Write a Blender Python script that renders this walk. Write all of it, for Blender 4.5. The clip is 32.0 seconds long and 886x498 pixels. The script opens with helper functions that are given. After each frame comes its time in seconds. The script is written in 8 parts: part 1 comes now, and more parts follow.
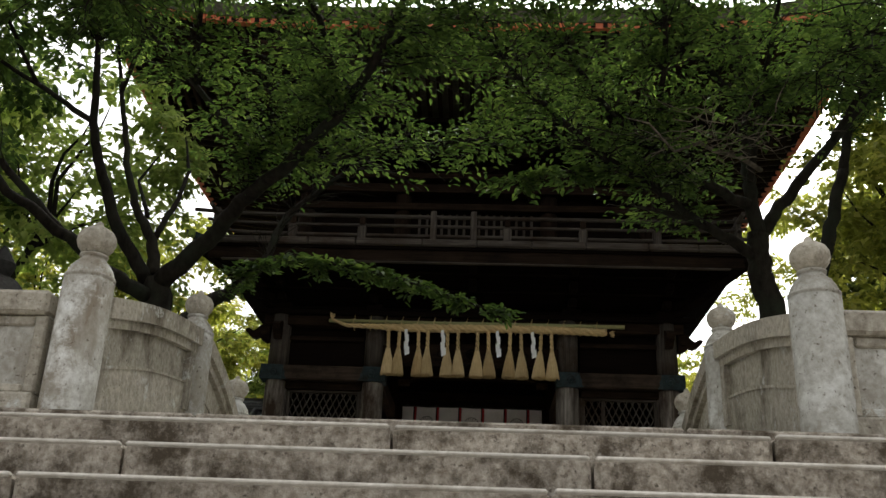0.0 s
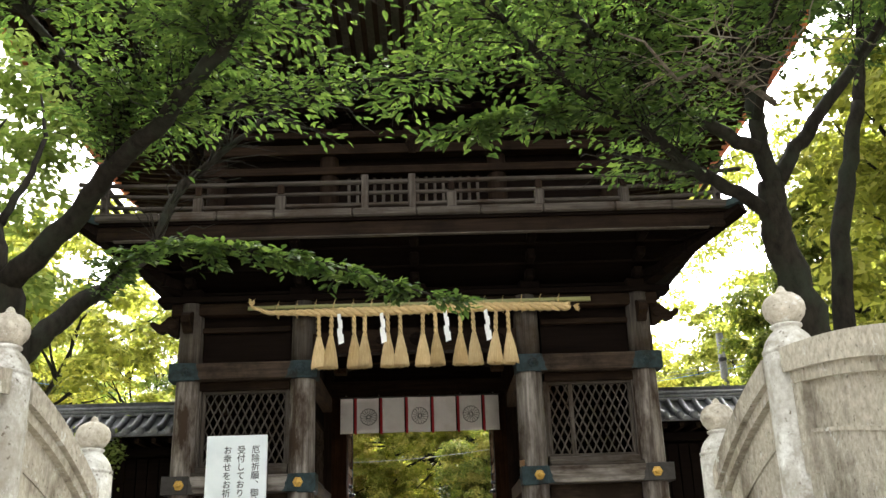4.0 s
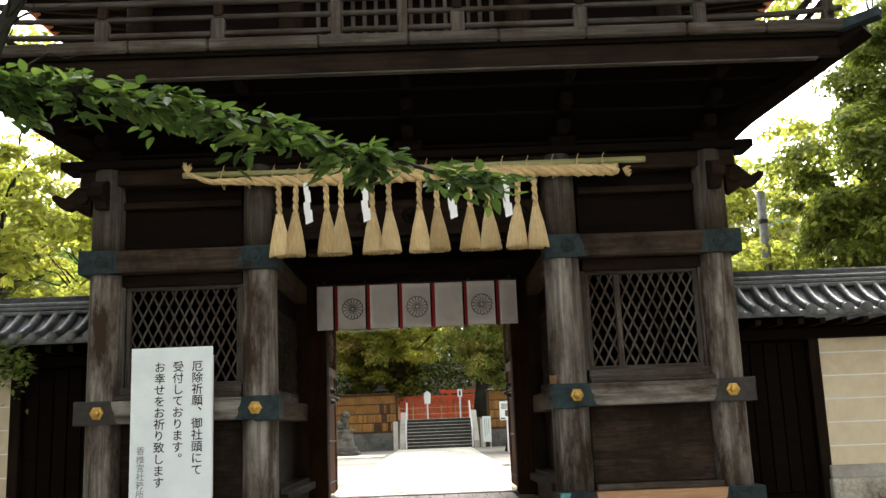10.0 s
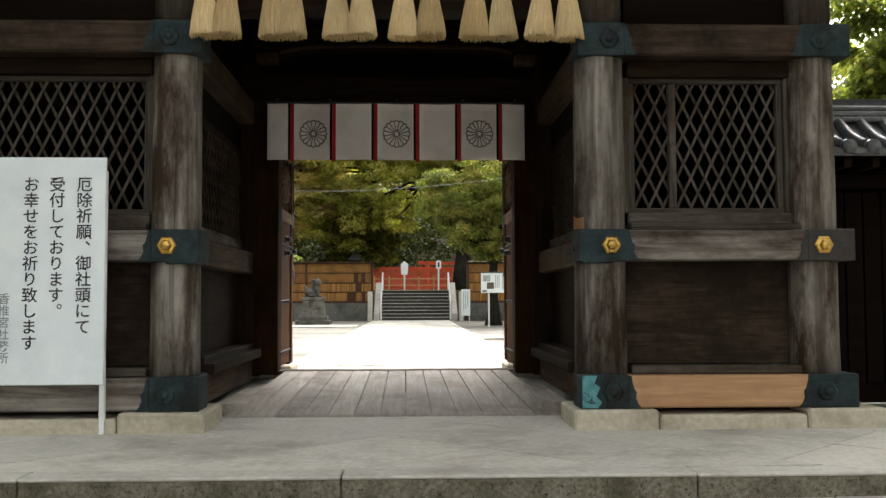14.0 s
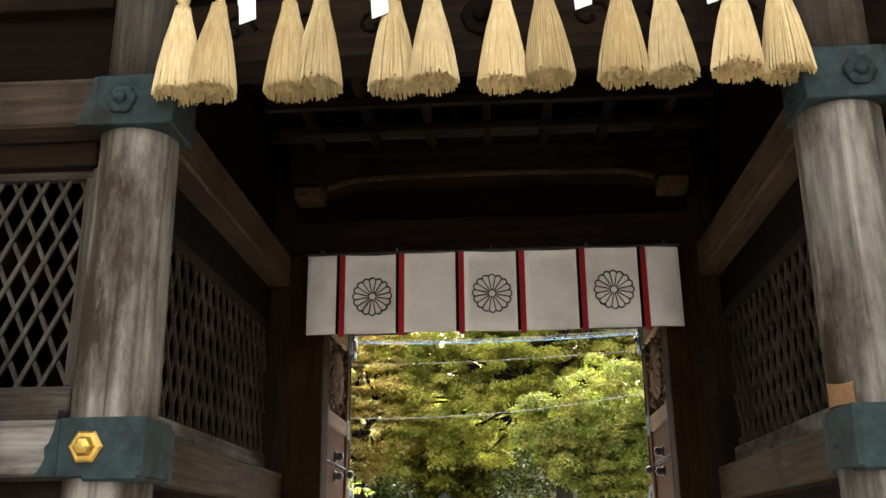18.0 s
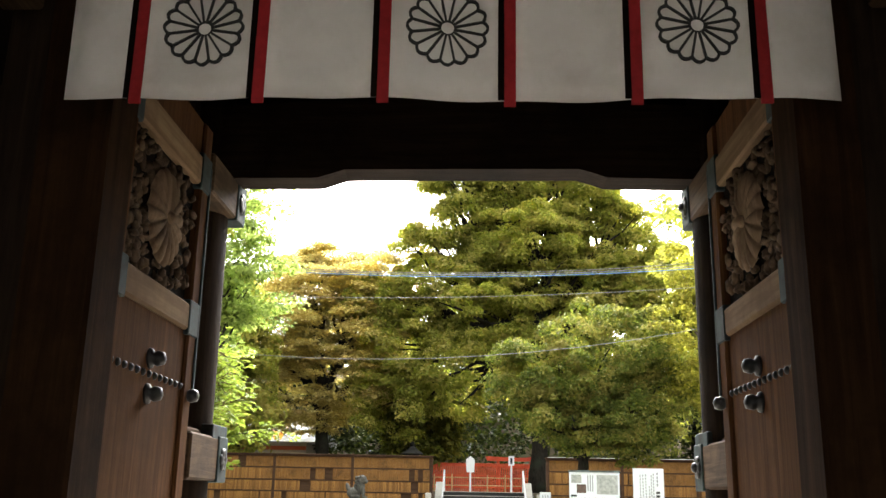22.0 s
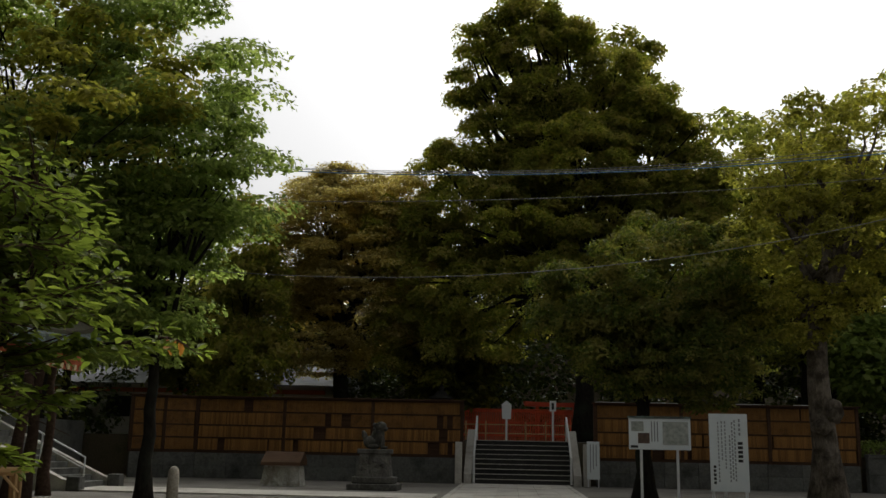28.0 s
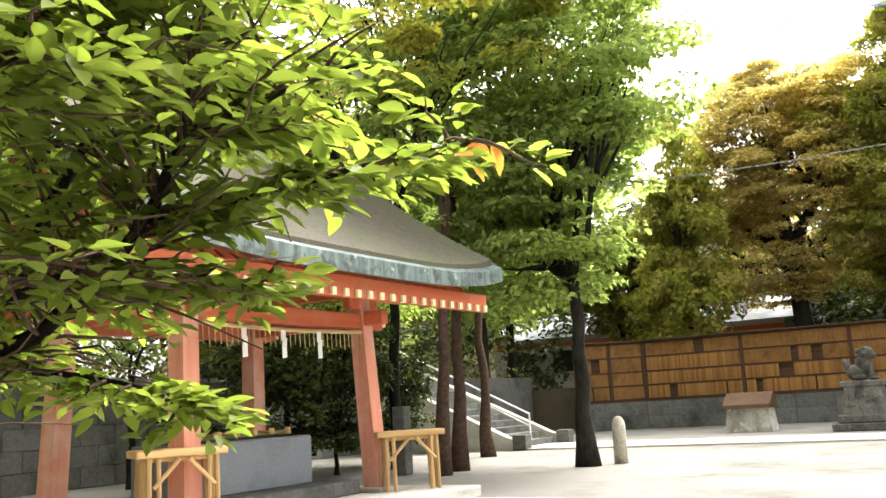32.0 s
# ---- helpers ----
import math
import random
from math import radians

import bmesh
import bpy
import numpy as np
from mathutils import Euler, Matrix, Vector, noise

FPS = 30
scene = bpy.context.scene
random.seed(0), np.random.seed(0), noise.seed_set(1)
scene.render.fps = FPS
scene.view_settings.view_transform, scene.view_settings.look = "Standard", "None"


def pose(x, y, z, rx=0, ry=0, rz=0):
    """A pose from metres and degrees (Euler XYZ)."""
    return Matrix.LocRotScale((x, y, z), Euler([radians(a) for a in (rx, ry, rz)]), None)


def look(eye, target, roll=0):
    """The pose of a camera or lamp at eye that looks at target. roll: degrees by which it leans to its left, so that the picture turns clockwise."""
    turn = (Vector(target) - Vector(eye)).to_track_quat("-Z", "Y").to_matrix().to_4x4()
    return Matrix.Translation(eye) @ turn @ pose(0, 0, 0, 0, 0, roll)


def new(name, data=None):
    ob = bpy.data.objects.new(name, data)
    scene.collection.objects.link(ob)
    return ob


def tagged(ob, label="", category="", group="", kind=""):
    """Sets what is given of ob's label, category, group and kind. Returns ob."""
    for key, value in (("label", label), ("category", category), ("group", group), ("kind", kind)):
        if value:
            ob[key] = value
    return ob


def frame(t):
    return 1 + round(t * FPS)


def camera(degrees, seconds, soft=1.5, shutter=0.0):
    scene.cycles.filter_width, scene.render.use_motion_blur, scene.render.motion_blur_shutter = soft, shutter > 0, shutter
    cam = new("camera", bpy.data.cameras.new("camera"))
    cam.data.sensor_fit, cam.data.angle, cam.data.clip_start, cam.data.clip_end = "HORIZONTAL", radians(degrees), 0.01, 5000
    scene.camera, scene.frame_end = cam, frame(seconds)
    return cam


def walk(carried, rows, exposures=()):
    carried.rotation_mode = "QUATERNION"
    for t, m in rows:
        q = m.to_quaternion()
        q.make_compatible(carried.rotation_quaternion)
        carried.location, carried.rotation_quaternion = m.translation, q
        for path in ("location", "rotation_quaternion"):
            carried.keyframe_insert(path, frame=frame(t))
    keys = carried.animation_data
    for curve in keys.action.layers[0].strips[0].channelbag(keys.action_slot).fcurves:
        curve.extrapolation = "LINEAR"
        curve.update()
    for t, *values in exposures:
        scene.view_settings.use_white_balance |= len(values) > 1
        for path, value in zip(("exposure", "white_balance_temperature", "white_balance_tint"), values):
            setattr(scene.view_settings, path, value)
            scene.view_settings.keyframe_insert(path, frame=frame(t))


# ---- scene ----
cam = camera(50.59, 32.0)
PATH = [
    (0, 0.280, -0.526, -0.967, 111.91, -2.20, 2.14),
    (0.5, 0.285, -0.199, -0.850, 114.26, -0.95, 2.19),
    (1, 0.279, 0.071, -0.718, 115.05, 0.52, 2.96),
    (1.5, 0.250, 0.285, -0.574, 114.41, 1.07, 0.37),
    (2, 0.254, 0.504, -0.456, 113.05, 2.08, 1.94),
    (2.5, 0.253, 0.717, -0.380, 113.78, 1.34, 0.75),
    (3, 0.244, 1.002, -0.261, 111.42, 0.31, -2.01),
    (3.5, 0.221, 1.345, -0.138, 110.06, 1.96, -0.39),
    (5.5, 0.136, 2.456, 0.351, 109.47, 0.59, -0.84),
    (6, 0.129, 2.656, 0.460, 110.41, 1.44, 0.23),
    (6.5, 0.098, 2.817, 0.559, 110.64, 0.92, -1.68),
    (7, 0.148, 3.010, 0.648, 110.07, 0.83, -2.84),
    (7.5, 0.183, 3.273, 0.771, 108.51, 1.07, -2.13),
    (8, 0.222, 3.583, 0.939, 102.92, 1.52, -1.54),
    (8.5, 0.233, 3.972, 0.989, 103.10, 2.22, -1.44),
    (9, 0.225, 4.409, 1.024, 102.70, 1.62, -1.01),
    (9.5, 0.180, 4.843, 1.150, 101.15, 1.82, -0.83),
    (10, 0.206, 5.290, 1.210, 100.61, 2.19, -0.43),
    (10.5, 0.274, 5.742, 1.246, 100.48, 0.45, -0.59),
    (11, 0.283, 6.212, 1.296, 100.36, 0.23, -2.21),
    (11.5, 0.296, 6.616, 1.310, 99.74, -0.32, 0.64),
    (12, 0.262, 7.045, 1.285, 99.44, 1.14, -0.50),
    (12.5, 0.234, 7.366, 1.221, 98.56, 2.24, -0.61),
    (13, 0.223, 7.677, 1.154, 95.18, 0.27, -0.00),
    (13.5, 0.177, 7.990, 1.101, 94.06, 0.68, -3.43),
    (14, 0.167, 8.287, 1.036, 93.10, 0.18, -1.91),
    (14.5, 0.130, 8.625, 0.975, 95.37, 1.32, 0.37),
    (16.5, 0.107, 10.427, 1.020, 97.27, 1.37, 2.46),
    (17, 0.057, 10.859, 1.013, 100.55, 1.88, 3.65),
    (17.5, 0.011, 11.272, 1.010, 105.06, 1.88, 3.40),
    (18, 0.050, 11.724, 1.041, 107.59, 0.60, 3.67),
    (18.5, 0.031, 12.180, 1.106, 106.93, 0.84, 0.97),
    (19, 0.059, 12.670, 1.090, 105.68, 1.31, 3.28),
    (19.5, 0.042, 13.163, 1.093, 107.29, 1.07, 3.58),
    (20, 0.057, 13.680, 1.076, 106.61, 2.31, 2.10),
    (20.5, 0.089, 14.158, 1.090, 106.20, 1.44, 1.75),
    (21, 0.098, 14.622, 1.162, 104.67, 0.80, 0.44),
    (21.5, 0.132, 15.074, 1.187, 105.91, 0.34, 1.30),
    (22, 0.128, 15.519, 1.170, 105.00, -1.02, 2.06),
    (22.5, 0.110, 15.943, 1.149, 103.56, -0.42, 2.32),
    (23, 0.071, 16.376, 1.141, 102.09, -0.02, 3.17),
    (23.5, 0.023, 16.800, 1.142, 100.96, 0.26, 0.66),
    (24, 0.018, 17.274, 1.139, 99.54, 1.62, 0.25),
    (24.5, 0.026, 17.726, 1.182, 100.82, -0.64, 2.15),
    (26.5, 0.043, 19.414, 1.458, 100.76, 1.09, 3.86),
    (27, 0.038, 19.877, 1.365, 99.76, -1.05, 3.07),
    (27.5, -0.029, 20.339, 1.318, 100.36, 1.01, 0.39),
    (28, -0.036, 20.773, 1.279, 101.89, -1.14, 4.06),
    (28.5, -0.108, 21.181, 1.256, 101.94, 1.04, 2.85),
    (29, -0.190, 21.635, 1.226, 101.21, 1.04, 11.63),
    (29.5, -0.310, 22.085, 1.184, 101.75, 1.57, 23.63),
    (30, -0.526, 22.399, 1.197, 102.50, 2.48, 30.36),
    (30.5, -0.648, 22.815, 1.172, 101.07, 2.42, 40.43),
    (31, -0.817, 23.254, 1.151, 98.83, 2.88, 40.06),
    (31.5, -0.886, 23.787, 1.127, 99.58, 3.91, 36.35),
    (32, -0.936, 24.340, 1.125, 99.48, 3.19, 31.19),
]
walk(cam, [(t, pose(x, y, z, rx, ry, rz)) for t, x, y, z, rx, ry, rz in PATH],
     [(0, 0.9), (1, 1.8), (2, 2.45), (3, 2.9), (6, 2.4), (7.5, 2.5), (10, 2.45), (11, 2.5), (12, 3.02), (13, 3.05), (14, 2.28), (14.5, 2.28), (17, 2.65), (18, 3.5), (19, 3.92), (20, 3.92), (21, 3.68), (22, 2.88), (22.5, 2.55), (23, 1.95), (24, 0.15), (24.5, -0.1), (27, -0.38), (28, -0.55), (29, -0.52), (30, 0.42), (31, 2.15), (32, 2.58)])

# ---- light ----
SUN_ELEVATION, SUN_AZIMUTH = radians(50), radians(10)
world = bpy.data.worlds.new("overcast_sky")
world.use_nodes = True
scene.world = world
wn, wl = world.node_tree.nodes, world.node_tree.links
sky = wn.new("ShaderNodeTexSky")
sky.sky_type, sky.sun_disc = "NISHITA", False
sky.sun_elevation, sky.sun_rotation = SUN_ELEVATION, SUN_AZIMUTH
sky.air_density, sky.dust_density, sky.ozone_density = 1.0, 6.0, 1.0
soft_sky = wn.new("ShaderNodeHueSaturation")
soft_sky.inputs["Saturation"].default_value = 0.06
wl.new(sky.outputs[0], soft_sky.inputs["Color"])
wl.new(soft_sky.outputs[0], wn["Background"].inputs["Color"])
wn["Background"].inputs["Strength"].default_value = 0.16
sun_data = bpy.data.lights.new("sun", "SUN")
sun_data.energy, sun_data.angle, sun_data.color = 1.2, radians(35), (1.0, 0.95, 0.84)
sun = new("sun", sun_data)
sun.matrix_basis = look((0, 0, 30), Vector((0, 0, 30)) - Vector((math.sin(SUN_AZIMUTH) * math.cos(SUN_ELEVATION), math.cos(SUN_AZIMUTH) * math.cos(SUN_ELEVATION), math.sin(SUN_ELEVATION))))


# ---- materials ----
def ramp(nt, fac, stops):
    r = nt.nodes.new("ShaderNodeValToRGB")
    while len(r.color_ramp.elements) < len(stops):
        r.color_ramp.elements.new(0.5)
    for e, (p, c) in zip(r.color_ramp.elements, stops):
        e.position, e.color = p, (*c, 1)
    nt.links.new(fac, r.inputs[0])
    return r.outputs[0]


def mixed(nt, fac, a, b, mode="MIX"):
    m = nt.nodes.new("ShaderNodeMix")
    m.data_type, m.blend_type = "RGBA", mode
    for sock, v in ((m.inputs[0], fac), (m.inputs[6], a), (m.inputs[7], b)):
        if isinstance(v, bpy.types.NodeSocket):
            nt.links.new(v, sock)
        else:
            sock.default_value = v if isinstance(v, float) else (*v, 1)
    return m.outputs[2]


def noisy(nt, vec, scale, detail=4.0, rough=0.6, stretch=(1, 1, 1), distortion=0.0):
    mp = nt.nodes.new("ShaderNodeMapping")
    mp.inputs["Scale"].default_value = stretch
    nt.links.new(vec, mp.inputs[0])
    n = nt.nodes.new("ShaderNodeTexNoise")
    n.inputs["Scale"].default_value, n.inputs["Detail"].default_value, n.inputs["Roughness"].default_value = scale, detail, rough
    n.inputs["Distortion"].default_value = distortion
    nt.links.new(mp.outputs[0], n.inputs["Vector"])
    return n.outputs["Fac"]


def surface(name, a, b, scale=8.0, stretch=(1, 1, 1), rough=0.75, metal=0.0, stain=None, stain_scale=0.8, stain_stretch=(1, 1, 1), stain_at=(0.48, 0.68), bump=0.25, bump_dist=0.004,
            vary=0.25, spots=None, spot_scale=3.0, spot_at=(0.6, 0.68), distortion=0.0, spec=0.4, speck=None, speck_scale=38.0, speck_at=(0.6, 0.66), detail=6.0, grain_rough=0.65):
    """A worn surface: fine grain between a and b, broad stains, lichen-like spots, and a little change from piece to piece."""
    m = bpy.data.materials.new(name)
    m.use_nodes = True
    nt = m.node_tree
    p = nt.nodes["Principled BSDF"]
    tc = nt.nodes.new("ShaderNodeTexCoord").outputs["Object"]
    fine = noisy(nt, tc, scale, detail, grain_rough, stretch, distortion)
    col = ramp(nt, fine, [(0.3, a), (0.7, b)])
    if stain:
        col = mixed(nt, ramp(nt, noisy(nt, tc, stain_scale, 7.0, 0.72, stain_stretch), [(stain_at[0], (0, 0, 0)), (stain_at[1], (1, 1, 1))]), col, stain)
    if spots:
        col = mixed(nt, ramp(nt, noisy(nt, tc, spot_scale, 8.0, 0.75), [(spot_at[0], (0, 0, 0)), (spot_at[1], (1, 1, 1))]), col, spots)
    if speck:
        col = mixed(nt, ramp(nt, noisy(nt, tc, speck_scale, 3.0, 0.6), [(speck_at[0], (0, 0, 0)), (speck_at[1], (1, 1, 1))]), col, speck)
    if vary:
        oi = nt.nodes.new("ShaderNodeObjectInfo")
        col = mixed(nt, 1.0, col, ramp(nt, oi.outputs["Random"], [(0.0, (1 - vary,) * 3), (1.0, (1.0,) * 3)]), "MULTIPLY")
    nt.links.new(col, p.inputs["Base Color"])
    p.inputs["Roughness"].default_value, p.inputs["Metallic"].default_value = rough, metal
    p.inputs["Specular IOR Level"].default_value = spec
    if bump:
        bn = nt.nodes.new("ShaderNodeBump")
        bn.inputs["Strength"].default_value, bn.inputs["Distance"].default_value = bump, bump_dist
        nt.links.new(fine, bn.inputs["Height"])
        nt.links.new(bn.outputs[0], p.inputs["Normal"])
    return m


def leafy(name, dark, light, tip=None, translucent=0.35, rough=0.5, glow=(1.35, 1.4, 0.75), tuft=None):
    """Leaves: each one its own shade, lit through."""
    m = bpy.data.materials.new(name)
    m.use_nodes = True
    nt = m.node_tree
    p = nt.nodes["Principled BSDF"]
    rnd = nt.nodes.new("ShaderNodeNewGeometry").outputs["Random Per Island"]
    stops = [(0.0, dark), (0.75, light)] + ([(1.0, tip)] if tip else [])
    col = ramp(nt, rnd, stops)
    tc = nt.nodes.new("ShaderNodeTexCoord").outputs["Object"]
    col = mixed(nt, 1.0, col, ramp(nt, noisy(nt, tc, 0.45, 3.0), [(0.35, (0.72, 0.72, 0.72)), (0.65, (1.12, 1.1, 1.0))]), "MULTIPLY")
    if tuft:
        col = mixed(nt, ramp(nt, noisy(nt, tc, 1.3, 3.0), [(0.46, (0, 0, 0)), (0.66, (0.85, 0.85, 0.85))]), col, tuft)
    nt.links.new(col, p.inputs["Base Color"])
    p.inputs["Roughness"].default_value = rough
    p.inputs["Specular IOR Level"].default_value = 0.12
    tr = nt.nodes.new("ShaderNodeBsdfTranslucent")
    nt.links.new(mixed(nt, 1.0, col, glow, "MULTIPLY"), tr.inputs[0])
    mx = nt.nodes.new("ShaderNodeMixShader")
    mx.inputs[0].default_value = translucent
    nt.links.new(p.outputs[0], mx.inputs[1])
    nt.links.new(tr.outputs[0], mx.inputs[2])
    nt.links.new(mx.outputs[0], nt.nodes["Material Output"].inputs[0])
    return m


GX, GY, GZ = (0.05, 1, 1), (1, 0.05, 1), (1, 1, 0.05)
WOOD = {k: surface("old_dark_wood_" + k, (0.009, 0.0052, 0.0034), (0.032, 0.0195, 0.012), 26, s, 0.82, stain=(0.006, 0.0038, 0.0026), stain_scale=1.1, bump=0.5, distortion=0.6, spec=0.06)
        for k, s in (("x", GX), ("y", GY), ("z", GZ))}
GREY = {k: surface("silvered_wood_" + k, (0.060, 0.049, 0.039), (0.32, 0.288, 0.252), 13, tuple(0.045 if v < 1 else 1 for v in s), 0.85, stain=(0.034, 0.021, 0.013), stain_scale=2.2, stain_at=(0.40, 0.60), stain_stretch=tuple(0.3 if v < 1 else 1 for v in s), bump=0.5, distortion=0.9, spec=0.15, detail=3.5, grain_rough=0.55)
        for k, s in (("x", GX), ("y", GY), ("z", GZ))}
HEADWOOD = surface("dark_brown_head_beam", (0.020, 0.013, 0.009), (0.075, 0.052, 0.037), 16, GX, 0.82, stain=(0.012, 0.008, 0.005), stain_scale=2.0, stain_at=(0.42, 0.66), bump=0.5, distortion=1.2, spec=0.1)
BEAM = surface("brown_weathered_beam", (0.028, 0.015, 0.0075), (0.108, 0.066, 0.035), 24, GY, 0.8, stain=(0.022, 0.013, 0.008), stain_scale=1.2, bump=0.5, distortion=0.8, spec=0.1)
BOARD = surface("dark_grained_board", (0.014, 0.009, 0.006), (0.066, 0.045, 0.031), 11, (0.10, 1, 1), 0.8, stain=(0.016, 0.010, 0.006), stain_scale=1.6, stain_at=(0.40, 0.62), bump=0.5, distortion=2.4, spec=0.1)
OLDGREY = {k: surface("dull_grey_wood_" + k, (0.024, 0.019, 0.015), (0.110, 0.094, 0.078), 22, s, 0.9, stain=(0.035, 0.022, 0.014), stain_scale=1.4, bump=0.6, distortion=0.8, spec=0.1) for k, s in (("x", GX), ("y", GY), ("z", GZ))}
PLANK = surface("scuffed_plank", (0.245, 0.21, 0.178), (0.425, 0.38, 0.335), 20, GY, 0.8, stain=(0.19, 0.158, 0.13), stain_scale=1.4, bump=0.5, distortion=0.8, spec=0.15)
BROWN = surface("brown_door_wood", (0.036, 0.014, 0.005), (0.112, 0.049, 0.018), 22, GZ, 0.85, stain=(0.04, 0.018, 0.008), bump=0.4, distortion=0.8, spec=0.04)
CARVED = surface("carved_pale_wood", (0.10, 0.064, 0.038), (0.21, 0.145, 0.095), 22, GZ, 0.85, stain=(0.07, 0.044, 0.027), stain_scale=4.0, bump=0.4, spec=0.05)
CARVEDARK = surface("carved_dark_wood", (0.035, 0.022, 0.014), (0.16, 0.108, 0.07), 12, rough=0.85, stain=(0.016, 0.010, 0.007), stain_scale=5.0, bump=0.4, spec=0.05)
LIDWOOD = surface("brown_lid_wood", (0.065, 0.036, 0.018), (0.15, 0.082, 0.042), 18, GX, 0.8, stain=(0.05, 0.027, 0.015), bump=0.3, distortion=1.0, spec=0.15)
PEDSTONE = surface("grey_pedestal_stone", (0.10, 0.096, 0.086), (0.24, 0.23, 0.21), 24, rough=0.9, stain=(0.06, 0.057, 0.05), stain_scale=2.0, spots=(0.34, 0.34, 0.31), spot_scale=5.0, bump=0.6, bump_dist=0.008, spec=0.1)
LIONSTONE = surface("dark_lichened_stone", (0.06, 0.057, 0.05), (0.155, 0.15, 0.13), 24, rough=0.9, stain=(0.03, 0.029, 0.026), stain_scale=2.5, spots=(0.22, 0.22, 0.20), spot_scale=5.0, bump=0.6, bump_dist=0.01, spec=0.1)
NEWOOD = surface("new_pale_wood", (0.36, 0.19, 0.085), (0.55, 0.33, 0.17), 18, GX, 0.6, stain=(0.30, 0.15, 0.07), bump=0.2, distortion=1.2)
# Near-black puts eave and recess shade into the colour; also plain black parts.
SHADEBLACK = surface("blackened_wood", (0.004, 0.0026, 0.002), (0.011, 0.007, 0.005), 20, GX, 0.85, bump=0.4, spec=0.03)
STONE = surface("weathered_granite", (0.34, 0.305, 0.24), (0.63, 0.585, 0.49), 26, rough=0.9, stain=(0.14, 0.116, 0.085), stain_scale=1.8, stain_at=(0.5, 0.66), stain_stretch=(1, 1, 0.6), spots=(0.66, 0.665, 0.62), spot_scale=5.5, spot_at=(0.58, 0.64), bump=0.9, bump_dist=0.010, spec=0.12, speck=(0.13, 0.112, 0.086), speck_scale=38, speck_at=(0.62, 0.74))
PALESTONE = surface("lichen_covered_granite", (0.38, 0.36, 0.305), (0.66, 0.655, 0.60), 22, rough=0.92, stain=(0.26, 0.22, 0.165), stain_scale=2.0, stain_at=(0.44, 0.66), stain_stretch=(1, 1, 0.45), spots=(0.80, 0.80, 0.755), spot_scale=3.2, spot_at=(0.52, 0.66), bump=0.9, bump_dist=0.010, spec=0.12, speck=(0.16, 0.135, 0.10), speck_scale=34, speck_at=(0.62, 0.72))
STEP = surface("worn_stair_granite", (0.22, 0.182, 0.135), (0.66, 0.60, 0.51), 30, rough=0.9, stain=(0.095, 0.076, 0.054), stain_scale=3.4, stain_at=(0.46, 0.60), spots=(0.62, 0.585, 0.51), spot_scale=7.0, spot_at=(0.60, 0.72), bump=0.9, bump_dist=0.010, spec=0.12, speck=(0.12, 0.10, 0.078), speck_scale=40, speck_at=(0.58, 0.72))
# Step edges painted pale for the sky light they catch, besides wear.
NOSING = surface("bare_step_edge", (0.50, 0.465, 0.405), (0.74, 0.70, 0.63), 24, rough=0.85, stain=(0.36, 0.32, 0.26), stain_scale=4.0, stain_at=(0.5, 0.7), bump=0.6, bump_dist=0.006, spec=0.15)
KERBSTONE = surface("mossy_kerb_granite", (0.11, 0.098, 0.066), (0.30, 0.275, 0.215), 34, rough=0.95, stain=(0.075, 0.07, 0.042), stain_scale=2.6, stain_at=(0.45, 0.68), bump=1.0, bump_dist=0.012, spec=0.08, speck=(0.05, 0.045, 0.03), speck_scale=40, speck_at=(0.58, 0.70))
PLINTH = surface("beige_plinth_stone", (0.40, 0.355, 0.265), (0.58, 0.53, 0.425), 20, rough=0.9, stain=(0.30, 0.26, 0.19), stain_scale=1.6, bump=0.4, vary=0.14, spec=0.12)
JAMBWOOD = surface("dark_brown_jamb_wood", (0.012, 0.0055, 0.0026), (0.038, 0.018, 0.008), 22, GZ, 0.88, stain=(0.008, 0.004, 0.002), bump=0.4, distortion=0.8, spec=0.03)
PAVE = surface("pale_paving_stone", (0.44, 0.42, 0.37), (0.61, 0.588, 0.53), 18, rough=0.85, stain=(0.33, 0.30, 0.26), stain_scale=0.9, bump=0.25, vary=0.14, spec=0.15)
CONC = surface("stained_concrete", (0.11, 0.11, 0.10), (0.19, 0.19, 0.175), 14, rough=0.9, stain=(0.055, 0.058, 0.050), stain_scale=1.0, bump=0.4, spec=0.15)
GRAVEL = surface("fine_grey_gravel_ground", (0.15, 0.141, 0.124), (0.26, 0.245, 0.218), 60, rough=0.95, stain=(0.10, 0.092, 0.078), stain_scale=0.35, bump=0.6, bump_dist=0.008, vary=0, spec=0.15)
PLASTER = surface("cream_plaster", (0.62, 0.52, 0.36), (0.72, 0.62, 0.44), 6, rough=0.9, stain=(0.52, 0.43, 0.30), stain_scale=0.7, bump=0.12, vary=0.05, spec=0.15)
TILE = surface("grey_roof_tile", (0.10, 0.105, 0.11), (0.21, 0.215, 0.22), 14, rough=0.45, stain=(0.06, 0.062, 0.06), stain_scale=3.0, bump=0.2, vary=0.35)
COPPER = surface("green_copper_sheet", (0.012, 0.021, 0.023), (0.034, 0.055, 0.058), 9, rough=0.75, metal=0.1, stain=(0.014, 0.011, 0.009), stain_scale=4.0, spots=(0.06, 0.17, 0.17), spot_scale=4.5, spot_at=(0.68, 0.78), bump=0.3, spec=0.2)
PATINA = surface("turquoise_patina", (0.06, 0.20, 0.21), (0.15, 0.40, 0.42), 14, rough=0.8, metal=0.1, stain=(0.02, 0.03, 0.03), stain_scale=9.0, stain_at=(0.55, 0.62), bump=0.3)
DULLIRON = surface("brown_black_sheet_metal", (0.020, 0.017, 0.014), (0.050, 0.043, 0.036), 12, rough=0.55, metal=0.3, bump=0.2)
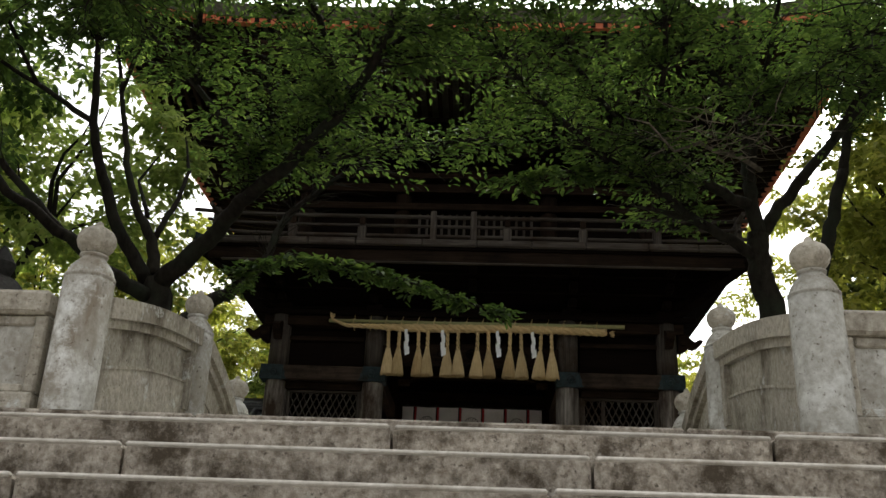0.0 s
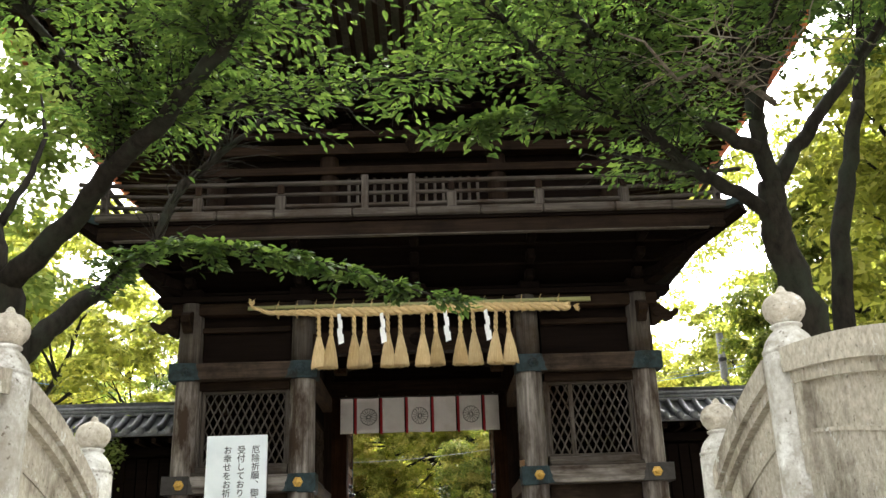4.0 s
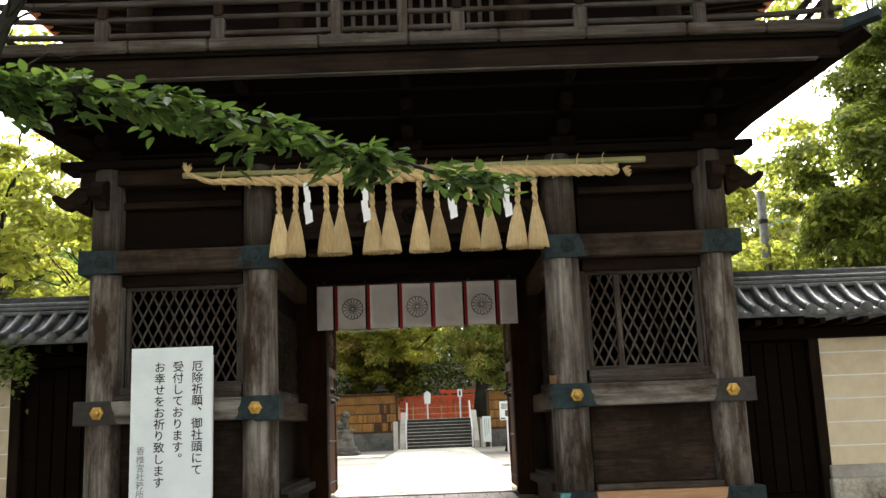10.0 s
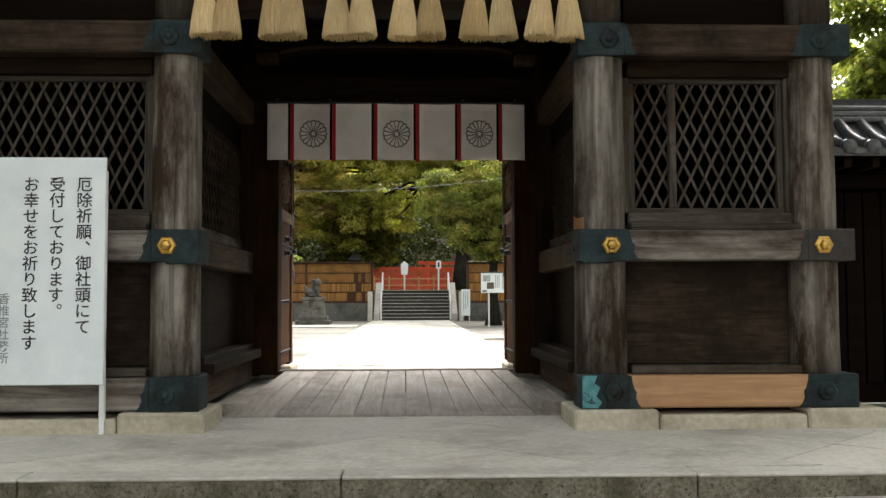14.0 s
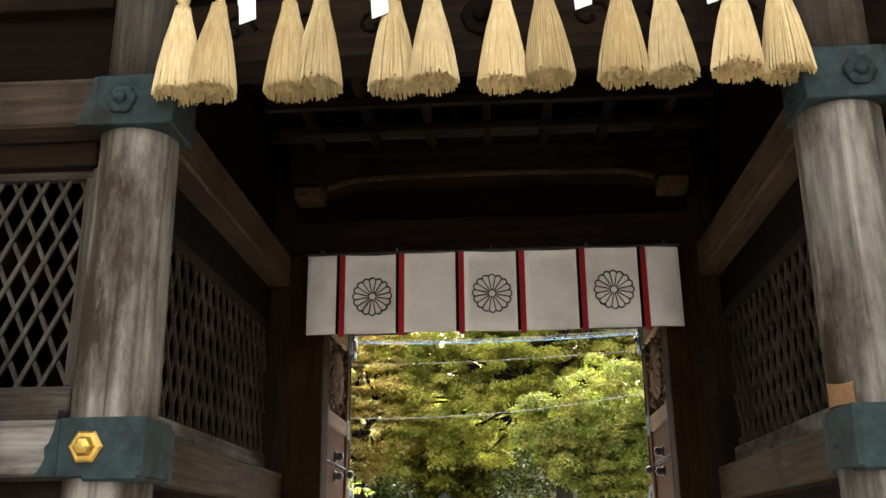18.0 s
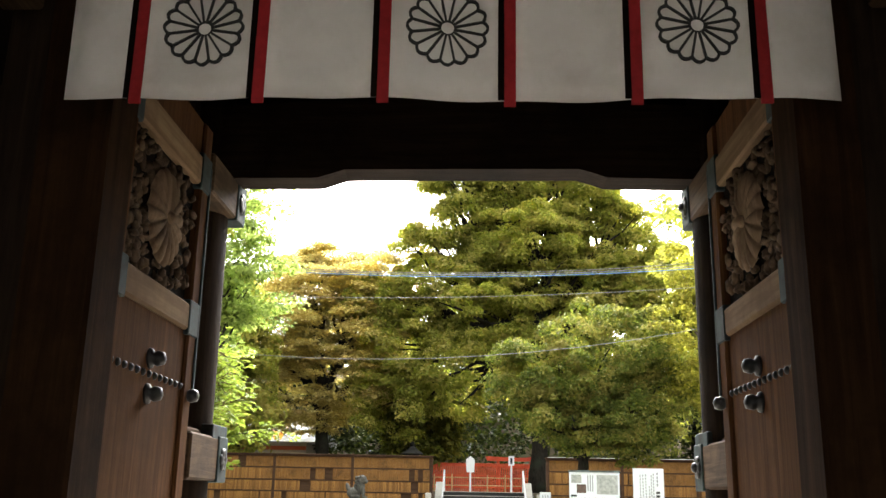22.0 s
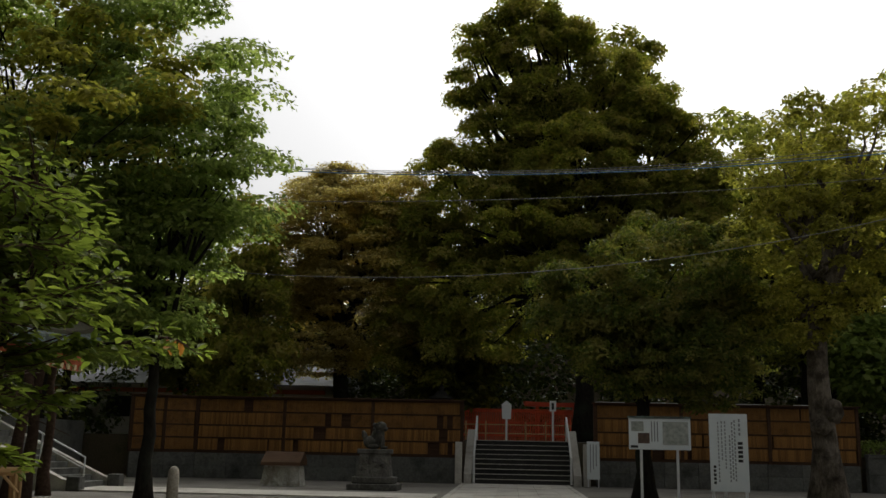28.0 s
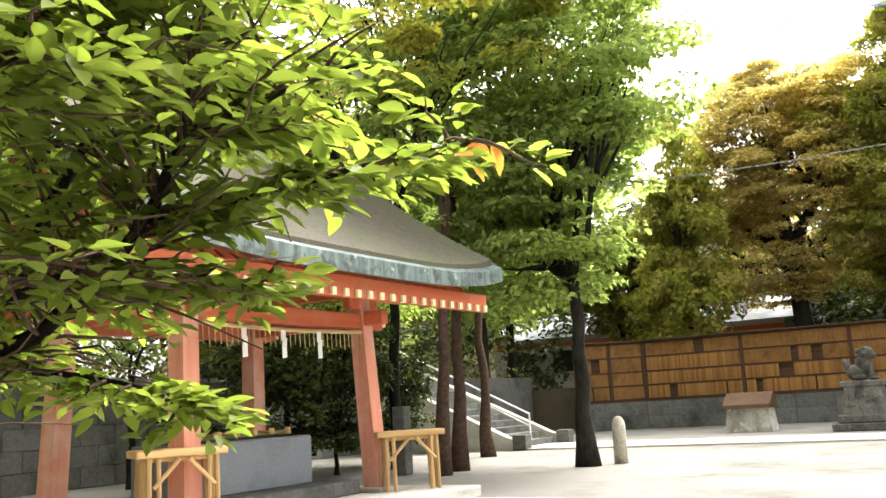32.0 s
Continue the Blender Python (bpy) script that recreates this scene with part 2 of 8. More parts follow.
IRON = surface("dark_iron", (0.012, 0.012, 0.012), (0.030, 0.029, 0.028), 20, rough=0.45, metal=0.3, bump=0.2)
GOLD = surface("gilded_metal", (0.55, 0.33, 0.07), (0.75, 0.48, 0.13), 20, rough=0.35, metal=0.9, stain=(0.3, 0.18, 0.05), stain_scale=20, bump=0.1)
STRAW = surface("rice_straw", (0.48, 0.34, 0.15), (0.76, 0.60, 0.34), 60, GZ, 0.8, stain=(0.50, 0.36, 0.17), stain_scale=3, bump=0.6)
ROPE = surface("twisted_straw_rope", (0.46, 0.31, 0.13), (0.74, 0.56, 0.29), 70, GX, 0.8, bump=0.6)
BAMBOO = surface("dry_bamboo", (0.27, 0.27, 0.11), (0.42, 0.40, 0.19), 12, GX, 0.45, bump=0.1)
PAPER = surface("white_paper", (0.78, 0.78, 0.77), (0.84, 0.84, 0.83), 5, rough=0.8, bump=0, vary=0.06)
CLOTH = surface("white_cotton_cloth", (0.64, 0.615, 0.60), (0.74, 0.715, 0.70), 3, rough=0.9, stain=(0.60, 0.565, 0.54), stain_scale=2, bump=0.1, vary=0.05)
REDCLOTH = surface("dark_red_cloth_band", (0.30, 0.010, 0.014), (0.45, 0.020, 0.026), 20, rough=0.8, bump=0.1)
INK = surface("black_ink", (0.02, 0.02, 0.02), (0.035, 0.035, 0.035), 20, rough=0.7, bump=0, vary=0)
FAINT = surface("faded_grey_ink", (0.22, 0.24, 0.25), (0.30, 0.32, 0.33), 20, rough=0.7, bump=0, vary=0)
SIGNWHITE = surface("white_painted_board", (0.74, 0.80, 0.82), (0.80, 0.85, 0.86), 3, rough=0.45, stain=(0.68, 0.74, 0.76), stain_scale=1.2, bump=0, vary=0.05)
WHITEMETAL = surface("white_painted_metal", (0.70, 0.71, 0.71), (0.80, 0.81, 0.81), 6, rough=0.4, bump=0, vary=0.1)
RED = surface("vermilion_paint", (0.66, 0.075, 0.022), (0.80, 0.12, 0.035), 8, rough=0.5, stain=(0.45, 0.045, 0.02), stain_scale=1.5, bump=0.1, vary=0.12)
# Red darkened to include the shade below the pavilion roof.
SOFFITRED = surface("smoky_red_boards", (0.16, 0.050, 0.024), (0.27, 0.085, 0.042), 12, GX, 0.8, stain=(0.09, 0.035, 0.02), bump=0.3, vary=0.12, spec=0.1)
PINKPAINT = surface("sun_bleached_pink_paint", (0.62, 0.22, 0.13), (0.76, 0.38, 0.28), 7, GZ, 0.7, stain=(0.74, 0.46, 0.37), stain_scale=1.2, stain_at=(0.45, 0.65), bump=0.3, vary=0.12)
FADERED = {k: surface("faded_vermilion_paint_" + k, (0.50, 0.105, 0.038), (0.61, 0.165, 0.072), 12, s, 0.65, stain=(0.52, 0.22, 0.13), stain_scale=1.6, stain_at=(0.5, 0.75), bump=0.2, vary=0.12)
           for k, s in (("x", GX), ("z", GZ))}
CREAM = surface("cream_painted_ends", (0.72, 0.62, 0.36), (0.80, 0.70, 0.44), 8, rough=0.6, bump=0, vary=0.1)
ROOFGREEN = surface("weathered_copper_roof", (0.035, 0.060, 0.055), (0.21, 0.27, 0.25), 9, GZ, rough=0.7, stain=(0.05, 0.06, 0.055), stain_scale=4, stain_at=(0.5, 0.6), spots=(0.42, 0.50, 0.46), spot_scale=6, bump=0.3)
SHINGLE = surface("weathered_bark_shingles", (0.050, 0.046, 0.032), (0.115, 0.100, 0.074), 16, (1, 1, 3), 0.9, stain=(0.075, 0.085, 0.045), stain_scale=1.2, bump=0.8, bump_dist=0.02, spec=0.15)
GREYROOF = surface("pale_grey_roof", (0.34, 0.36, 0.38), (0.44, 0.46, 0.48), 10, rough=0.6, stain=(0.28, 0.29, 0.30), bump=0.2)
SLAT = surface("golden_bamboo_slats", (0.29, 0.135, 0.036), (0.44, 0.23, 0.070), 20, GZ, 0.6, stain=(0.17, 0.085, 0.03), stain_scale=2.0, bump=0.3, vary=0.45, spec=0.15)
FENCEWOOD = surface("brown_fence_wood", (0.05, 0.026, 0.015), (0.10, 0.055, 0.032), 18, GX, 0.75, bump=0.4, spec=0.15)
PALEWOOD = surface("yellow_pine", (0.56, 0.34, 0.13), (0.72, 0.48, 0.22), 14, GX, 0.5, stain=(0.50, 0.28, 0.10), bump=0.15)
POLE = surface("peeled_log_poles", (0.50, 0.30, 0.12), (0.66, 0.43, 0.20), 14, GZ, 0.55, bump=0.2, vary=0.3)
BASIN = surface("blue_grey_granite", (0.16, 0.175, 0.20), (0.26, 0.28, 0.31), 40, rough=0.5, stain=(0.13, 0.14, 0.16), bump=0.2)
BARK = surface("dark_cherry_bark", (0.009, 0.0075, 0.006), (0.034, 0.029, 0.022), 14, (1, 1, 0.4), 0.9, stain=(0.030, 0.036, 0.024), stain_scale=1.5, bump=0.9, bump_dist=0.012, spec=0.08)
TWIGBARK = surface("brown_twig_bark", (0.045, 0.027, 0.019), (0.12, 0.078, 0.056), 14, rough=0.9, bump=0.3, spec=0.1)
PALEBARK = surface("pale_peeling_bark", (0.085, 0.068, 0.050), (0.27, 0.235, 0.19), 9, (1, 1, 0.35), 0.95, stain=(0.055, 0.045, 0.034), stain_scale=2.4, stain_at=(0.44, 0.62), bump=1.0, bump_dist=0.03, distortion=1.0, spec=0.06)
HOUSEWALL = surface("pale_house_wall", (0.60, 0.56, 0.52), (0.68, 0.64, 0.60), 4, rough=0.8, bump=0.1)
WIRE = surface("grey_cable", (0.16, 0.16, 0.16), (0.22, 0.22, 0.22), 4, rough=0.6, bump=0)
BLUEWIRE = surface("blue_cable_cover", (0.05, 0.16, 0.30), (0.07, 0.22, 0.38), 4, rough=0.5, bump=0)
PHOTO = surface("printed_photographs", (0.25, 0.28, 0.25), (0.55, 0.57, 0.52), 9, rough=0.5, bump=0)
DARKPHOTO = surface("dark_printed_photograph", (0.05, 0.04, 0.035), (0.20, 0.13, 0.09), 14, rough=0.5, bump=0)
DARKSTONE = surface("dark_damp_stone", (0.028, 0.028, 0.026), (0.07, 0.068, 0.063), 24, rough=0.85, stain=(0.03, 0.03, 0.028), stain_scale=1.5, bump=0.4, spec=0.15)
EARTH = surface("brown_earth", (0.09, 0.07, 0.05), (0.18, 0.145, 0.105), 20, rough=0.95, stain=(0.06, 0.07, 0.035), stain_scale=0.6, bump=0.6, bump_dist=0.02, spec=0.15)
L_CHERRY = leafy("cherry_leaves", (0.033, 0.063, 0.020), (0.076, 0.124, 0.035), (0.125, 0.18, 0.053), 0.52, glow=(1.5, 1.5, 1.0))
L_FRESH = leafy("fresh_cherry_leaves", (0.128, 0.175, 0.034), (0.180, 0.235, 0.048), (0.235, 0.28, 0.066), 0.6, glow=(1.35, 1.38, 0.85))
L_ORANGE = leafy("young_orange_leaves", (0.35, 0.10, 0.03), (0.50, 0.22, 0.07))
L_CYPRESS = leafy("cypress_sprays", (0.155, 0.185, 0.034), (0.29, 0.31, 0.063), (0.39, 0.35, 0.09), 0.6, rough=0.7, tuft=(0.44, 0.37, 0.13))
L_EVERGREEN = leafy("dense_evergreen_leaves", (0.068, 0.098, 0.021), (0.14, 0.172, 0.038), (0.22, 0.215, 0.06), 0.48, rough=0.6, tuft=(0.30, 0.26, 0.085))
L_BROAD = leafy("glossy_green_leaves", (0.080, 0.112, 0.026), (0.18, 0.215, 0.052), (0.29, 0.30, 0.085), 0.5)
L_TUFT = leafy("yellowing_leaves", (0.18, 0.18, 0.035), (0.36, 0.345, 0.09), (0.46, 0.42, 0.14), 0.65)
# Leaf colour darkened to carry the shade between the trunks.
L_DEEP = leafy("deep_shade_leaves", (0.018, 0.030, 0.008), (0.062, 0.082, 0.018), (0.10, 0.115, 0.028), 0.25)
L_GREEN = leafy("bright_green_leaves", (0.15, 0.215, 0.058), (0.30, 0.385, 0.12), (0.41, 0.47, 0.18), 0.66, glow=(1.4, 1.4, 1.05))
L_OLIVE = leafy("olive_leaves", (0.070, 0.082, 0.016), (0.155, 0.165, 0.034), (0.24, 0.22, 0.055), 0.4)
L_GOLD = leafy("golden_new_leaves", (0.43, 0.335, 0.11), (0.67, 0.55, 0.22), (0.78, 0.67, 0.34), 0.62, glow=(1.12, 1.18, 0.9))
L_LIME = leafy("yellow_green_leaves", (0.17, 0.195, 0.038), (0.37, 0.385, 0.090), (0.49, 0.475, 0.14), 0.58, glow=(1.3, 1.35, 0.95))


# ---- building helpers ----
def world_of(ob):
    m = ob.matrix_basis.copy()
    if ob.parent:
        m = world_of(ob.parent) @ ob.matrix_parent_inverse @ m
    return m


def under(ob, parent):
    ob.parent = parent
    ob.matrix_parent_inverse = world_of(parent).inverted()
    return ob


def as_mesh(name, bm, mat, smooth=False):
    me = bpy.data.meshes.new(name)
    bm.to_mesh(me)
    bm.free()
    if mat:
        me.materials.append(mat)
    if smooth:
        for p in me.polygons:
            p.use_smooth = True
    return me


def part(name, bm, mat, parent, label="", smooth=False):
    ob = new(name, bm if isinstance(bm, bpy.types.Mesh) else as_mesh(name, bm, mat, smooth))
    if label:
        ob["label"] = label
    return under(ob, parent)


def thing(name, at, label, category, group="", kind=""):
    ob = new(name)
    ob.empty_display_size = 0.2
    ob.matrix_basis = Matrix.Translation(at)
    return tagged(ob, label, category, group, kind)


def solid(name, bm, mat, label, category, group="", kind="", smooth=False):
    return tagged(new(name, as_mesh(name, bm, mat, smooth)), label, category, group, kind)


def setting(name, bm, mat, label="", smooth=False):
    return tagged(new(name, as_mesh(name, bm, mat, smooth)), label, "", "", "structure")


def placed(ob, parent, m):
    """Another object on the mesh of ob, under parent, at m."""
    o = new(ob.name.split(".")[0], ob.data if isinstance(ob, bpy.types.Object) else ob)
    o.matrix_basis = m
    return under(o, parent)


def box(x0, x1, y0, y1, z0, z1, bev=0.0, bm=None):
    bm = bm or bmesh.new()
    r = bmesh.ops.create_cube(bm, size=1.0, matrix=Matrix.Translation(((x0 + x1) / 2, (y0 + y1) / 2, (z0 + z1) / 2)) @ Matrix.Diagonal((abs(x1 - x0), abs(y1 - y0), abs(z1 - z0), 1)))
    if bev:
        es = list({e for v in r["verts"] for e in v.link_edges})
        bmesh.ops.bevel(bm, geom=es, offset=bev, segments=1, affect="EDGES", profile=0.5)
    return bm


def lathe(profile, n=20, at=(0, 0, 0), bm=None):
    """Turned about z: profile of (radius, height)."""
    bm = bm or bmesh.new()
    rings = []
    for r, z in profile:
        rings.append([bm.verts.new((at[0] + r * math.cos(2 * math.pi * k / n), at[1] + r * math.sin(2 * math.pi * k / n), at[2] + z)) for k in range(n)])
    for a, b in zip(rings, rings[1:]):
        for k in range(n):
            bm.faces.new((a[k], a[(k + 1) % n], b[(k + 1) % n], b[k]))
    bm.faces.new(rings[0][::-1])
    bm.faces.new(rings[-1])
    return bm


def tube(points, radii, n=8, bm=None, caps=True):
    """A round rod along points, with a radius at each."""
    bm = bm or bmesh.new()
    pts = [Vector(p) for p in points]
    if not hasattr(radii, "__len__"):
        radii = [radii] * len(pts)
    radii = [float(r) for r in radii]
    rings, side = [], None
    for i, p in enumerate(pts):
        d = (pts[min(i + 1, len(pts) - 1)] - pts[max(i - 1, 0)]).normalized()
        if side is None:
            side = d.orthogonal().normalized()
        side = (side - d * side.dot(d)).normalized()
        up = d.cross(side)
        rings.append([bm.verts.new(p + radii[i] * (math.cos(2 * math.pi * k / n) * side + math.sin(2 * math.pi * k / n) * up)) for k in range(n)])
    for a, b in zip(rings, rings[1:]):
        for k in range(n):
            bm.faces.new((a[k], a[(k + 1) % n], b[(k + 1) % n], b[k]))
    if caps:
        bm.faces.new(rings[0][::-1])
        bm.faces.new(rings[-1])
    return bm


def prism(outline, axis, a, b, bm=None):
    """A flat outline pushed along an axis from a to b. Outline pairs are the two other axes, in order."""
    bm = bm or bmesh.new()

    def at(u, v, w):
        return {"x": (w, u, v), "y": (u, w, v), "z": (u, v, w)}[axis]
    lo, hi = [bm.verts.new(at(u, v, a)) for u, v in outline], [bm.verts.new(at(u, v, b)) for u, v in outline]
    n = len(outline)
    fs = [bm.faces.new(lo), bm.faces.new(hi)] + [bm.faces.new((lo[k], hi[k], hi[(k + 1) % n], lo[(k + 1) % n])) for k in range(n)]
    bmesh.ops.recalc_face_normals(bm, faces=fs)
    return bm


def beam(axis, a, b, u0, u1, v0, v1, bev=0.012):
    """A squared timber along an axis from a to b."""
    if axis == "x":
        return box(a, b, u0, u1, v0, v1, bev)
    if axis == "y":
        return box(u0, u1, a, b, v0, v1, bev)
    return box(u0, u1, v0, v1, a, b, bev)


def lettering(text, size, mat, parent, m, name="lettering", vertical=True, pitch=1.12):
    """Writing as thin raised mesh, in a column from the top or in a line, in the plane x right, z up."""
    verts, faces = [], []
    for k, ch in enumerate(text):
        cu = bpy.data.curves.new("glyph", "FONT")
        cu.body, cu.size, cu.align_x, cu.resolution_u, cu.offset = ch, size, "CENTER", 2, size * 0.011
        ob = bpy.data.objects.new("glyph", cu)
        me = bpy.data.meshes.new_from_object(ob)
        ox, oz = (0, -k * size * pitch) if vertical else (k * size * pitch, 0)
        if vertical and ch in "、。":
            ox, oz = ox + size * 0.55, oz + size * 0.55
        base = len(verts)
        verts += [(v.co.x + ox, 0, v.co.y + oz) for v in me.vertices]
        faces += [[base + i for i in p.vertices] for p in me.polygons if all(abs(me.vertices[i].co.x) < size * 0.6 for i in p.vertices)]
        bpy.data.objects.remove(ob)
        bpy.data.curves.remove(cu)
        bpy.data.meshes.remove(me)
    me = bpy.data.meshes.new(name)
    me.from_pydata(verts, [], faces)
    me.materials.append(mat)
    ob = new(name, me)
    ob.matrix_basis = m
    return under(ob, parent)


# ---- ground ----
def strip(profile, x0, x1):
    bm = bmesh.new()
    rows = [[bm.verts.new((x, y, z)) for x in (x0, x0 / 4, 0, x1 / 4, x1)] for y, z in profile]
    for a, b in zip(rows, rows[1:]):
        for k in range(4):
            bm.faces.new((a[k], a[k + 1], b[k + 1], b[k]))
    return bm


setting("ground", strip([(-900, -2.95), (-1.4, -2.95), (-1.1, -2.9), (3.6, -0.55), (4.2, -0.16), (13.9, -0.16), (14.0, -0.025), (900, -0.025)], -900, 900), GRAVEL, "pale grey gravel ground, swept and dry")

# stone stair up to the landing
RISE, RUN, TOPY, TOPZ = 0.175, 0.33, 3.5, -0.165
stair = tagged(new("stair"), "wide granite stair of long worn blocks", "stair", kind="structure")
rng = random.Random(4)
for i in range(15):
    y, z, x = TOPY - RUN * i, TOPZ - RISE * i, -7.6 - rng.random() * 1.4
    while x < 7.6:
        w = rng.uniform(1.5, 2.7)
        dz, dy = rng.uniform(-0.008, 0.008), rng.uniform(-0.012, 0.012)
        part("step_block", box(x + 0.006, x + w - 0.006, y + dy, y + (0.7 if i == 0 else 0.42), z - 0.21, z + dz, 0.022), STEP, stair)
        part("worn_edge", box(x + 0.012, x + w - 0.012, y + dy - 0.003, y + dy + 0.035, z + dz - 0.018, z + dz + 0.003, 0.008), NOSING, stair)
        x += w
x = -7.6
while x < 7.6:
    w = rng.uniform(1.7, 2.6)
    part("landing_slab", box(x + 0.005, x + w - 0.005, 4.18, 4.62, -0.17, rng.uniform(-0.006, 0.004), 0.012), STEP, stair)
    x += w


# arched stone bridge with its balustrades
def deck(y):
    return max(-0.155, 0.20 - 0.052 * (y - 6.35) ** 2)


bridge = tagged(new("stone_bridge"), "low arched granite bridge between two balustrades", "bridge", kind="structure")
y = 4.63
while y < 8.7:
    x = -1.86
    while x < 1.8:
        w = min(rng.uniform(0.7, 1.25), 1.86 - x)
        if 1.86 - x - w < 0.4:
            w = 1.86 - x
        bm = box(x + 0.004, x + w - 0.004, y + 0.004, y + 0.446, -0.3, 0, 0.008)
        for v in bm.verts:
            if v.co.z > -0.1:
                v.co.z += deck(v.co.y)
        part("deck_slab", bm, PAVE, bridge)
        x += w
    y += 0.45


def post_profile(h):
    shaft = [(0.150, 0), (0.150, 0.03), (0.142, 0.05), (0.141, h - 0.352), (0.134, h - 0.348), (0.134, h - 0.340), (0.142, h - 0.336), (0.142, h - 0.322), (0.131, h - 0.317),
             (0.131, h - 0.306), (0.122, h - 0.280), (0.102, h - 0.248), (0.082, h - 0.226), (0.068, h - 0.212), (0.066, h - 0.204), (0.080, h - 0.199), (0.080, h - 0.187), (0.064, h - 0.181)]
    cap = [(0.064, h - 0.182), (0.078, h - 0.168), (0.100, h - 0.140), (0.111, h - 0.105), (0.107, h - 0.072), (0.090, h - 0.043), (0.062, h - 0.022), (0.036, h - 0.012), (0.025, h - 0.002),
           (0.020, h + 0.014), (0.008, h + 0.026)]
    return shaft, cap


def stone_post(x, y, z0, top, name_label="round granite post with a carved jewel-shaped cap"):
    h = top - z0
    t = thing("stone_post", (x, y, z0), name_label, "post", "posts of the balustrade")
    shaft, cap = post_profile(h)
    bm = lathe(shaft, 28, (x, y, z0))
    # keep the turned rings crisp
    for e in bm.edges:
        if len(e.link_faces) == 2 and e.calc_face_angle(0) > 0.7:
            e.smooth = False
    part("shaft", bm, PALESTONE, t, smooth=True)
    part("cap", lathe(cap, 24, (x, y, z0)), STONE, t, "moss-stained jewel cap", smooth=True)
    return t


def rail_wall(x, ya, yb, za, zb, rise, out):
    """A parapet between two posts, its top rising in a bow; faces drawn with a sunken panel."""
    t = thing("parapet", (x, (ya + yb) / 2, 0), "curved granite parapet with a sunken panel", "parapet", "parapets of the bridge")
    n = 12

    def top(s, d):
        return za + (zb - za) * s + rise * math.sin(math.pi * s) + d

    def slab(d0, d1, w, s0=0.0, s1=1.0, low=None):
        bm = bmesh.new()
        rows = []
        for k in range(n + 1):
            s = s0 + (s1 - s0) * k / n
            yy = ya + (yb - ya) * s
            lo = low(s) if low else top(s, d0)
            rows.append([bm.verts.new((x + dx, yy, zz)) for dx, zz in ((-w, lo), (w, lo), (w, top(s, d1)), (-w, top(s, d1)))])
        for a, b in zip(rows, rows[1:]):
            for k in range(4):
                bm.faces.new((a[k], a[(k + 1) % 4], b[(k + 1) % 4], b[k]))
        bm.faces.new(rows[0][::-1])
        bm.faces.new(rows[-1])
        bmesh.ops.recalc_face_normals(bm, faces=bm.faces)
        return bm
    part("coping", slab(-0.125, 0.0, 0.112), STONE, t)
    panel = part("panel", slab(-0.6, -0.12, 0.034, low=lambda s: deck(ya + (yb - ya) * s) + 0.1), STONE, t)
    part("upper_band", slab(-0.185, -0.12, 0.077), STONE, t)
    part("raised_line", slab(-0.43, -0.412, 0.062, 0.07, 0.93), STONE, panel, "thin raised moulding")
    part("base_course", slab(0, -0.43, 0.052, low=lambda s: deck(ya + (yb - ya) * s) - 0.12), STONE, t)
    for s0, s1 in ((0.0, 0.07), (0.93, 1.0)):
        part("end_block", slab(-0.62, -0.12, 0.072, s0, s1), STONE, t)
    return t


for sx in (-1, 1):
    for py, pz, pt in ((4.42, -0.02, 1.12), (6.42, 0.05, 1.40), (7.80, -0.05, 1.06), (9.0, -0.16, 0.78)):
        if py < 8.5:
            stone_post(sx * 2.03 + 0.04, py, pz, pt)
    rail_wall(sx * 2.03 + 0.04, 4.55, 6.28, 0.73, 1.06, 0.045, sx)
    rail_wall(sx * 2.03 + 0.04, 6.55, 7.68, 1.06, 0.62, 0.05, sx)


# parapets that run out to either side of the landing
def side_parapet(sx, a, b, y):
    x0, x1 = sorted((sx * a, sx * b))
    t = thing("side_parapet", ((x0 + x1) / 2, y, 0), "granite parapet with sunken panels beside the landing", "parapet", "parapets beside the landing")
    part("coping", box(x0, x1, y - 0.11, y + 0.11, 0.56, 0.70, 0.02), STONE, t)
    part("plinth", box(x0, x1, y - 0.10, y + 0.10, -0.16, 0.12, 0.015), STONE, t)
    part("panel_back", box(x0, x1, y - 0.045, y + 0.045, 0.12, 0.56), PALESTONE, t)
    n = max(1, round((x1 - x0) / 0.95))
    for k in range(n + 1):
        xx = x0 + (x1 - x0) * k / n
        part("stile", box(max(x0, xx - 0.07), min(x1, xx + 0.07), y - 0.075, y + 0.075, 0.12, 0.56, 0.01), STONE, t)
    for k in range(n):
        xa = x0 + (x1 - x0) * k / n + 0.08
        xb = x0 + (x1 - x0) * (k + 1) / n - 0.08
        part("raised_frame", box(xa, xb, y - 0.065, y + 0.065, 0.50, 0.56, 0.01), STONE, t)
        part("raised_frame", box(xa, xb, y - 0.065, y + 0.065, 0.12, 0.17, 0.01), STONE, t)


for sx in (-1, 1):
    side_parapet(sx, 2.17, 4.0, 4.46)
    stone_post(sx * 4.14, 4.46, -0.16, 1.05)
    side_parapet(sx, 4.28, 7.6, 4.46)

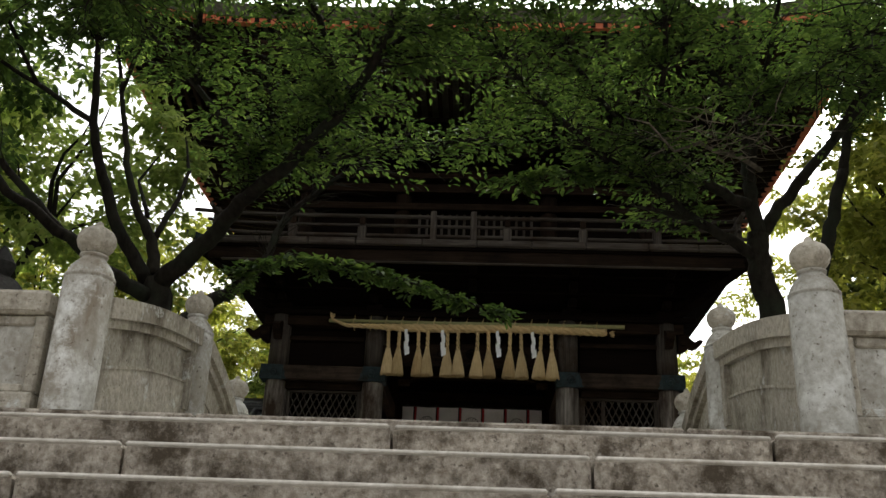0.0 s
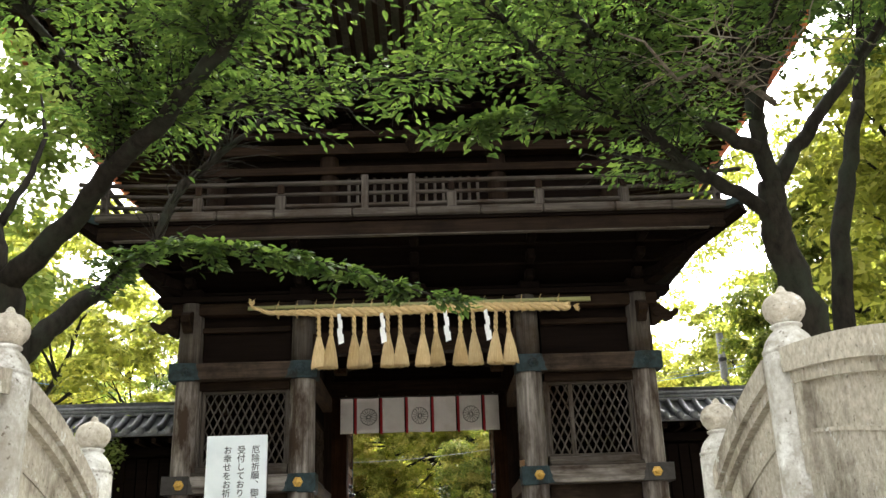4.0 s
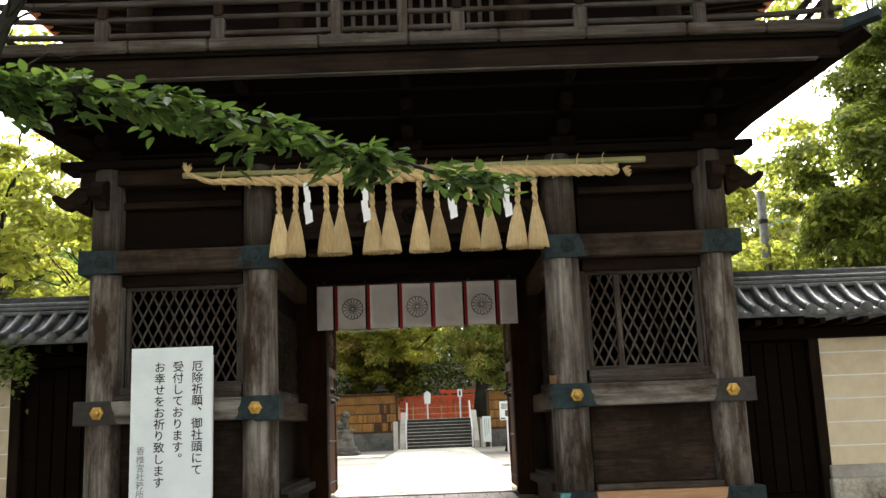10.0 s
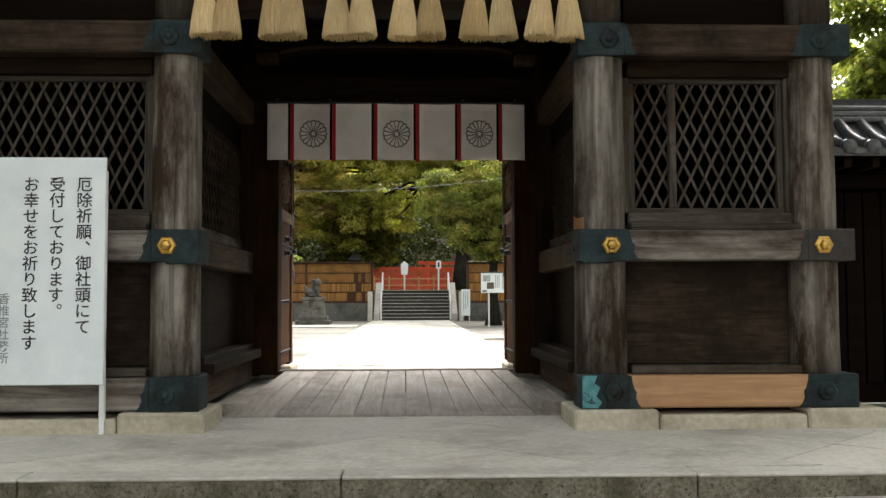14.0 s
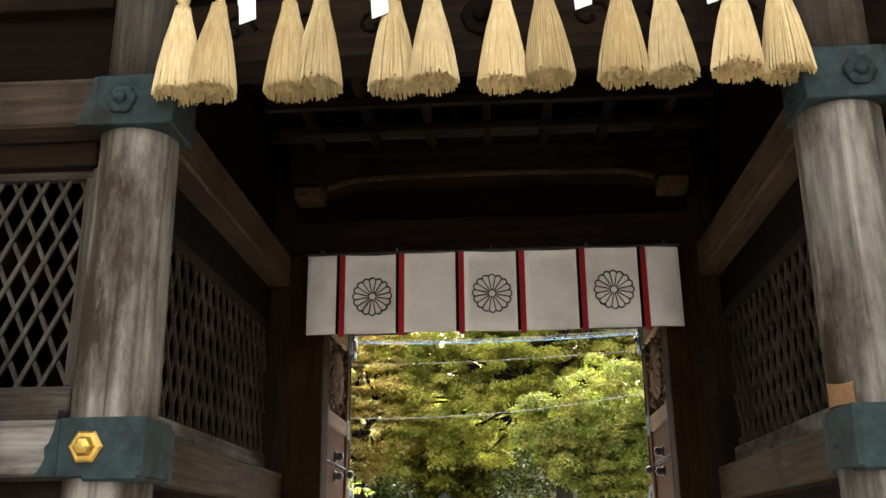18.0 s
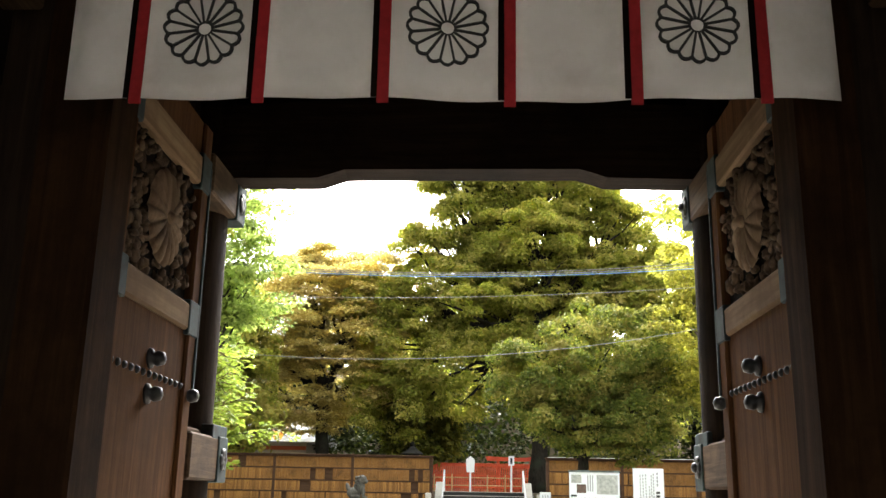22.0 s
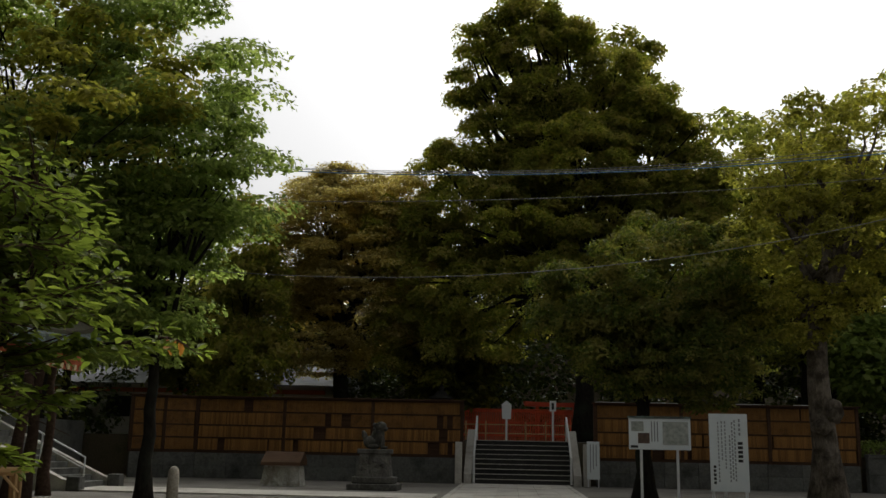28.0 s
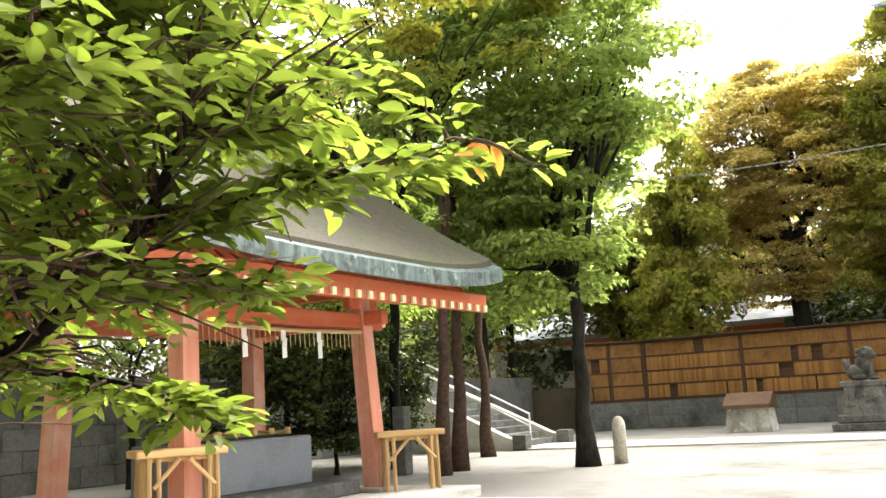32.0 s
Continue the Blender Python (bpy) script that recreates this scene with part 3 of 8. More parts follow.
# paving between bridge and gate, kerb and platform
pave = tagged(new("approach_paving"), "grey stone flags before the gate", "paving", kind="structure")
for yy in (8.72, 9.6, 10.48, 11.36, 12.24, 13.12):
    x = -4.4 - rng.random()
    while x < 4.6:
        w = rng.uniform(0.9, 1.6)
        part("flagstone", box(x + 0.005, x + w - 0.005, yy + 0.004, yy + 0.87, -0.24, -0.15 + rng.uniform(-0.004, 0.004), 0.008), PAVE, pave)
        x += w
kerb = tagged(new("kerb"), "dressed granite kerb along the gate platform", "kerb", kind="structure")
x = -14.0
while x < 14:
    w = rng.uniform(1.7, 2.2)
    top = rng.uniform(-0.003, 0.003)
    stone = part("kerb_stone", box(x + 0.004, x + w - 0.004, 13.885, 14.12, -0.3, top - 0.022, 0.006), KERBSTONE, kerb, "stained rough granite face")
    part("worn_top", box(x + 0.004, x + w - 0.004, 13.88, 14.12, top - 0.022, top, 0.008), PAVE, stone)
    x += w
platform = tagged(new("gate_platform"), "pale stone flags laid in a diagonal bond around the gate", "paving", kind="structure")
part("bed", box(-14, 14, 14.1, 24.0, -0.2, -0.02), CONC, platform)


def clipped(poly, axis, limit, keep):
    """The part of a flat outline on one side of a line."""
    out = []
    for p, q in zip(poly, poly[1:] + poly[:1]):
        ip, iq = (p[axis] - limit) * keep >= 0, (q[axis] - limit) * keep >= 0
        if ip:
            out.append(p)
        if ip != iq:
            f = (limit - p[axis]) / (q[axis] - p[axis])
            out.append((p[0] + (q[0] - p[0]) * f, p[1] + (q[1] - p[1]) * f))
    return out


h = 0.446 * math.sqrt(2)
for x0, x1, y0, y1 in ((-9.5, 9.5, 14.13, 16.76), (-4, 4, 22.5, 23.18)):
    for a in range(-16, 17):
        for b in range(-16, 17):
            cx, cy = (a - b) * 0.9 * math.sqrt(0.5), 17.5 + (a + b) * 0.9 * math.sqrt(0.5)
            poly = [(cx - h, cy), (cx, cy - h), (cx + h, cy), (cx, cy + h)]
            for axis, limit, keep in ((0, x0, 1), (0, x1, -1), (1, y0, 1), (1, y1, -1)):
                poly = clipped(poly, axis, limit, keep) if poly else poly
            if len(poly) > 2 and max(p[1] for p in poly) - min(p[1] for p in poly) > 0.03:
                part("flagstone", prism(poly, "z", -0.05, rng.uniform(-0.004, 0.001)), PAVE, platform)

# ---- the two-storeyed gate ----
S, XC, FY, MY, RY = 1.82, 3.53, 16.05, 19.05, 21.5
gate = thing("gatehouse", (0, 19, 0), "two-storeyed shrine gate of dark weathered timber", "gate", kind="structure")


def g(name, bm, mat, label="", smooth=False):
    return part(name, bm, mat, gate, label, smooth)


# stone plinths, sill beams with copper ends, columns
def column(x, y, z0=0.42, z1=4.28, r=0.205, mat=None):
    pr = [(r * 1.02, z0), (r * 1.0, z0 + 0.4), (r * 0.99, 2.0), (r * 0.96, 3.2), (r * 0.92, z1)]
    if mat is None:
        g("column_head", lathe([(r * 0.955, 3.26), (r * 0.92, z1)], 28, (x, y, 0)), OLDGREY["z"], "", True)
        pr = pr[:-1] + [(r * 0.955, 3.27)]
    return g("column", lathe(pr, 28, (x, y, 0)), mat or GREY["z"], "", True)


def boss(x, y, z, r, facing):
    """A six-sided gilt boss: stepped plate and domed knob."""
    bm = lathe([(0.001, 0), (r, 0), (r, 0.012), (r * 0.86, 0.022), (r * 0.62, 0.024), (r * 0.6, 0.036), (r * 0.45, 0.052), (r * 0.2, 0.060), (0.002, 0.062)], 6)
    bmesh.ops.rotate(bm, verts=bm.verts, cent=(0, 0, 0), matrix=Matrix.Rotation(radians(-90 * facing), 3, "X"))
    bmesh.ops.translate(bm, verts=bm.verts, vec=(x, y, z))
    return bm


def ornament(x, y, z, r, mat, facing=-1, petals=6, axis="y"):
    """A six-leaved nail cover: petals round a knob."""
    bm = bmesh.new()
    for k in range(petals):
        a = 2 * math.pi * k / petals
        bmesh.ops.create_uvsphere(bm, u_segments=8, v_segments=5, radius=r * 0.5, matrix=Matrix.Translation((r * 0.46 * math.cos(a), 0, r * 0.46 * math.sin(a))) @ Matrix.Diagonal((1, 0.32, 1, 1)))
    bmesh.ops.create_uvsphere(bm, u_segments=10, v_segments=6, radius=r * 0.42, matrix=Matrix.Translation((0, facing * r * 0.18, 0)) @ Matrix.Diagonal((1, 0.8, 1, 1)))
    if axis == "x":
        bmesh.ops.rotate(bm, verts=bm.verts, cent=(0, 0, 0), matrix=Matrix.Rotation(radians(90), 3, "Z"))
    bmesh.ops.translate(bm, verts=bm.verts, vec=(x, y, z))
    return bm


def sleeve(x0, x1, y0, y1, z0, z1, mat=None):
    return g("metal_sleeve", box(x0, x1, y0, y1, z0, z1, 0.006), mat or COPPER, "dark weathered metal sheet")


def cusp(x, y, z0, z1, d, shoe, w=0.1, mat=None):
    """The pointed edge of a copper sleeve on a beam's face."""
    zm, h = (z0 + z1) / 2, (z1 - z0) / 2
    pts = [(x, z0), (x + d * w, z0), (x + d * w * 0.72, z0 + h * 0.3), (x + d * w * 0.55, z0 + h * 0.62), (x + d * w * 0.62, zm), (x + d * w * 0.42, zm + h * 0.2), (x + d * w * 0.28, zm + h * 0.6), (x + d * w * 0.2, z1), (x, z1)]
    return part("copper_cusp", prism(pts, "y", y - 0.004, y + 0.012), mat or COPPER, shoe)


# Columns behind the front row use dark wood: passage shade in the colour.
for y in (FY, MY, RY):
    for x in (-XC, -S, S, XC):
        inner = abs(x) < 2
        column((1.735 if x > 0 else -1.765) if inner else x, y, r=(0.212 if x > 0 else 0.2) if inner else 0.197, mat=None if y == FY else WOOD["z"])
# pale wood let into a worn column foot
bm = bmesh.new()
arc = [radians(178 + 46 * k / 10) for k in range(11)]
lo_, hi_ = [bm.verts.new((1.735 + 0.216 * math.cos(a), FY + 0.216 * math.sin(a), 1.615)) for a in arc], [bm.verts.new((1.735 + 0.216 * math.cos(a), FY + 0.216 * math.sin(a), 1.725 + 0.02 * math.sin(3 * a))) for a in arc]
for k in range(10):
    bm.faces.new((lo_[k], lo_[k + 1], hi_[k + 1], hi_[k]))
bmesh.ops.solidify(bm, geom=bm.faces[:], thickness=0.006)
g("wood_patch", bm, NEWOOD, "orange new wood let into the column")
for sx in (-1, 1):
    xi, xo = sx * 1.785, sx * XC
    for yy, f in ((FY, -1), (RY, 1)):
        # plinth stones
        for xa, xb in ((sx * 1.46, sx * 2.14), (sx * 2.15, sx * 3.34), (sx * 3.35, sx * 4.0)):
            lo, hi = sorted((xa, xb))
            inner = abs(xa) > 2.1 and abs(xb) < 3.4
            ya, yb = yy + f * 0.30, yy - f * 0.42
            g("plinth_stone", box(lo, hi, min(ya, yb), max(ya, yb), -0.04, 0.11 if inner else 0.155, 0.02), PLINTH)
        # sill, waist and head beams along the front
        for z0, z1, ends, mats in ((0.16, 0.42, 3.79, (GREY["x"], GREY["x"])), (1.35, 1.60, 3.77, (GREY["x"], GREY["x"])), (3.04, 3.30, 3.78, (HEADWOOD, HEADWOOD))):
            fy = yy + f * 0.225
            lo, hi = sorted((sx * 1.56, sx * ends))
            new_sill = z0 < 0.3 and sx > 0 and yy == FY
            g("sill_beam" if z0 < 0.3 else "waist_beam" if z0 < 2 else "head_beam", box(lo, hi, min(fy, yy - f * 0.1), max(fy, yy - f * 0.1), z0, z1, 0.014), NEWOOD if new_sill else mats[0],
              "new orange-brown timber" if new_sill else "")
            # copper sleeves over both column crossings
            for cx, dr in ((xi, sx), (xo, -sx)):
                lo, hi = sorted((cx + dr * 0.13, cx - dr * 0.262))
                ya, yb = fy + f * 0.006, yy - f * 0.106
                dull = cx == xo and 1 < z0 < 2
                shoe = sleeve(lo, hi, min(ya, yb), max(ya, yb), z0 - 0.006, z1 + 0.006, DULLIRON if dull else COPPER)
                cusp(cx + dr * 0.13, fy, z0, z1, dr, shoe, 0.1, DULLIRON if dull else COPPER)
                if not 1 < z0 < 2:
                    part("nail_cover", ornament(cx, fy + f * 0.016, (z0 + z1) / 2, 0.085, COPPER, f), COPPER, shoe, "", True)
            for cx in (xi, xo):
                if 1 < z0 < 2:
                    g("gilt_nail_cover", boss(cx, fy + f * 0.004, (z0 + z1) / 2, 0.078, f), GOLD, "gilded nail cover")
    # beams along the passage and the outer sides, from front to middle and on to the rear
    for xx, inward in ((sx * 1.60, 1), (sx * 3.72, 0)):
        for z0, z1, mat in ((0.16, 0.42, BEAM), (1.34, 1.58, BEAM), (3.02, 3.28, BEAM)):
            for ya, yb in ((FY + 0.02, MY - 0.25), (MY + 0.28, RY - 0.02)):
                lo, hi = sorted((xx, xx + sx * 0.2 * (1 if inward else -1)))
                g("side_beam", box(lo, hi, ya, yb, z0 - 0.01, z1 - 0.01, 0.014), mat)
            if inward:
                lo, hi = sorted((xx - sx * 0.055, xx + sx * 0.2))
                if z0 < 2:
                    g("beam_end", box(lo, hi, FY - 0.232, FY + 0.22, z0 - 0.012, z1 + 0.014, 0.01), COPPER, "green copper corner")
                g("nail_cover", ornament(xx - sx * 0.06, FY + 0.0, (z0 + z1) / 2, 0.07, COPPER, 1, axis="x"), COPPER, "", True)
    # steps of the inner sills
    for k, (xx, zz) in enumerate(((1.50, 0.50), (1.58, 0.56))):
        lo, hi = sorted((sx * xx, sx * 1.78))
        g("inner_sill", box(lo, hi, FY + 0.24, MY - 0.26, zz - 0.09, zz, 0.008), WOOD["y"])
    # boarded lower panels, window sills and upper boards of the side bays
    for yy in (FY, RY):
        lo, hi = sorted((sx * (S + 0.15), sx * (XC - 0.15)))
        g("lower_board", box(lo, hi, yy + 0.06, yy + 0.10, 0.5, 1.36), BOARD, "dark grained board")
        g("board_sill", box(lo, hi, yy - 0.12, yy + 0.10, 0.425, 0.49, 0.008), OLDGREY["x"])
        g("window_sill", box(lo, hi, yy - 0.16, yy + 0.10, 1.605, 1.66, 0.008), OLDGREY["x"])
        g("window_rail", box(lo, hi, yy - 0.05, yy + 0.10, 1.66, 1.755, 0.01), OLDGREY["x"])
        for xa, xb in ((sx * 1.93, sx * 1.993), (sx * 3.314, sx * 3.38)):
            g("window_jamb", box(*sorted((xa, xb)), yy - 0.02, yy + 0.10, 1.755, 2.90, 0.008), OLDGREY["z"])
        g("window_head", box(lo, hi, yy - 0.05, yy + 0.10, 2.90, 3.035, 0.01), WOOD["x"])
        g("upper_board", box(lo, hi, yy + 0.04, yy + 0.09, 3.30, 4.10), SHADEBLACK)
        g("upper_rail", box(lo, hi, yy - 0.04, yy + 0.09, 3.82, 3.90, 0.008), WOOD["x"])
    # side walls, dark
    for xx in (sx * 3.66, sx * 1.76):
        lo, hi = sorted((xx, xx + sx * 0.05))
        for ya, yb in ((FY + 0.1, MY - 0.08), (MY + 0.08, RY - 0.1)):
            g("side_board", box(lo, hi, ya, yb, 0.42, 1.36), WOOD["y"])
            g("side_board", box(lo, hi, ya, yb, 2.72 if abs(xx) < 2 and ya < MY else 1.56, 4.2), SHADEBLACK)
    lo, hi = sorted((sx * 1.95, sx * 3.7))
    g("bay_back", box(lo, hi, MY - 0.03, MY + 0.03, 0.42, 4.2), SHADEBLACK)
    g("bay_floor", box(lo, hi, FY + 0.1, RY - 0.1, 0.1, 0.40), SHADEBLACK)


patina = bmesh.new()
prism([(1.545, 0.166), (1.66, 0.166), (1.69, 0.21), (1.645, 0.26), (1.68, 0.33), (1.63, 0.36), (1.655, 0.424), (1.545, 0.424)], "y", FY - 0.241, FY - 0.2325, patina)
prism([(FY - 0.238, 0.166), (FY - 0.02, 0.166), (FY - 0.05, 0.3), (FY - 0.08, 0.424), (FY - 0.238, 0.424)], "x", 1.536, 1.5445, patina)
g("patina_patch", patina, PATINA, "bright turquoise corrosion on the copper")

# diamond lattices
def lattice(x0, x1, z0, z1, y, run=0.12, slope=2.05, w=0.0105, along="x", at=0.0):
    bm_list = []
    width, height = x1 - x0, z1 - z0
    dx = height / slope
    for sgn, dep in ((1, 0.0), (-1, 0.016)):
        k = -math.ceil(dx / run)
        while x0 + k * run < x1 + dx:
            xa, za, xb, zb = x0 + k * run, z0, x0 + k * run + dx, z1
            if xa < x0:
                za, xa = z0 + (x0 - xa) * slope, x0
            if xb > x1:
                zb, xb = z1 - (xb - x1) * slope, x1
            k += 1
            if xb - xa < 0.02:
                continue
            if sgn < 0:
                xa, xb = x0 + x1 - xa, x0 + x1 - xb
            d = Vector((xb - xa, 0, zb - za))
            n = Vector((-d.z, 0, d.x)).normalized() * w
            bm = bmesh.new()
            vs = [bm.verts.new((px, yy, pz)) for yy in (y - 0.008 + dep, y + 0.008 + dep)
                  for px, pz in ((xa + n.x, za + n.z), (xa - n.x, za - n.z), (xb - n.x, zb - n.z), (xb + n.x, zb + n.z))]
            for f in ((0, 1, 2, 3), (7, 6, 5, 4), (0, 4, 5, 1), (1, 5, 6, 2), (2, 6, 7, 3), (3, 7, 4, 0)):
                bm.faces.new([vs[i] for i in f])
            if along == "y":
                for v in bm.verts:
                    v.co = Vector((at + (v.co.y - y), v.co.x, v.co.z))
            bm_list.append(bm)
    return bm_list


def window(x0, x1, z0, z1, y, mull=None):
    t = part("lattice_window", box(x0 - 0.05, x1 + 0.05, y - 0.035, y + 0.035, z1, z1 + 0.045, 0.006), OLDGREY["x"], gate, "diamond lattice window of grey wood")
    for a in (x0 - 0.05, x1):
        part("stile", box(a, a + 0.05, y - 0.036, y + 0.036, z0, z1, 0.006), OLDGREY["z"], t)
    part("bottom_rail", box(x0 - 0.05, x1 + 0.05, y - 0.037, y + 0.037, z0 - 0.045, z0, 0.006), OLDGREY["x"], t)
    if mull:
        part("mullion", box(mull - 0.032, mull + 0.032, y - 0.034, y + 0.03, z0, z1, 0.006), OLDGREY["z"], t)
    for bm in lattice(x0, x1, z0, z1, y):
        part("lattice_bar", bm, OLDGREY["z"], t)


window(-3.26, -2.045, 1.79, 2.86, FY + 0.06)
window(2.045, 3.262, 1.80, 2.86, FY + 0.06, 2.37)
for sx in (-1, 1):
    t = part("passage_lattice", box(*sorted((sx * 1.74, sx * 1.79)), FY + 0.24, MY - 0.3, 2.64, 2.72, 0.006), WOOD["y"], gate, "diamond lattice beside the passage")
    part("bottom_rail", box(*sorted((sx * 1.72, sx * 1.80)), FY + 0.24, MY - 0.3, 1.58, 1.70, 0.006), GREY["y"], t)
    for bm in lattice(FY + 0.25, MY - 0.32, 1.70, 2.64, 0.0, 0.15, 2.1, 0.010, "y", sx * 1.76):
        part("lattice_bar", bm, HEADWOOD, t)
    part("bottom_rail", box(*sorted((sx * 1.95, sx * 3.7)), MY - 0.06, MY - 0.03, 1.58, 1.70, 0.006), GREY["y"], t)

# head tie-beam with carved noses, and the beam behind the rope
for yy in (FY, RY):
    g("tie_beam", box(-3.84, 3.84, yy - 0.13, yy + 0.13, 4.08, 4.28, 0.016), WOOD["x"])
    g("wall_plate", box(-4.05, 4.05, yy - 0.2, yy + 0.2, 4.28, 4.38, 0.014), SHADEBLACK)
    g("centre_board", box(-S, S, yy + 0.05, yy + 0.09, 3.62, 4.1), SHADEBLACK)
    bm = bmesh.new()
    pts = []
    for k in range(17):
        u = -1.66 + 3.32 * k / 16
        pts.append((u, 3.36 + 0.07 * (1 - (abs(u) / 1.66) ** 6)))
    for k in range(16, -1, -1):
        u = -1.66 + 3.32 * k / 16
        pts.append((u, 3.74 + 0.06 * (1 - (u / 1.66) ** 2)))
    prism(pts, "y", yy - 0.11, yy + 0.12, bm)
    g("rainbow_beam", bm, WOOD["x"], "bowed beam with carved scrolls")
for sx in (-1, 1):
    for yy in (FY, MY, RY):
        out = [(sx * (3.73 + u), z) for u, z in ((0, 3.78), (0.05, 3.76), (0.13, 3.80), (0.20, 3.86), (0.27, 3.83), (0.35, 3.86), (0.44, 3.95), (0.46, 4.0), (0.40, 4.02), (0.30, 3.97), (0.24, 4.02),
                                               (0.17, 4.09), (0.08, 4.12), (0, 4.11))]
        t = g("carved_beam_end", prism(out, "y", yy - 0.07, yy + 0.07), WOOD["x"], "carved beast-shaped beam end")
        g("carved_curl", lathe([(0.01, -0.085), (0.07, -0.08), (0.085, 0), (0.07, 0.08), (0.01, 0.085)], 14, (0, 0, 0)), WOOD["x"]).matrix_basis = pose(sx * 3.82, yy - 0.02, 3.96, 90)
        o2 = [(yy - 0.2 - u, z) for u, z in ((0, 3.78), (0.08, 3.78), (0.16, 3.86), (0.25, 3.9), (0.28, 4.0), (0.2, 4.06), (0.08, 4.11), (0, 4.11))]
        if yy == FY:
            g("carved_beam_end", prism(o2, "x", sx * XC - 0.07, sx * XC + 0.07), WOOD["y"])
    # scroll carving on the rainbow beam
    for k in range(3):
        bm = bmesh.new()
        pts = [(sx * (0.55 + 0.36 * k) + (0.11 - 0.011 * j) * math.cos(0.75 * j), FY - 0.113, 3.60 + (0.10 - 0.01 * j) * math.sin(0.75 * j)) for j in range(10)]
        g("scroll", tube(pts, 0.012, 6), SHADEBLACK)
g("crest_boss", ornament(0, FY - 0.12, 3.62, 0.11, SHADEBLACK, -1, 8), SHADEBLACK, "", True)


# bracket tiers that carry the balcony
def bracket(x, y, corner=0):
    """A stepped cluster: bearing block, arms and small blocks."""
    g("bearing_block", box(x - 0.17, x + 0.17, y - 0.17, y + 0.17, 4.36, 4.52, 0.03), SHADEBLACK)
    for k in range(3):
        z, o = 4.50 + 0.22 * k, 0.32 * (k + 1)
        g("bracket_arm", box(x - 0.075, x + 0.075, y - o - 0.06, y + 0.3, z, z + 0.15, 0.03), SHADEBLACK)
        g("bracket_arm", box(x - 0.42, x + 0.42, y - o + 0.25, y - o + 0.38, z + 0.01, z + 0.15, 0.03), SHADEBLACK)
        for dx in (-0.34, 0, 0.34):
            g("bracket_block", box(x + dx - 0.075, x + dx + 0.075, y - o + 0.23, y - o + 0.40, z + 0.14, z + 0.225, 0.015), SHADEBLACK)
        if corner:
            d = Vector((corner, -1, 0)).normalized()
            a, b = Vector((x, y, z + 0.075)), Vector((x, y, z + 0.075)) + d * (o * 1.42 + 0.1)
            g("diagonal_arm", tube([a, b], 0.1, 4), SHADEBLACK)
            g("bracket_arm", box(*sorted((x - corner * 0.1, x + corner * (o + 0.06))), y - 0.075, y + 0.075, z, z + 0.15, 0.03), SHADEBLACK)


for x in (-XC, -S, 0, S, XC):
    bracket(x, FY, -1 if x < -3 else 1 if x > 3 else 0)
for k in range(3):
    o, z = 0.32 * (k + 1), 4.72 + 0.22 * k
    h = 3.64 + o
    g("purlin", box(-h - 0.3, h + 0.3, FY - o - 0.06, FY - o + 0.06, z, z + 0.11, 0.01), SHADEBLACK)
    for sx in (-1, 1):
        g("purlin", box(*sorted((sx * h - 0.06, sx * h + 0.06)), FY - o, RY + o, z, z + 0.11, 0.01), SHADEBLACK)
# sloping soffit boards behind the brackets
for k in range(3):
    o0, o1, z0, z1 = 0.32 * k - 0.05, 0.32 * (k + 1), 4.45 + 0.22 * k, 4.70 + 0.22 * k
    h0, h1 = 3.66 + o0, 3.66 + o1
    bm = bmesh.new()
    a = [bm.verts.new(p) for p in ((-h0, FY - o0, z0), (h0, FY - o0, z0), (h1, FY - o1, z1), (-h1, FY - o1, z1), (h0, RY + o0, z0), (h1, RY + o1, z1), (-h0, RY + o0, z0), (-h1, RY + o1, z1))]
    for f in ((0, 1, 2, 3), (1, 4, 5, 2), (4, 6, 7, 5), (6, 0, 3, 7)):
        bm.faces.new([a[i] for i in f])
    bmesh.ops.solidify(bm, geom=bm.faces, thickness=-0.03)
    g("soffit", bm, SHADEBLACK)
for sx in (-1, 1):
    d = Vector((sx * 1.34, -1.34, 0))
    a = Vector((sx * 3.62, FY, 4.42))
    g("corner_timber", tube([a, a + d * 0.5 + Vector((0, 0, 0.4)), a + d + Vector((0, 0, 0.82))], [0.12, 0.12, 0.14], 4), SHADEBLACK)

# balcony: floor edge, floor, rails
BX, BY, BZ = 4.82, 14.72, 5.20
g("balcony_floor", box(-BX + 0.05, BX - 0.05, BY + 0.06, RY + (FY - BY) - 0.06, BZ - 0.02, BZ + 0.04), SHADEBLACK)
x = -BX
while x < BX - 0.05:
    w = min(rng.uniform(0.8, 1.3), BX - x)
    g("balcony_edge_board", box(x + 0.003, x + w - 0.003, BY, BY + 0.3, BZ + 0.03, BZ + 0.16, 0.02), OLDGREY["x"])
    x += w
for sx in (-1, 1):
    g("balcony_edge_board", box(*sorted((sx * (BX - 0.28), sx * BX)), BY + 0.28, RY + (FY - BY), BZ + 0.03, BZ + 0.16, 0.02), OLDGREY["y"])
    g("balcony_corner", tube([(sx * (BX - 0.3), BY + 0.3, BZ + 0.05), (sx * (BX + 0.22), BY - 0.22, BZ + 0.10)], [0.09, 0.075], 4), COPPER, "copper-shod beam end")
g("balcony_fascia", box(-BX + 0.1, BX - 0.1, BY + 0.1, BY + 0.16, BZ - 0.24, BZ - 0.02, 0.01), WOOD["x"])
# Added paler strip that draws the lit lower edge of a purlin.
g("soffit_lip", box(-BX + 0.35, BX - 0.35, BY + 0.085, BY + 0.165, BZ - 0.265, BZ - 0.241, 0.006), OLDGREY["x"])
RAILY, RX = BY + 0.16, BX - 0.16
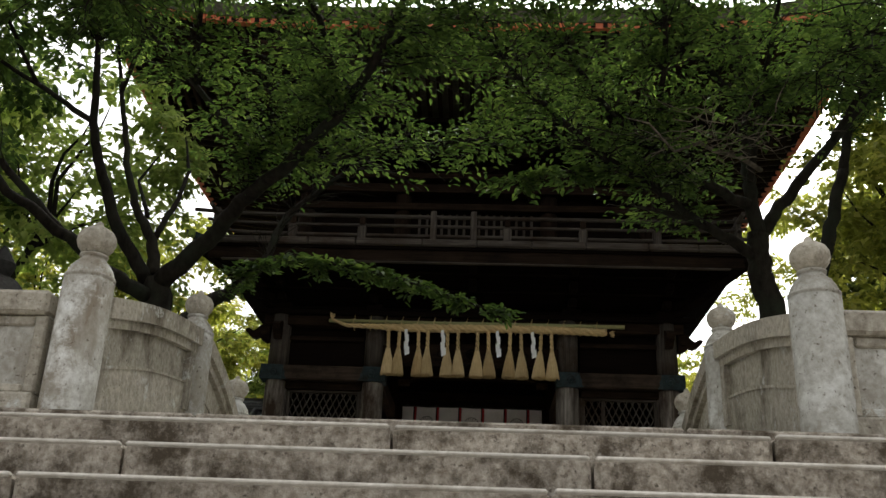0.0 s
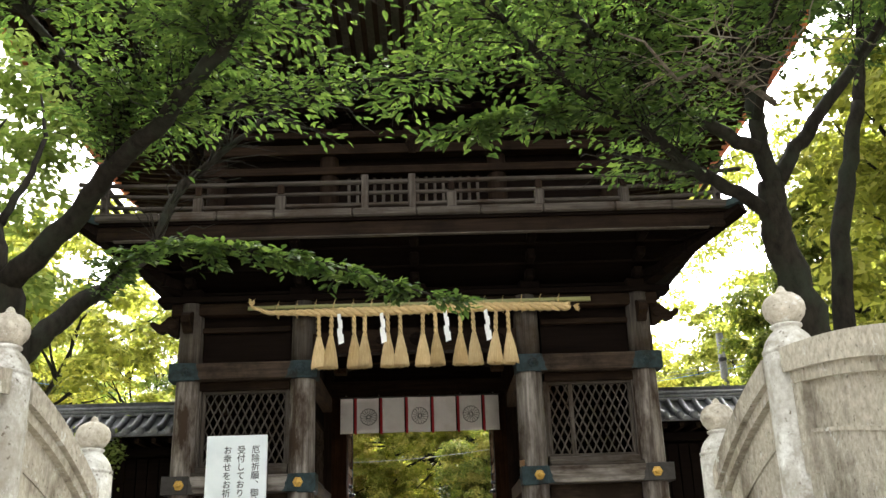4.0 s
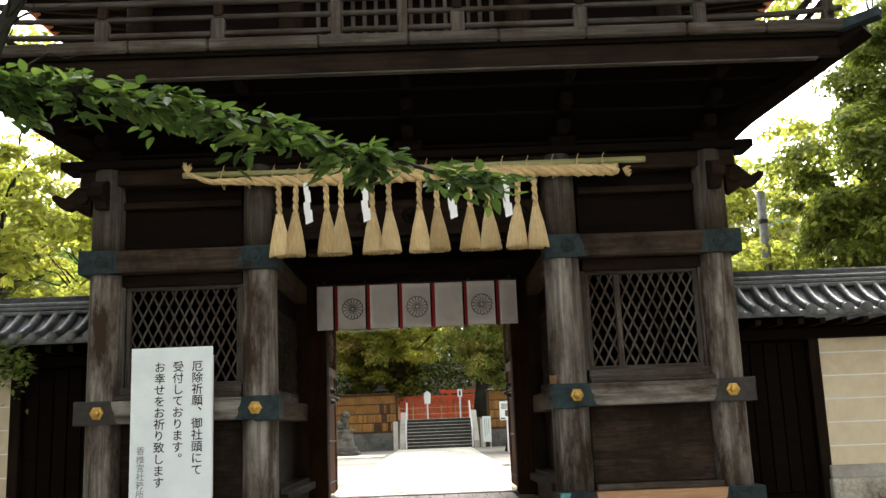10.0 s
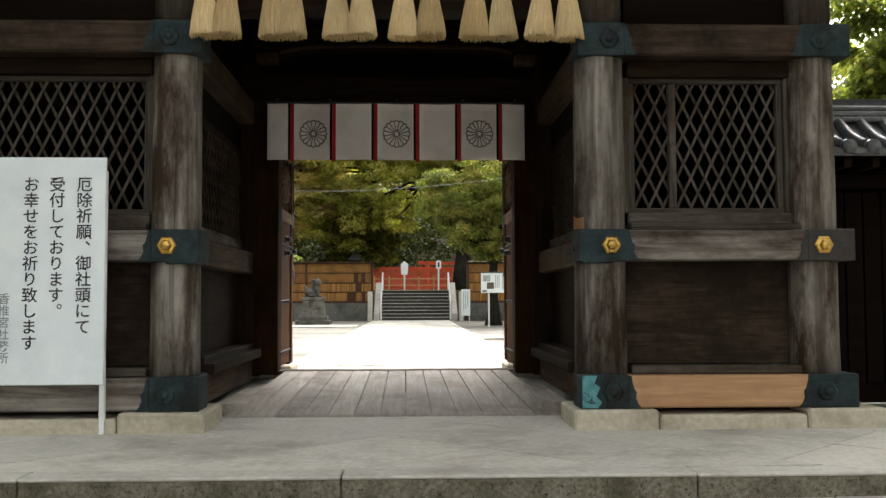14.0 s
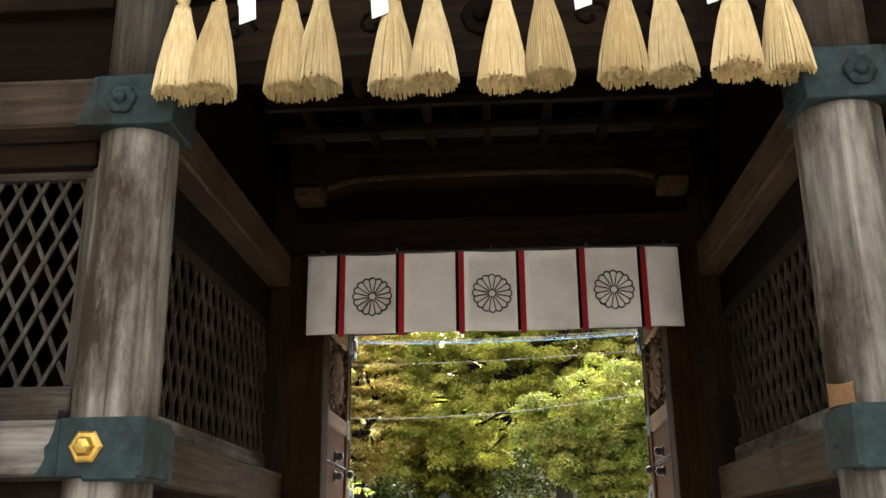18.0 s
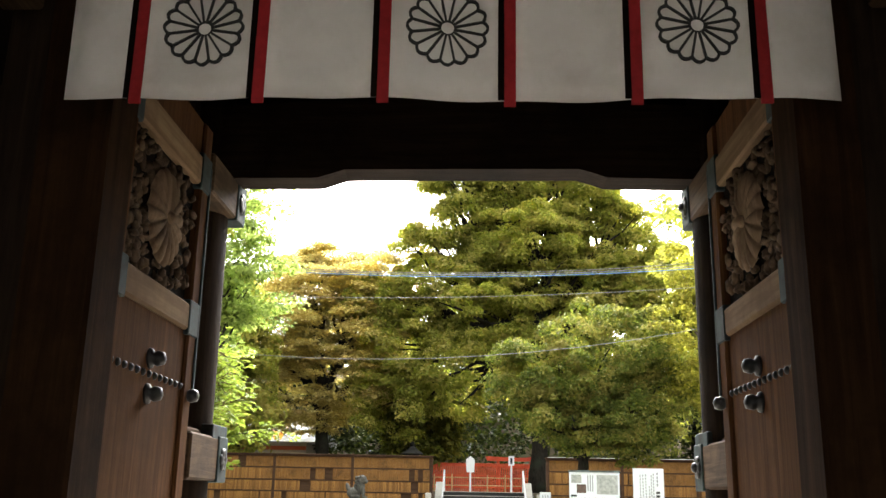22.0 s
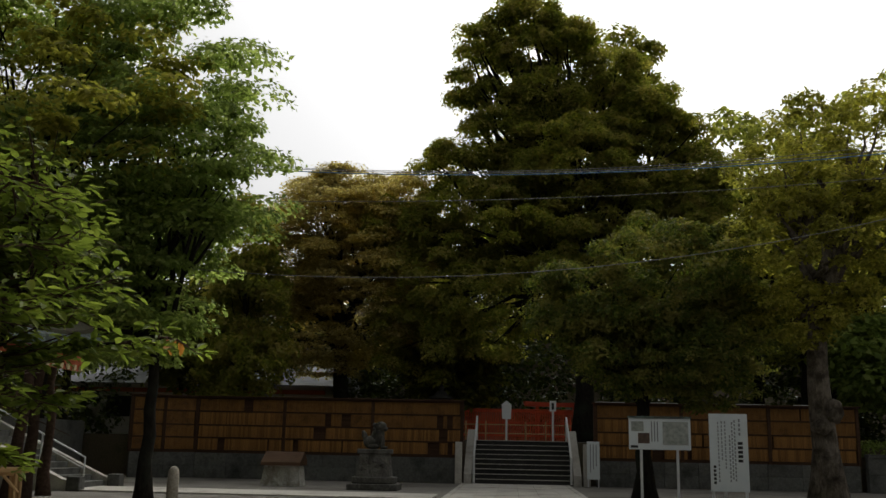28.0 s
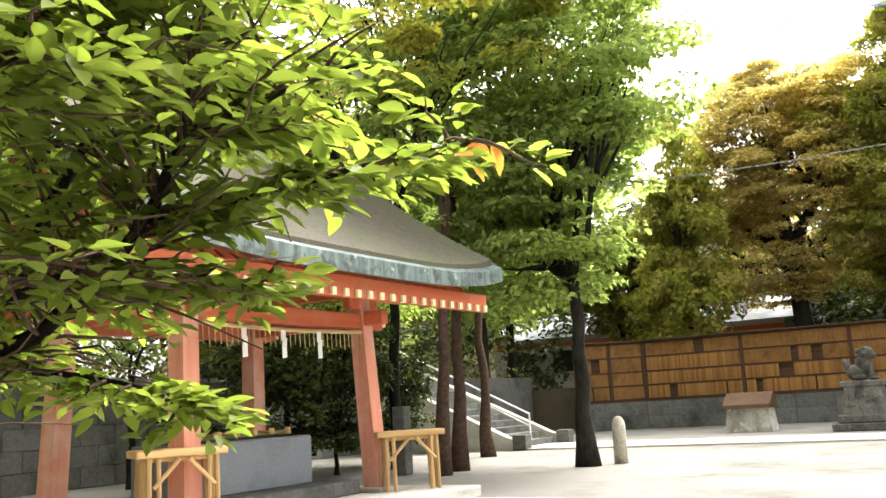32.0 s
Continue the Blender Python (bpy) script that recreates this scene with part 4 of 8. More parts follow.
for z, w in ((5.47, 0.035), (5.66, 0.032), (5.84, 0.04)):
    e = 0.42 if z > 5.8 else 0.16
    n = 14
    pts = [(-RX - e + (2 * RX + 2 * e) * k / n, RAILY, z + (0.07 * (abs(k - n / 2) / (n / 2)) ** 10)) for k in range(n + 1)]
    g("balcony_rail", tube(pts, w, 8), OLDGREY["x"], "", True)
    for sx in (-1, 1):
        g("balcony_rail", tube([(sx * RX, RAILY - e, z), (sx * RX, RY + 0.6, z)], w, 8), OLDGREY["y"])
for x, top in ((-RX, 5.95), (-3.25, 5.63), (-2.0, 5.63), (-0.72, 5.95), (0.0, 5.95), (0.6, 5.63), (1.94, 5.63), (3.24, 5.63), (RX, 5.95)):
    wide = 0.075 if top < 5.7 else 0.055
    g("rail_post", box(x - wide, x + wide, RAILY - 0.055, RAILY + 0.055, BZ + 0.16, top, 0.012), OLDGREY["z"])
for x in (-3.25, -2.0, 0.6, 1.94, 3.24):
    g("rail_block", box(x - 0.05, x + 0.05, RAILY - 0.045, RAILY + 0.045, 5.66, 5.81, 0.01), WOOD["z"])

# upper storey wall: columns, boards, slatted windows
UY, UX = 16.55, 3.38
g("upper_wall", box(-UX, UX, UY + 0.05, UY + 0.12, 5.2, 8.0), SHADEBLACK)
for sx in (-1, 1):
    g("upper_side_wall", box(*sorted((sx * UX, sx * (UX - 0.08))), UY, RY - 0.5, 5.2, 8.0), SHADEBLACK)
g("upper_back_wall", box(-UX, UX, RY - 0.55, RY - 0.5, 5.2, 8.0), SHADEBLACK)
for x in (-UX, -1.45, 1.45, UX):
    g("upper_column", lathe([(0.17, 5.2), (0.165, 6.5), (0.16, 7.35)], 20, (x, UY, 0)), WOOD["z"], "", True)
for z0, z1, pr in ((5.95, 6.08, 0.06), (6.66, 6.80, 0.10), (7.02, 7.2, 0.14), (7.3, 7.42, 0.2)):
    g("upper_rail_beam", box(-UX - 0.2, UX + 0.2, UY - pr - 0.1, UY + 0.02, z0, z1, 0.012), WOOD["x"])
for k in range(44):
    x = -UX + 0.2 + (2 * UX - 0.4) * k / 43
    if min(abs(abs(x) - 1.45), 9) > 0.2:
        g("window_slat", box(x - 0.025, x + 0.025, UY - 0.02, UY + 0.03, 5.3, 5.95 if abs(x) > 1.4 else 6.66, 0.004), OLDGREY["z"])
for x in (-UX, -1.45, 0, 1.45, UX):
    g("upper_bearing_block", box(x - 0.16, x + 0.16, UY - 0.18, UY + 0.15, 7.40, 7.56, 0.03), WOOD["x"])
    for k in range(3):
        z, o = 7.54 + 0.2 * k, 0.34 * (k + 1)
        g("upper_bracket_arm", box(x - 0.07, x + 0.07, UY - o - 0.06, UY + 0.2, z, z + 0.14, 0.03), SHADEBLACK)
        g("upper_bracket_arm", box(x - 0.4, x + 0.4, UY - o + 0.24, UY - o + 0.36, z, z + 0.14, 0.03), SHADEBLACK)
g("frog_leg_strut", lathe([(0.05, -0.2), (0.14, 0), (0.05, 0.2)], 10), WOOD["z"]).matrix_basis = pose(0, UY - 0.2, 7.2)
for k in range(3):
    o, z = 0.34 * (k + 1), 7.74 + 0.2 * k
    g("upper_purlin", box(-UX - o - 0.3, UX + o + 0.3, UY - o - 0.06, UY - o + 0.06, z, z + 0.1, 0.01), SHADEBLACK)
    for sx in (-1, 1):
        g("upper_purlin", box(*sorted((sx * (UX + o) - 0.06, sx * (UX + o) + 0.06)), UY - o, RY, z, z + 0.1, 0.01), SHADEBLACK)


# great eaves: rafters, soffit, roof
def eave_z(x, out):
    """Height of the eave's underside, out metres from the wall, lifting to the corners."""
    return 8.42 + 0.10 * out + 0.55 * min(1.0, abs(x) / 7.0) ** 4 * out / 3.2


EO = 3.35
rafter = as_mesh("rafter", box(-0.04, 0.04, -EO, 0.2, -0.055, 0.055), WOOD["y"])
for k in range(62):
    x = -6.4 + 12.8 * k / 61
    z0, z1 = eave_z(x, 0), eave_z(x, EO)
    placed(rafter, gate, Matrix.Translation((x, UY - 0.1, z0)) @ Matrix.Rotation(-math.atan2(z1 - z0, EO), 4, "X"))
side_rafter = as_mesh("rafter", box(-0.2, EO, -0.04, 0.04, -0.055, 0.055), WOOD["x"])
for sx in (-1, 1):
    for k in range(34):
        y = UY - 3.1 + 9.5 * k / 33
        z0, z1 = eave_z(0, 0), eave_z(0, EO) + 0.55 * min(1.0, abs(y - 19.3) / 6.2) ** 4
        m = Matrix.Translation((sx * UX, y, z0)) @ Matrix.Rotation(0 if sx > 0 else math.pi, 4, "Z") @ Matrix.Rotation(-math.atan2(z1 - z0, EO), 4, "Y")
        placed(side_rafter, gate, m)
bm = bmesh.new()
lo, up = [], []
CX, CY0, CY1 = UX + EO + 0.1, UY - EO - 0.1, RY - 0.5 + EO


def rim(t):
    """A point of the eave line, t from 0 to 4 round the roof."""
    s, f = int(t) % 4, t - int(t)
    p = ((-CX, CY0), (CX, CY0), (CX, CY1), (-CX, CY1), (-CX, CY0))
    x, y = p[s][0] + (p[s + 1][0] - p[s][0]) * f, p[s][1] + (p[s + 1][1] - p[s][1]) * f
    return x, y, 8.42 + 0.335 + 0.62 * abs(2 * f - 1) ** 5


levels = [(1.0, 0.06, 0), (1.0, 0.34, 0), (0.82, 0.75, 0), (0.62, 1.45, 0), (0.42, 2.5, 0), (0.30, 3.4, 0)]
grid = []
for fac, dz, _ in [(0.48, -0.30, 0)] + levels:
    row = []
    for k in range(4 * 16):
        x, y, z = rim(k / 16)
        cx, cy = 0, 19.2
        zz = (8.42 + 0.06) if fac == 0.48 else 8.76 + (z - 8.76) * fac ** 3 + dz - 0.02
        ff = fac if fac != 0.48 else 0.5
        row.append(bm.verts.new((cx + (x - cx) * ff, cy + (y - cy) * ff, zz)))
    grid.append(row)
for a, b in zip(grid, grid[1:]):
    for k in range(64):
        bm.faces.new((a[k], a[(k + 1) % 64], b[(k + 1) % 64], b[k]))
bm.faces.new(grid[-1])
bmesh.ops.recalc_face_normals(bm, faces=bm.faces)
g("upper_roof", bm, SHINGLE, "thick bark-shingled hipped roof with lifting corners")
bm = bmesh.new()
pts = [rim(k / 16) for k in range(65)]
g("eave_edge_beam", tube([(x * 0.985, 19.2 + (y - 19.2) * 0.985, z - 0.0) for x, y, z in pts], 0.09, 4), FADERED["x"], "reddish painted eave edge")
g("roof_ridge", box(-2.3, 2.3, 18.8, 19.6, 12.0, 12.5, 0.05), TILE)

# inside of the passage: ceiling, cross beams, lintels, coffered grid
g("passage_ceiling", box(-3.8, 3.8, FY - 0.1, RY + 0.1, 4.42, 4.46), SHADEBLACK)
pts = [(-1.62, 3.79), (-1.3, 3.795), (-1.1, 3.845)] + [(-0.9 + 0.3 * k, 3.865 + 0.012 * (1 - ((k - 3) / 3) ** 2)) for k in range(7)] + [(1.1, 3.855), (1.3, 3.81), (1.62, 3.80)]
g("cross_beam", prism(pts + [(1.62, 4.22), (-1.62, 4.22)], "y", 18.74, 18.98), WOOD["x"], "bowed cross beam")
lip = [(x, z - 0.004) for x, z in pts[1:-1]]
g("beam_lip", prism(lip + [(x, z + 0.030) for x, z in reversed(lip)], "y", 18.70, 18.739), BEAM, "paler lower edge of the beam")
for sx in (-1, 1):
    g("beam_bracket", box(*sorted((sx * 1.33, sx * 1.56)), 18.62, 18.86, 3.69, 3.788, 0.014), BEAM)
for k in range(7):
    x = -1.35 + 2.7 * k / 6
    g("ceiling_bar", box(x - 0.035, x + 0.035, FY + 0.2, MY - 0.2, 4.12, 4.20, 0.006), WOOD["y"])
for k in range(6):
    y = FY + 0.45 + 2.2 * k / 5
    g("ceiling_bar", box(-1.6, 1.6, y - 0.03, y + 0.03, 4.06, 4.12, 0.006), WOOD["x"])
for sx in (-1, 1):
    bm = bmesh.new()
    pts = [(sx * (0.55 + 0.55 * math.cos(a)), 16.9, 3.95 + 0.16 * math.sin(a)) for a in [math.pi * k / 10 for k in range(11)]]
    g("carved_transom", tube(pts, 0.035, 6), WOOD["x"])
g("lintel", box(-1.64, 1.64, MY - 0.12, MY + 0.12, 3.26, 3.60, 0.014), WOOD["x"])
g("transom_board", box(-1.64, 1.64, MY - 0.04, MY + 0.04, 3.6, 4.3), SHADEBLACK)
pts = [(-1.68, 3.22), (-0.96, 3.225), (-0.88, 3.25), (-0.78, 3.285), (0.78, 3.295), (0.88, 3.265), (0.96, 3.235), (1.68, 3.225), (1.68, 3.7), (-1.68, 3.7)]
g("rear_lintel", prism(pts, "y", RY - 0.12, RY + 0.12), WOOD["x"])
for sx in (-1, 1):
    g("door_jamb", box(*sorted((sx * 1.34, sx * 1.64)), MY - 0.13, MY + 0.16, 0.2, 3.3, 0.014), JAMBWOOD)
    # copper-shod beam ends at the rear columns
    for z0, z1 in ((1.26, 1.53), (2.98, 3.24)):
        g("rear_beam_end", box(*sorted((sx * 1.52, sx * 1.95)), RY - 0.55, RY + 0.22, z0, z1, 0.014), BEAM)
        shoe = sleeve(*sorted((sx * 1.51, sx * 1.96)), RY + 0.02, RY + 0.226, z0 - 0.008, z1 + 0.008)
        part("nail_cover", ornament(sx * 1.505, RY + 0.12, (z0 + z1) / 2, 0.08, COPPER, 1, axis="x"), IRON, shoe, "", True)
# ramp of planks up to the threshold and down again
rampt = thing("plank_ramp", (0, 17.8, 0), "grey plank ramp over the gate threshold", "ramp")
n = 13
for k in range(n):
    for part_no, (ya, yb, za, zb) in enumerate(((16.70, 18.93, 0.02, 0.24), (19.17, 21.4, 0.24, 0.02))):
        xa, xb = -1.5 + 3.0 * k / n, -1.5 + 3.0 * (k + 1) / n
        sa, sb = 1.0, 0.84
        bm = bmesh.new()
        vs = [bm.verts.new(p) for p in ((xa + 0.004, ya, za), (xb - 0.004, ya, za), (xb * sb - 0.004, yb, zb), (xa * sb + 0.004, yb, zb), (xa + 0.004, ya, za - 0.04), (xb - 0.004, ya, za - 0.04),
                                        (xb * sb - 0.004, yb, zb - 0.04), (xa * sb + 0.004, yb, zb - 0.04))] if part_no == 0 else \
             [bm.verts.new(p) for p in ((xa * sb + 0.004, ya, za), (xb * sb - 0.004, ya, za), (xb - 0.004, yb, zb), (xa + 0.004, yb, zb), (xa * sb + 0.004, ya, za - 0.04), (xb * sb - 0.004, ya, za - 0.04),
                                        (xb - 0.004, yb, zb - 0.04), (xa + 0.004, yb, zb - 0.04))]
        for f in ((0, 1, 2, 3), (7, 6, 5, 4), (0, 4, 5, 1), (1, 5, 6, 2), (2, 6, 7, 3), (3, 7, 4, 0)):
            bm.faces.new([vs[i] for i in f])
        part("plank", bm, PLANK, rampt)
part("threshold", box(-1.34, 1.34, 18.93, 19.17, 0.0, 0.25, 0.012), GREY["x"], rampt)
for sx in (-1, 1):
    part("side_plank", box(*sorted((sx * 1.36, sx * 1.62)), 16.95, 18.9, 0.0, 0.10, 0.008), PLANK, rampt)


RAILWOOD = surface("pale_brown_rail_wood", (0.13, 0.08, 0.045), (0.25, 0.17, 0.10), 22, GY, 0.85, stain=(0.10, 0.06, 0.035), bump=0.4, spec=0.05)


# door leaves, folded back against the passage
def door_leaf(sx, name):
    t = thing(name, (sx * 1.42, 19.2, 0.26), "open brown door leaf with iron studs and a carved flower panel", "door", kind="structure")
    xa, xb = sorted((sx * 1.37, sx * 1.45))
    y0, y1, z0, z1 = 19.12, 20.32, 0.27, 3.12

    def d(nm, bm, mat, lb="", sm=False):
        return part(nm, bm, mat, t, lb, sm)
    panel = d("panel", box(xa, xb, y0 + 0.1, y1 - 0.1, z0, 2.02), BROWN)
    for ya, yb in ((y0, y0 + 0.13), (y1 - 0.13, y1)):
        d("stile", box(xa - 0.02, xb + 0.02, ya, yb, z0, z1, 0.012), BROWN)
    for za, zb in ((1.98, 2.12), (2.76, 2.92)):
        rail = d("rail", box(xa - 0.022, xb + 0.022, y0 + 0.02, y1 - 0.02, za, zb, 0.012), RAILWOOD)
        for ya, yb in ((y0, y0 + 0.16), (y1 - 0.16, y1 + 0.005)):
            part("copper_band", box(xa - 0.028, xb + 0.028, ya, yb, za - 0.02, zb + 0.02, 0.006), COPPER, rail)
    d("top_panel", box(xa, xb, y0 + 0.1, y1 - 0.1, 2.92, z1), BROWN)
    d("edge_strip", box(xa - 0.03, xb + 0.03, y1 - 0.012, y1 + 0.01, 1.7, 2.9, 0.004), COPPER)
    # carved flower among leaves
    face = sx * 1.38
    ym, zm = (y0 + y1) / 2, 2.44
    bm = bmesh.new()
    rows = []
    for s in (0.08, 0.2, 0.4, 0.6, 0.8, 0.93, 1.0):
        row = []
        for k in range(128):
            a = 2 * math.pi * k / 128
            lobe = abs(math.sin(8 * a))
            rr = 0.235 * s * (1 - (0.10 * (1 - lobe) ** 2 if s > 0.9 else 0))
            rise = 0.036 * (1 - s * s) ** 0.5 + 0.020 * min(1.0, 1.6 * s) * lobe ** 0.55
            row.append(bm.verts.new((face - sx * rise, ym + rr * math.cos(a), zm + rr * math.sin(a))))
        rows.append(row)
    for ra, rb in zip(rows, rows[1:]):
        for k in range(128):
            bm.faces.new((ra[k], ra[(k + 1) % 128], rb[(k + 1) % 128], rb[k]))
    bmesh.ops.create_uvsphere(bm, u_segments=10, v_segments=6, radius=0.03, matrix=Matrix.Translation((face - sx * 0.045, ym, zm)))
    bmesh.ops.recalc_face_normals(bm, faces=bm.faces)
    back = d("panel_back", box(xa + 0.02, xb - 0.02, y0 + 0.12, y1 - 0.12, 2.1, 2.78), SHADEBLACK)
    part("carved_flower", bm, CARVED, back, "sixteen-petalled carved flower", True)
    lr = random.Random(7)
    bm = bmesh.new()
    for k in range(230):
        yy, zz = lr.uniform(y0 + 0.15, y1 - 0.15), lr.uniform(2.14, 2.75)
        if math.hypot(yy - ym, zz - zm) < 0.22:
            continue
        bmesh.ops.create_uvsphere(bm, u_segments=6, v_segments=4, radius=1.0, matrix=Matrix.Translation((face + sx * lr.uniform(-0.012, 0.016), yy, zz)) @ Matrix.Rotation(lr.uniform(0, 6.28), 4, "X") @ Matrix.Rotation(lr.uniform(-0.6, 0.6), 4, "Y") @ Matrix.Diagonal((lr.uniform(0.014, 0.03), lr.uniform(0.02, 0.05), lr.uniform(0.008, 0.02), 1)))
    part("carved_leaves", bm, CARVEDARK, back, "carved scrolling leaves", True)
    bm = lathe([(0.048, 0), (0.045, 0.012), (0.028, 0.02), (0.036, 0.038), (0.029, 0.066), (0.01, 0.075)], 14)
    bmesh.ops.rotate(bm, verts=bm.verts, cent=(0, 0, 0), matrix=Matrix.Rotation(radians(-90 * sx), 3, "Y"))
    stud = as_mesh("stud", bm, IRON, True)
    for yy, zz in ((ym, 1.77), (ym, 1.61), (y1 - 0.05, 1.66)):
        placed(stud, t, Matrix.Translation((sx * 1.37, yy, zz)))
    bm = bmesh.new()
    bmesh.ops.create_uvsphere(bm, u_segments=8, v_segments=5, radius=0.018)
    nail = as_mesh("nail", bm, IRON, True)
    for zz in (1.70, 1.02, 0.42):
        for k in range(13):
            placed(nail, panel, Matrix.Translation((sx * 1.37, y0 + 0.14 + (y1 - y0 - 0.28) * k / 12, zz)))


door_leaf(-1, "door_1")
door_leaf(1, "door_2")

# curtain with flower crests
noren = thing("entrance_curtain", (0, 18.72, 3.24), "short white cotton curtain with dark red bands and black flower crests", "curtain")
NX, NZ0, NZ1, NYY = 1.44, 2.60, 3.23, 18.72


def cloth_y(x, z):
    return NYY + 0.012 * math.sin(x * 5.1) + 0.010 * math.sin(x * 13 + 1) + 0.02 * (NZ1 - z) * math.sin(x * 3 + 0.6)


edges = [-1.44, -1.165, -0.70, -0.235, 0.235, 0.70, 1.165, 1.44]
for k in range(7):
    xa, xb = edges[k] + (0.018 if k else 0), edges[k + 1] - (0.018 if k < 6 else 0)
    bm = bmesh.new()
    cols_, rows_ = 8, 8
    vs = [[bm.verts.new((xa + (xb - xa) * i / cols_, cloth_y(xa + (xb - xa) * i / cols_, NZ0 + (NZ1 - NZ0) * j / rows_), NZ0 + (NZ1 - NZ0) * j / rows_)) for j in range(rows_ + 1)] for i in range(cols_ + 1)]
    for i in range(cols_):
        for j in range(rows_):
            bm.faces.new((vs[i][j], vs[i + 1][j], vs[i + 1][j + 1], vs[i][j + 1]))
    bmesh.ops.solidify(bm, geom=bm.faces, thickness=0.004)
    part("cloth_panel", bm, CLOTH, noren, "", True)
for e in edges[1:-1]:
    bm = bmesh.new()
    vs = []
    for j in range(9):
        z = NZ0 - 0.02 + (NZ1 - NZ0 + 0.02) * j / 8
        vs.append([bm.verts.new((e + dx, cloth_y(e, z) + dy, z)) for dx, dy in ((-0.022, -0.006), (0.022, -0.006), (0.022, 0.006), (-0.022, 0.006))])
    for a, b in zip(vs, vs[1:]):
        for k in range(4):
            bm.faces.new((a[k], a[(k + 1) % 4], b[(k + 1) % 4], b[k]))
    part("red_band", bm, REDCLOTH, noren)
    part("black_band", box(e - 0.045, e - 0.021, cloth_y(e, 2.9) - 0.007, cloth_y(e, 2.9) - 0.003, NZ0, NZ1), SHADEBLACK, noren)
for cx in (-0.93, 0.0, 0.93):
    bm = bmesh.new()
    R0, zc = 0.150, 2.895
    for k in range(16):
        a = 2 * math.pi * (k + 0.5) / 16
        pts = [(cx + 0.03 * math.cos(a), zc + 0.03 * math.sin(a)), (cx + (R0 - 0.012) * math.cos(a), zc + (R0 - 0.012) * math.sin(a))]
        tube([(u, cloth_y(u, v) - 0.007, v) for u, v in pts], 0.006, 4, bm)
        arc = []
        for j in range(6):
            b = a + (2 * math.pi / 16) * j / 5
            rr = R0 - 0.014 + 0.016 * math.sin(math.pi * j / 5)
            arc.append((cx + rr * math.cos(b), zc + rr * math.sin(b)))
        tube([(u, cloth_y(u, v) - 0.007, v) for u, v in arc], 0.0075, 4, bm)
    arc = [(cx + 0.028 * math.cos(2 * math.pi * j / 12), zc + 0.028 * math.sin(2 * math.pi * j / 12)) for j in range(13)]
    tube([(u, cloth_y(u, v) - 0.007, v) for u, v in arc], 0.004, 4, bm)
    part("flower_crest", bm, INK, noren, "black outlined sixteen-petalled crest")
part("curtain_rod", tube([(-1.46, NYY, 3.245), (1.46, NYY, 3.245)], 0.012, 8), IRON, noren)
for x in (-1.35, -0.75, 0, 0.75, 1.35):
    part("hook", tube([(x, NYY, 3.24), (x, NYY + 0.06, 3.30), (x, MY - 0.11, 3.32)], 0.007, 6), IRON, noren)

# sacred rope on a bamboo pole
RYY, RZ = 15.80, 4.13
rope = thing("sacred_rope", (0, RYY, 4.0), "thick twisted straw rope with tassels and white paper streamers", "rope")
pole = part("bamboo_pole", tube([(-2.62, RYY + 0.05, 4.16), (-0.6, RYY + 0.05, 4.155), (1.4, RYY + 0.05, 4.165), (2.76, RYY + 0.05, 4.17)], [0.034, 0.034, 0.036, 0.038], 12), BAMBOO, rope, "", True)
for x in (-2.2, -1.4, -0.5, 0.4, 1.3, 2.2):
    part("bamboo_node", tube([(x - 0.012, RYY + 0.05, 4.16), (x + 0.012, RYY + 0.05, 4.16)], 0.041, 12), BAMBOO, pole)


def rope_mid(s):
    x = -2.55 + 4.97 * s
    z = 4.055 + 0.10 * max(0, 1 - s / 0.05) + 0.012 * math.sin(x * 1.7)
    r = 0.022 + 0.042 * min(1, s / 0.3) if s < 0.3 else 0.064 - 0.008 * (s - 0.3)
    return Vector((x, RYY, z)), r


for ph in range(3):
    pts, rad = [], []
    for k in range(160):
        s = k / 159
        c, r = rope_mid(s)
        a = 2 * math.pi * (s * 13 + ph / 3)
        pts.append(c + Vector((0, 0.62 * r * math.cos(a), 0.62 * r * math.sin(a))))
        rad.append(r * 0.66)
    part("rope_strand", tube(pts, rad, 8), ROPE, rope, "", True)
bm = bmesh.new()
fr = random.Random(3)
for k in range(46):
    tube([(2.48, RYY, 4.05), (2.52 + fr.uniform(0.0, 0.06), RYY + fr.uniform(-0.06, 0.06), 4.03 + fr.uniform(-0.07, 0.05))], [0.006, 0.004], 4, bm)
part("frayed_end", bm, ROPE, rope)
bm = bmesh.new()
for k in range(46):
    tube([(-2.56, RYY, 4.16), (-2.56 + fr.uniform(-0.05, 0.05), RYY + fr.uniform(-0.05, 0.05), 4.24 + fr.uniform(0.0, 0.06))], [0.006, 0.003], 4, bm)
part("frayed_end", bm, ROPE, rope)
for k in range(16):
    x = -2.15 + 4.4 * k / 15
    bm = bmesh.new()
    pts = [(x + 0.01 * math.sin(j), RYY + 0.025 + 0.085 * math.cos(2 * math.pi * j / 10), 4.09 + 0.115 * math.sin(2 * math.pi * j / 10)) for j in range(11)]
    tube(pts, 0.007, 5, bm)
    tube([(x, RYY, 4.2), (x + 0.02, RYY - 0.02, 4.25)], 0.005, 4, bm)
    part("tie", bm, ROPE, rope)


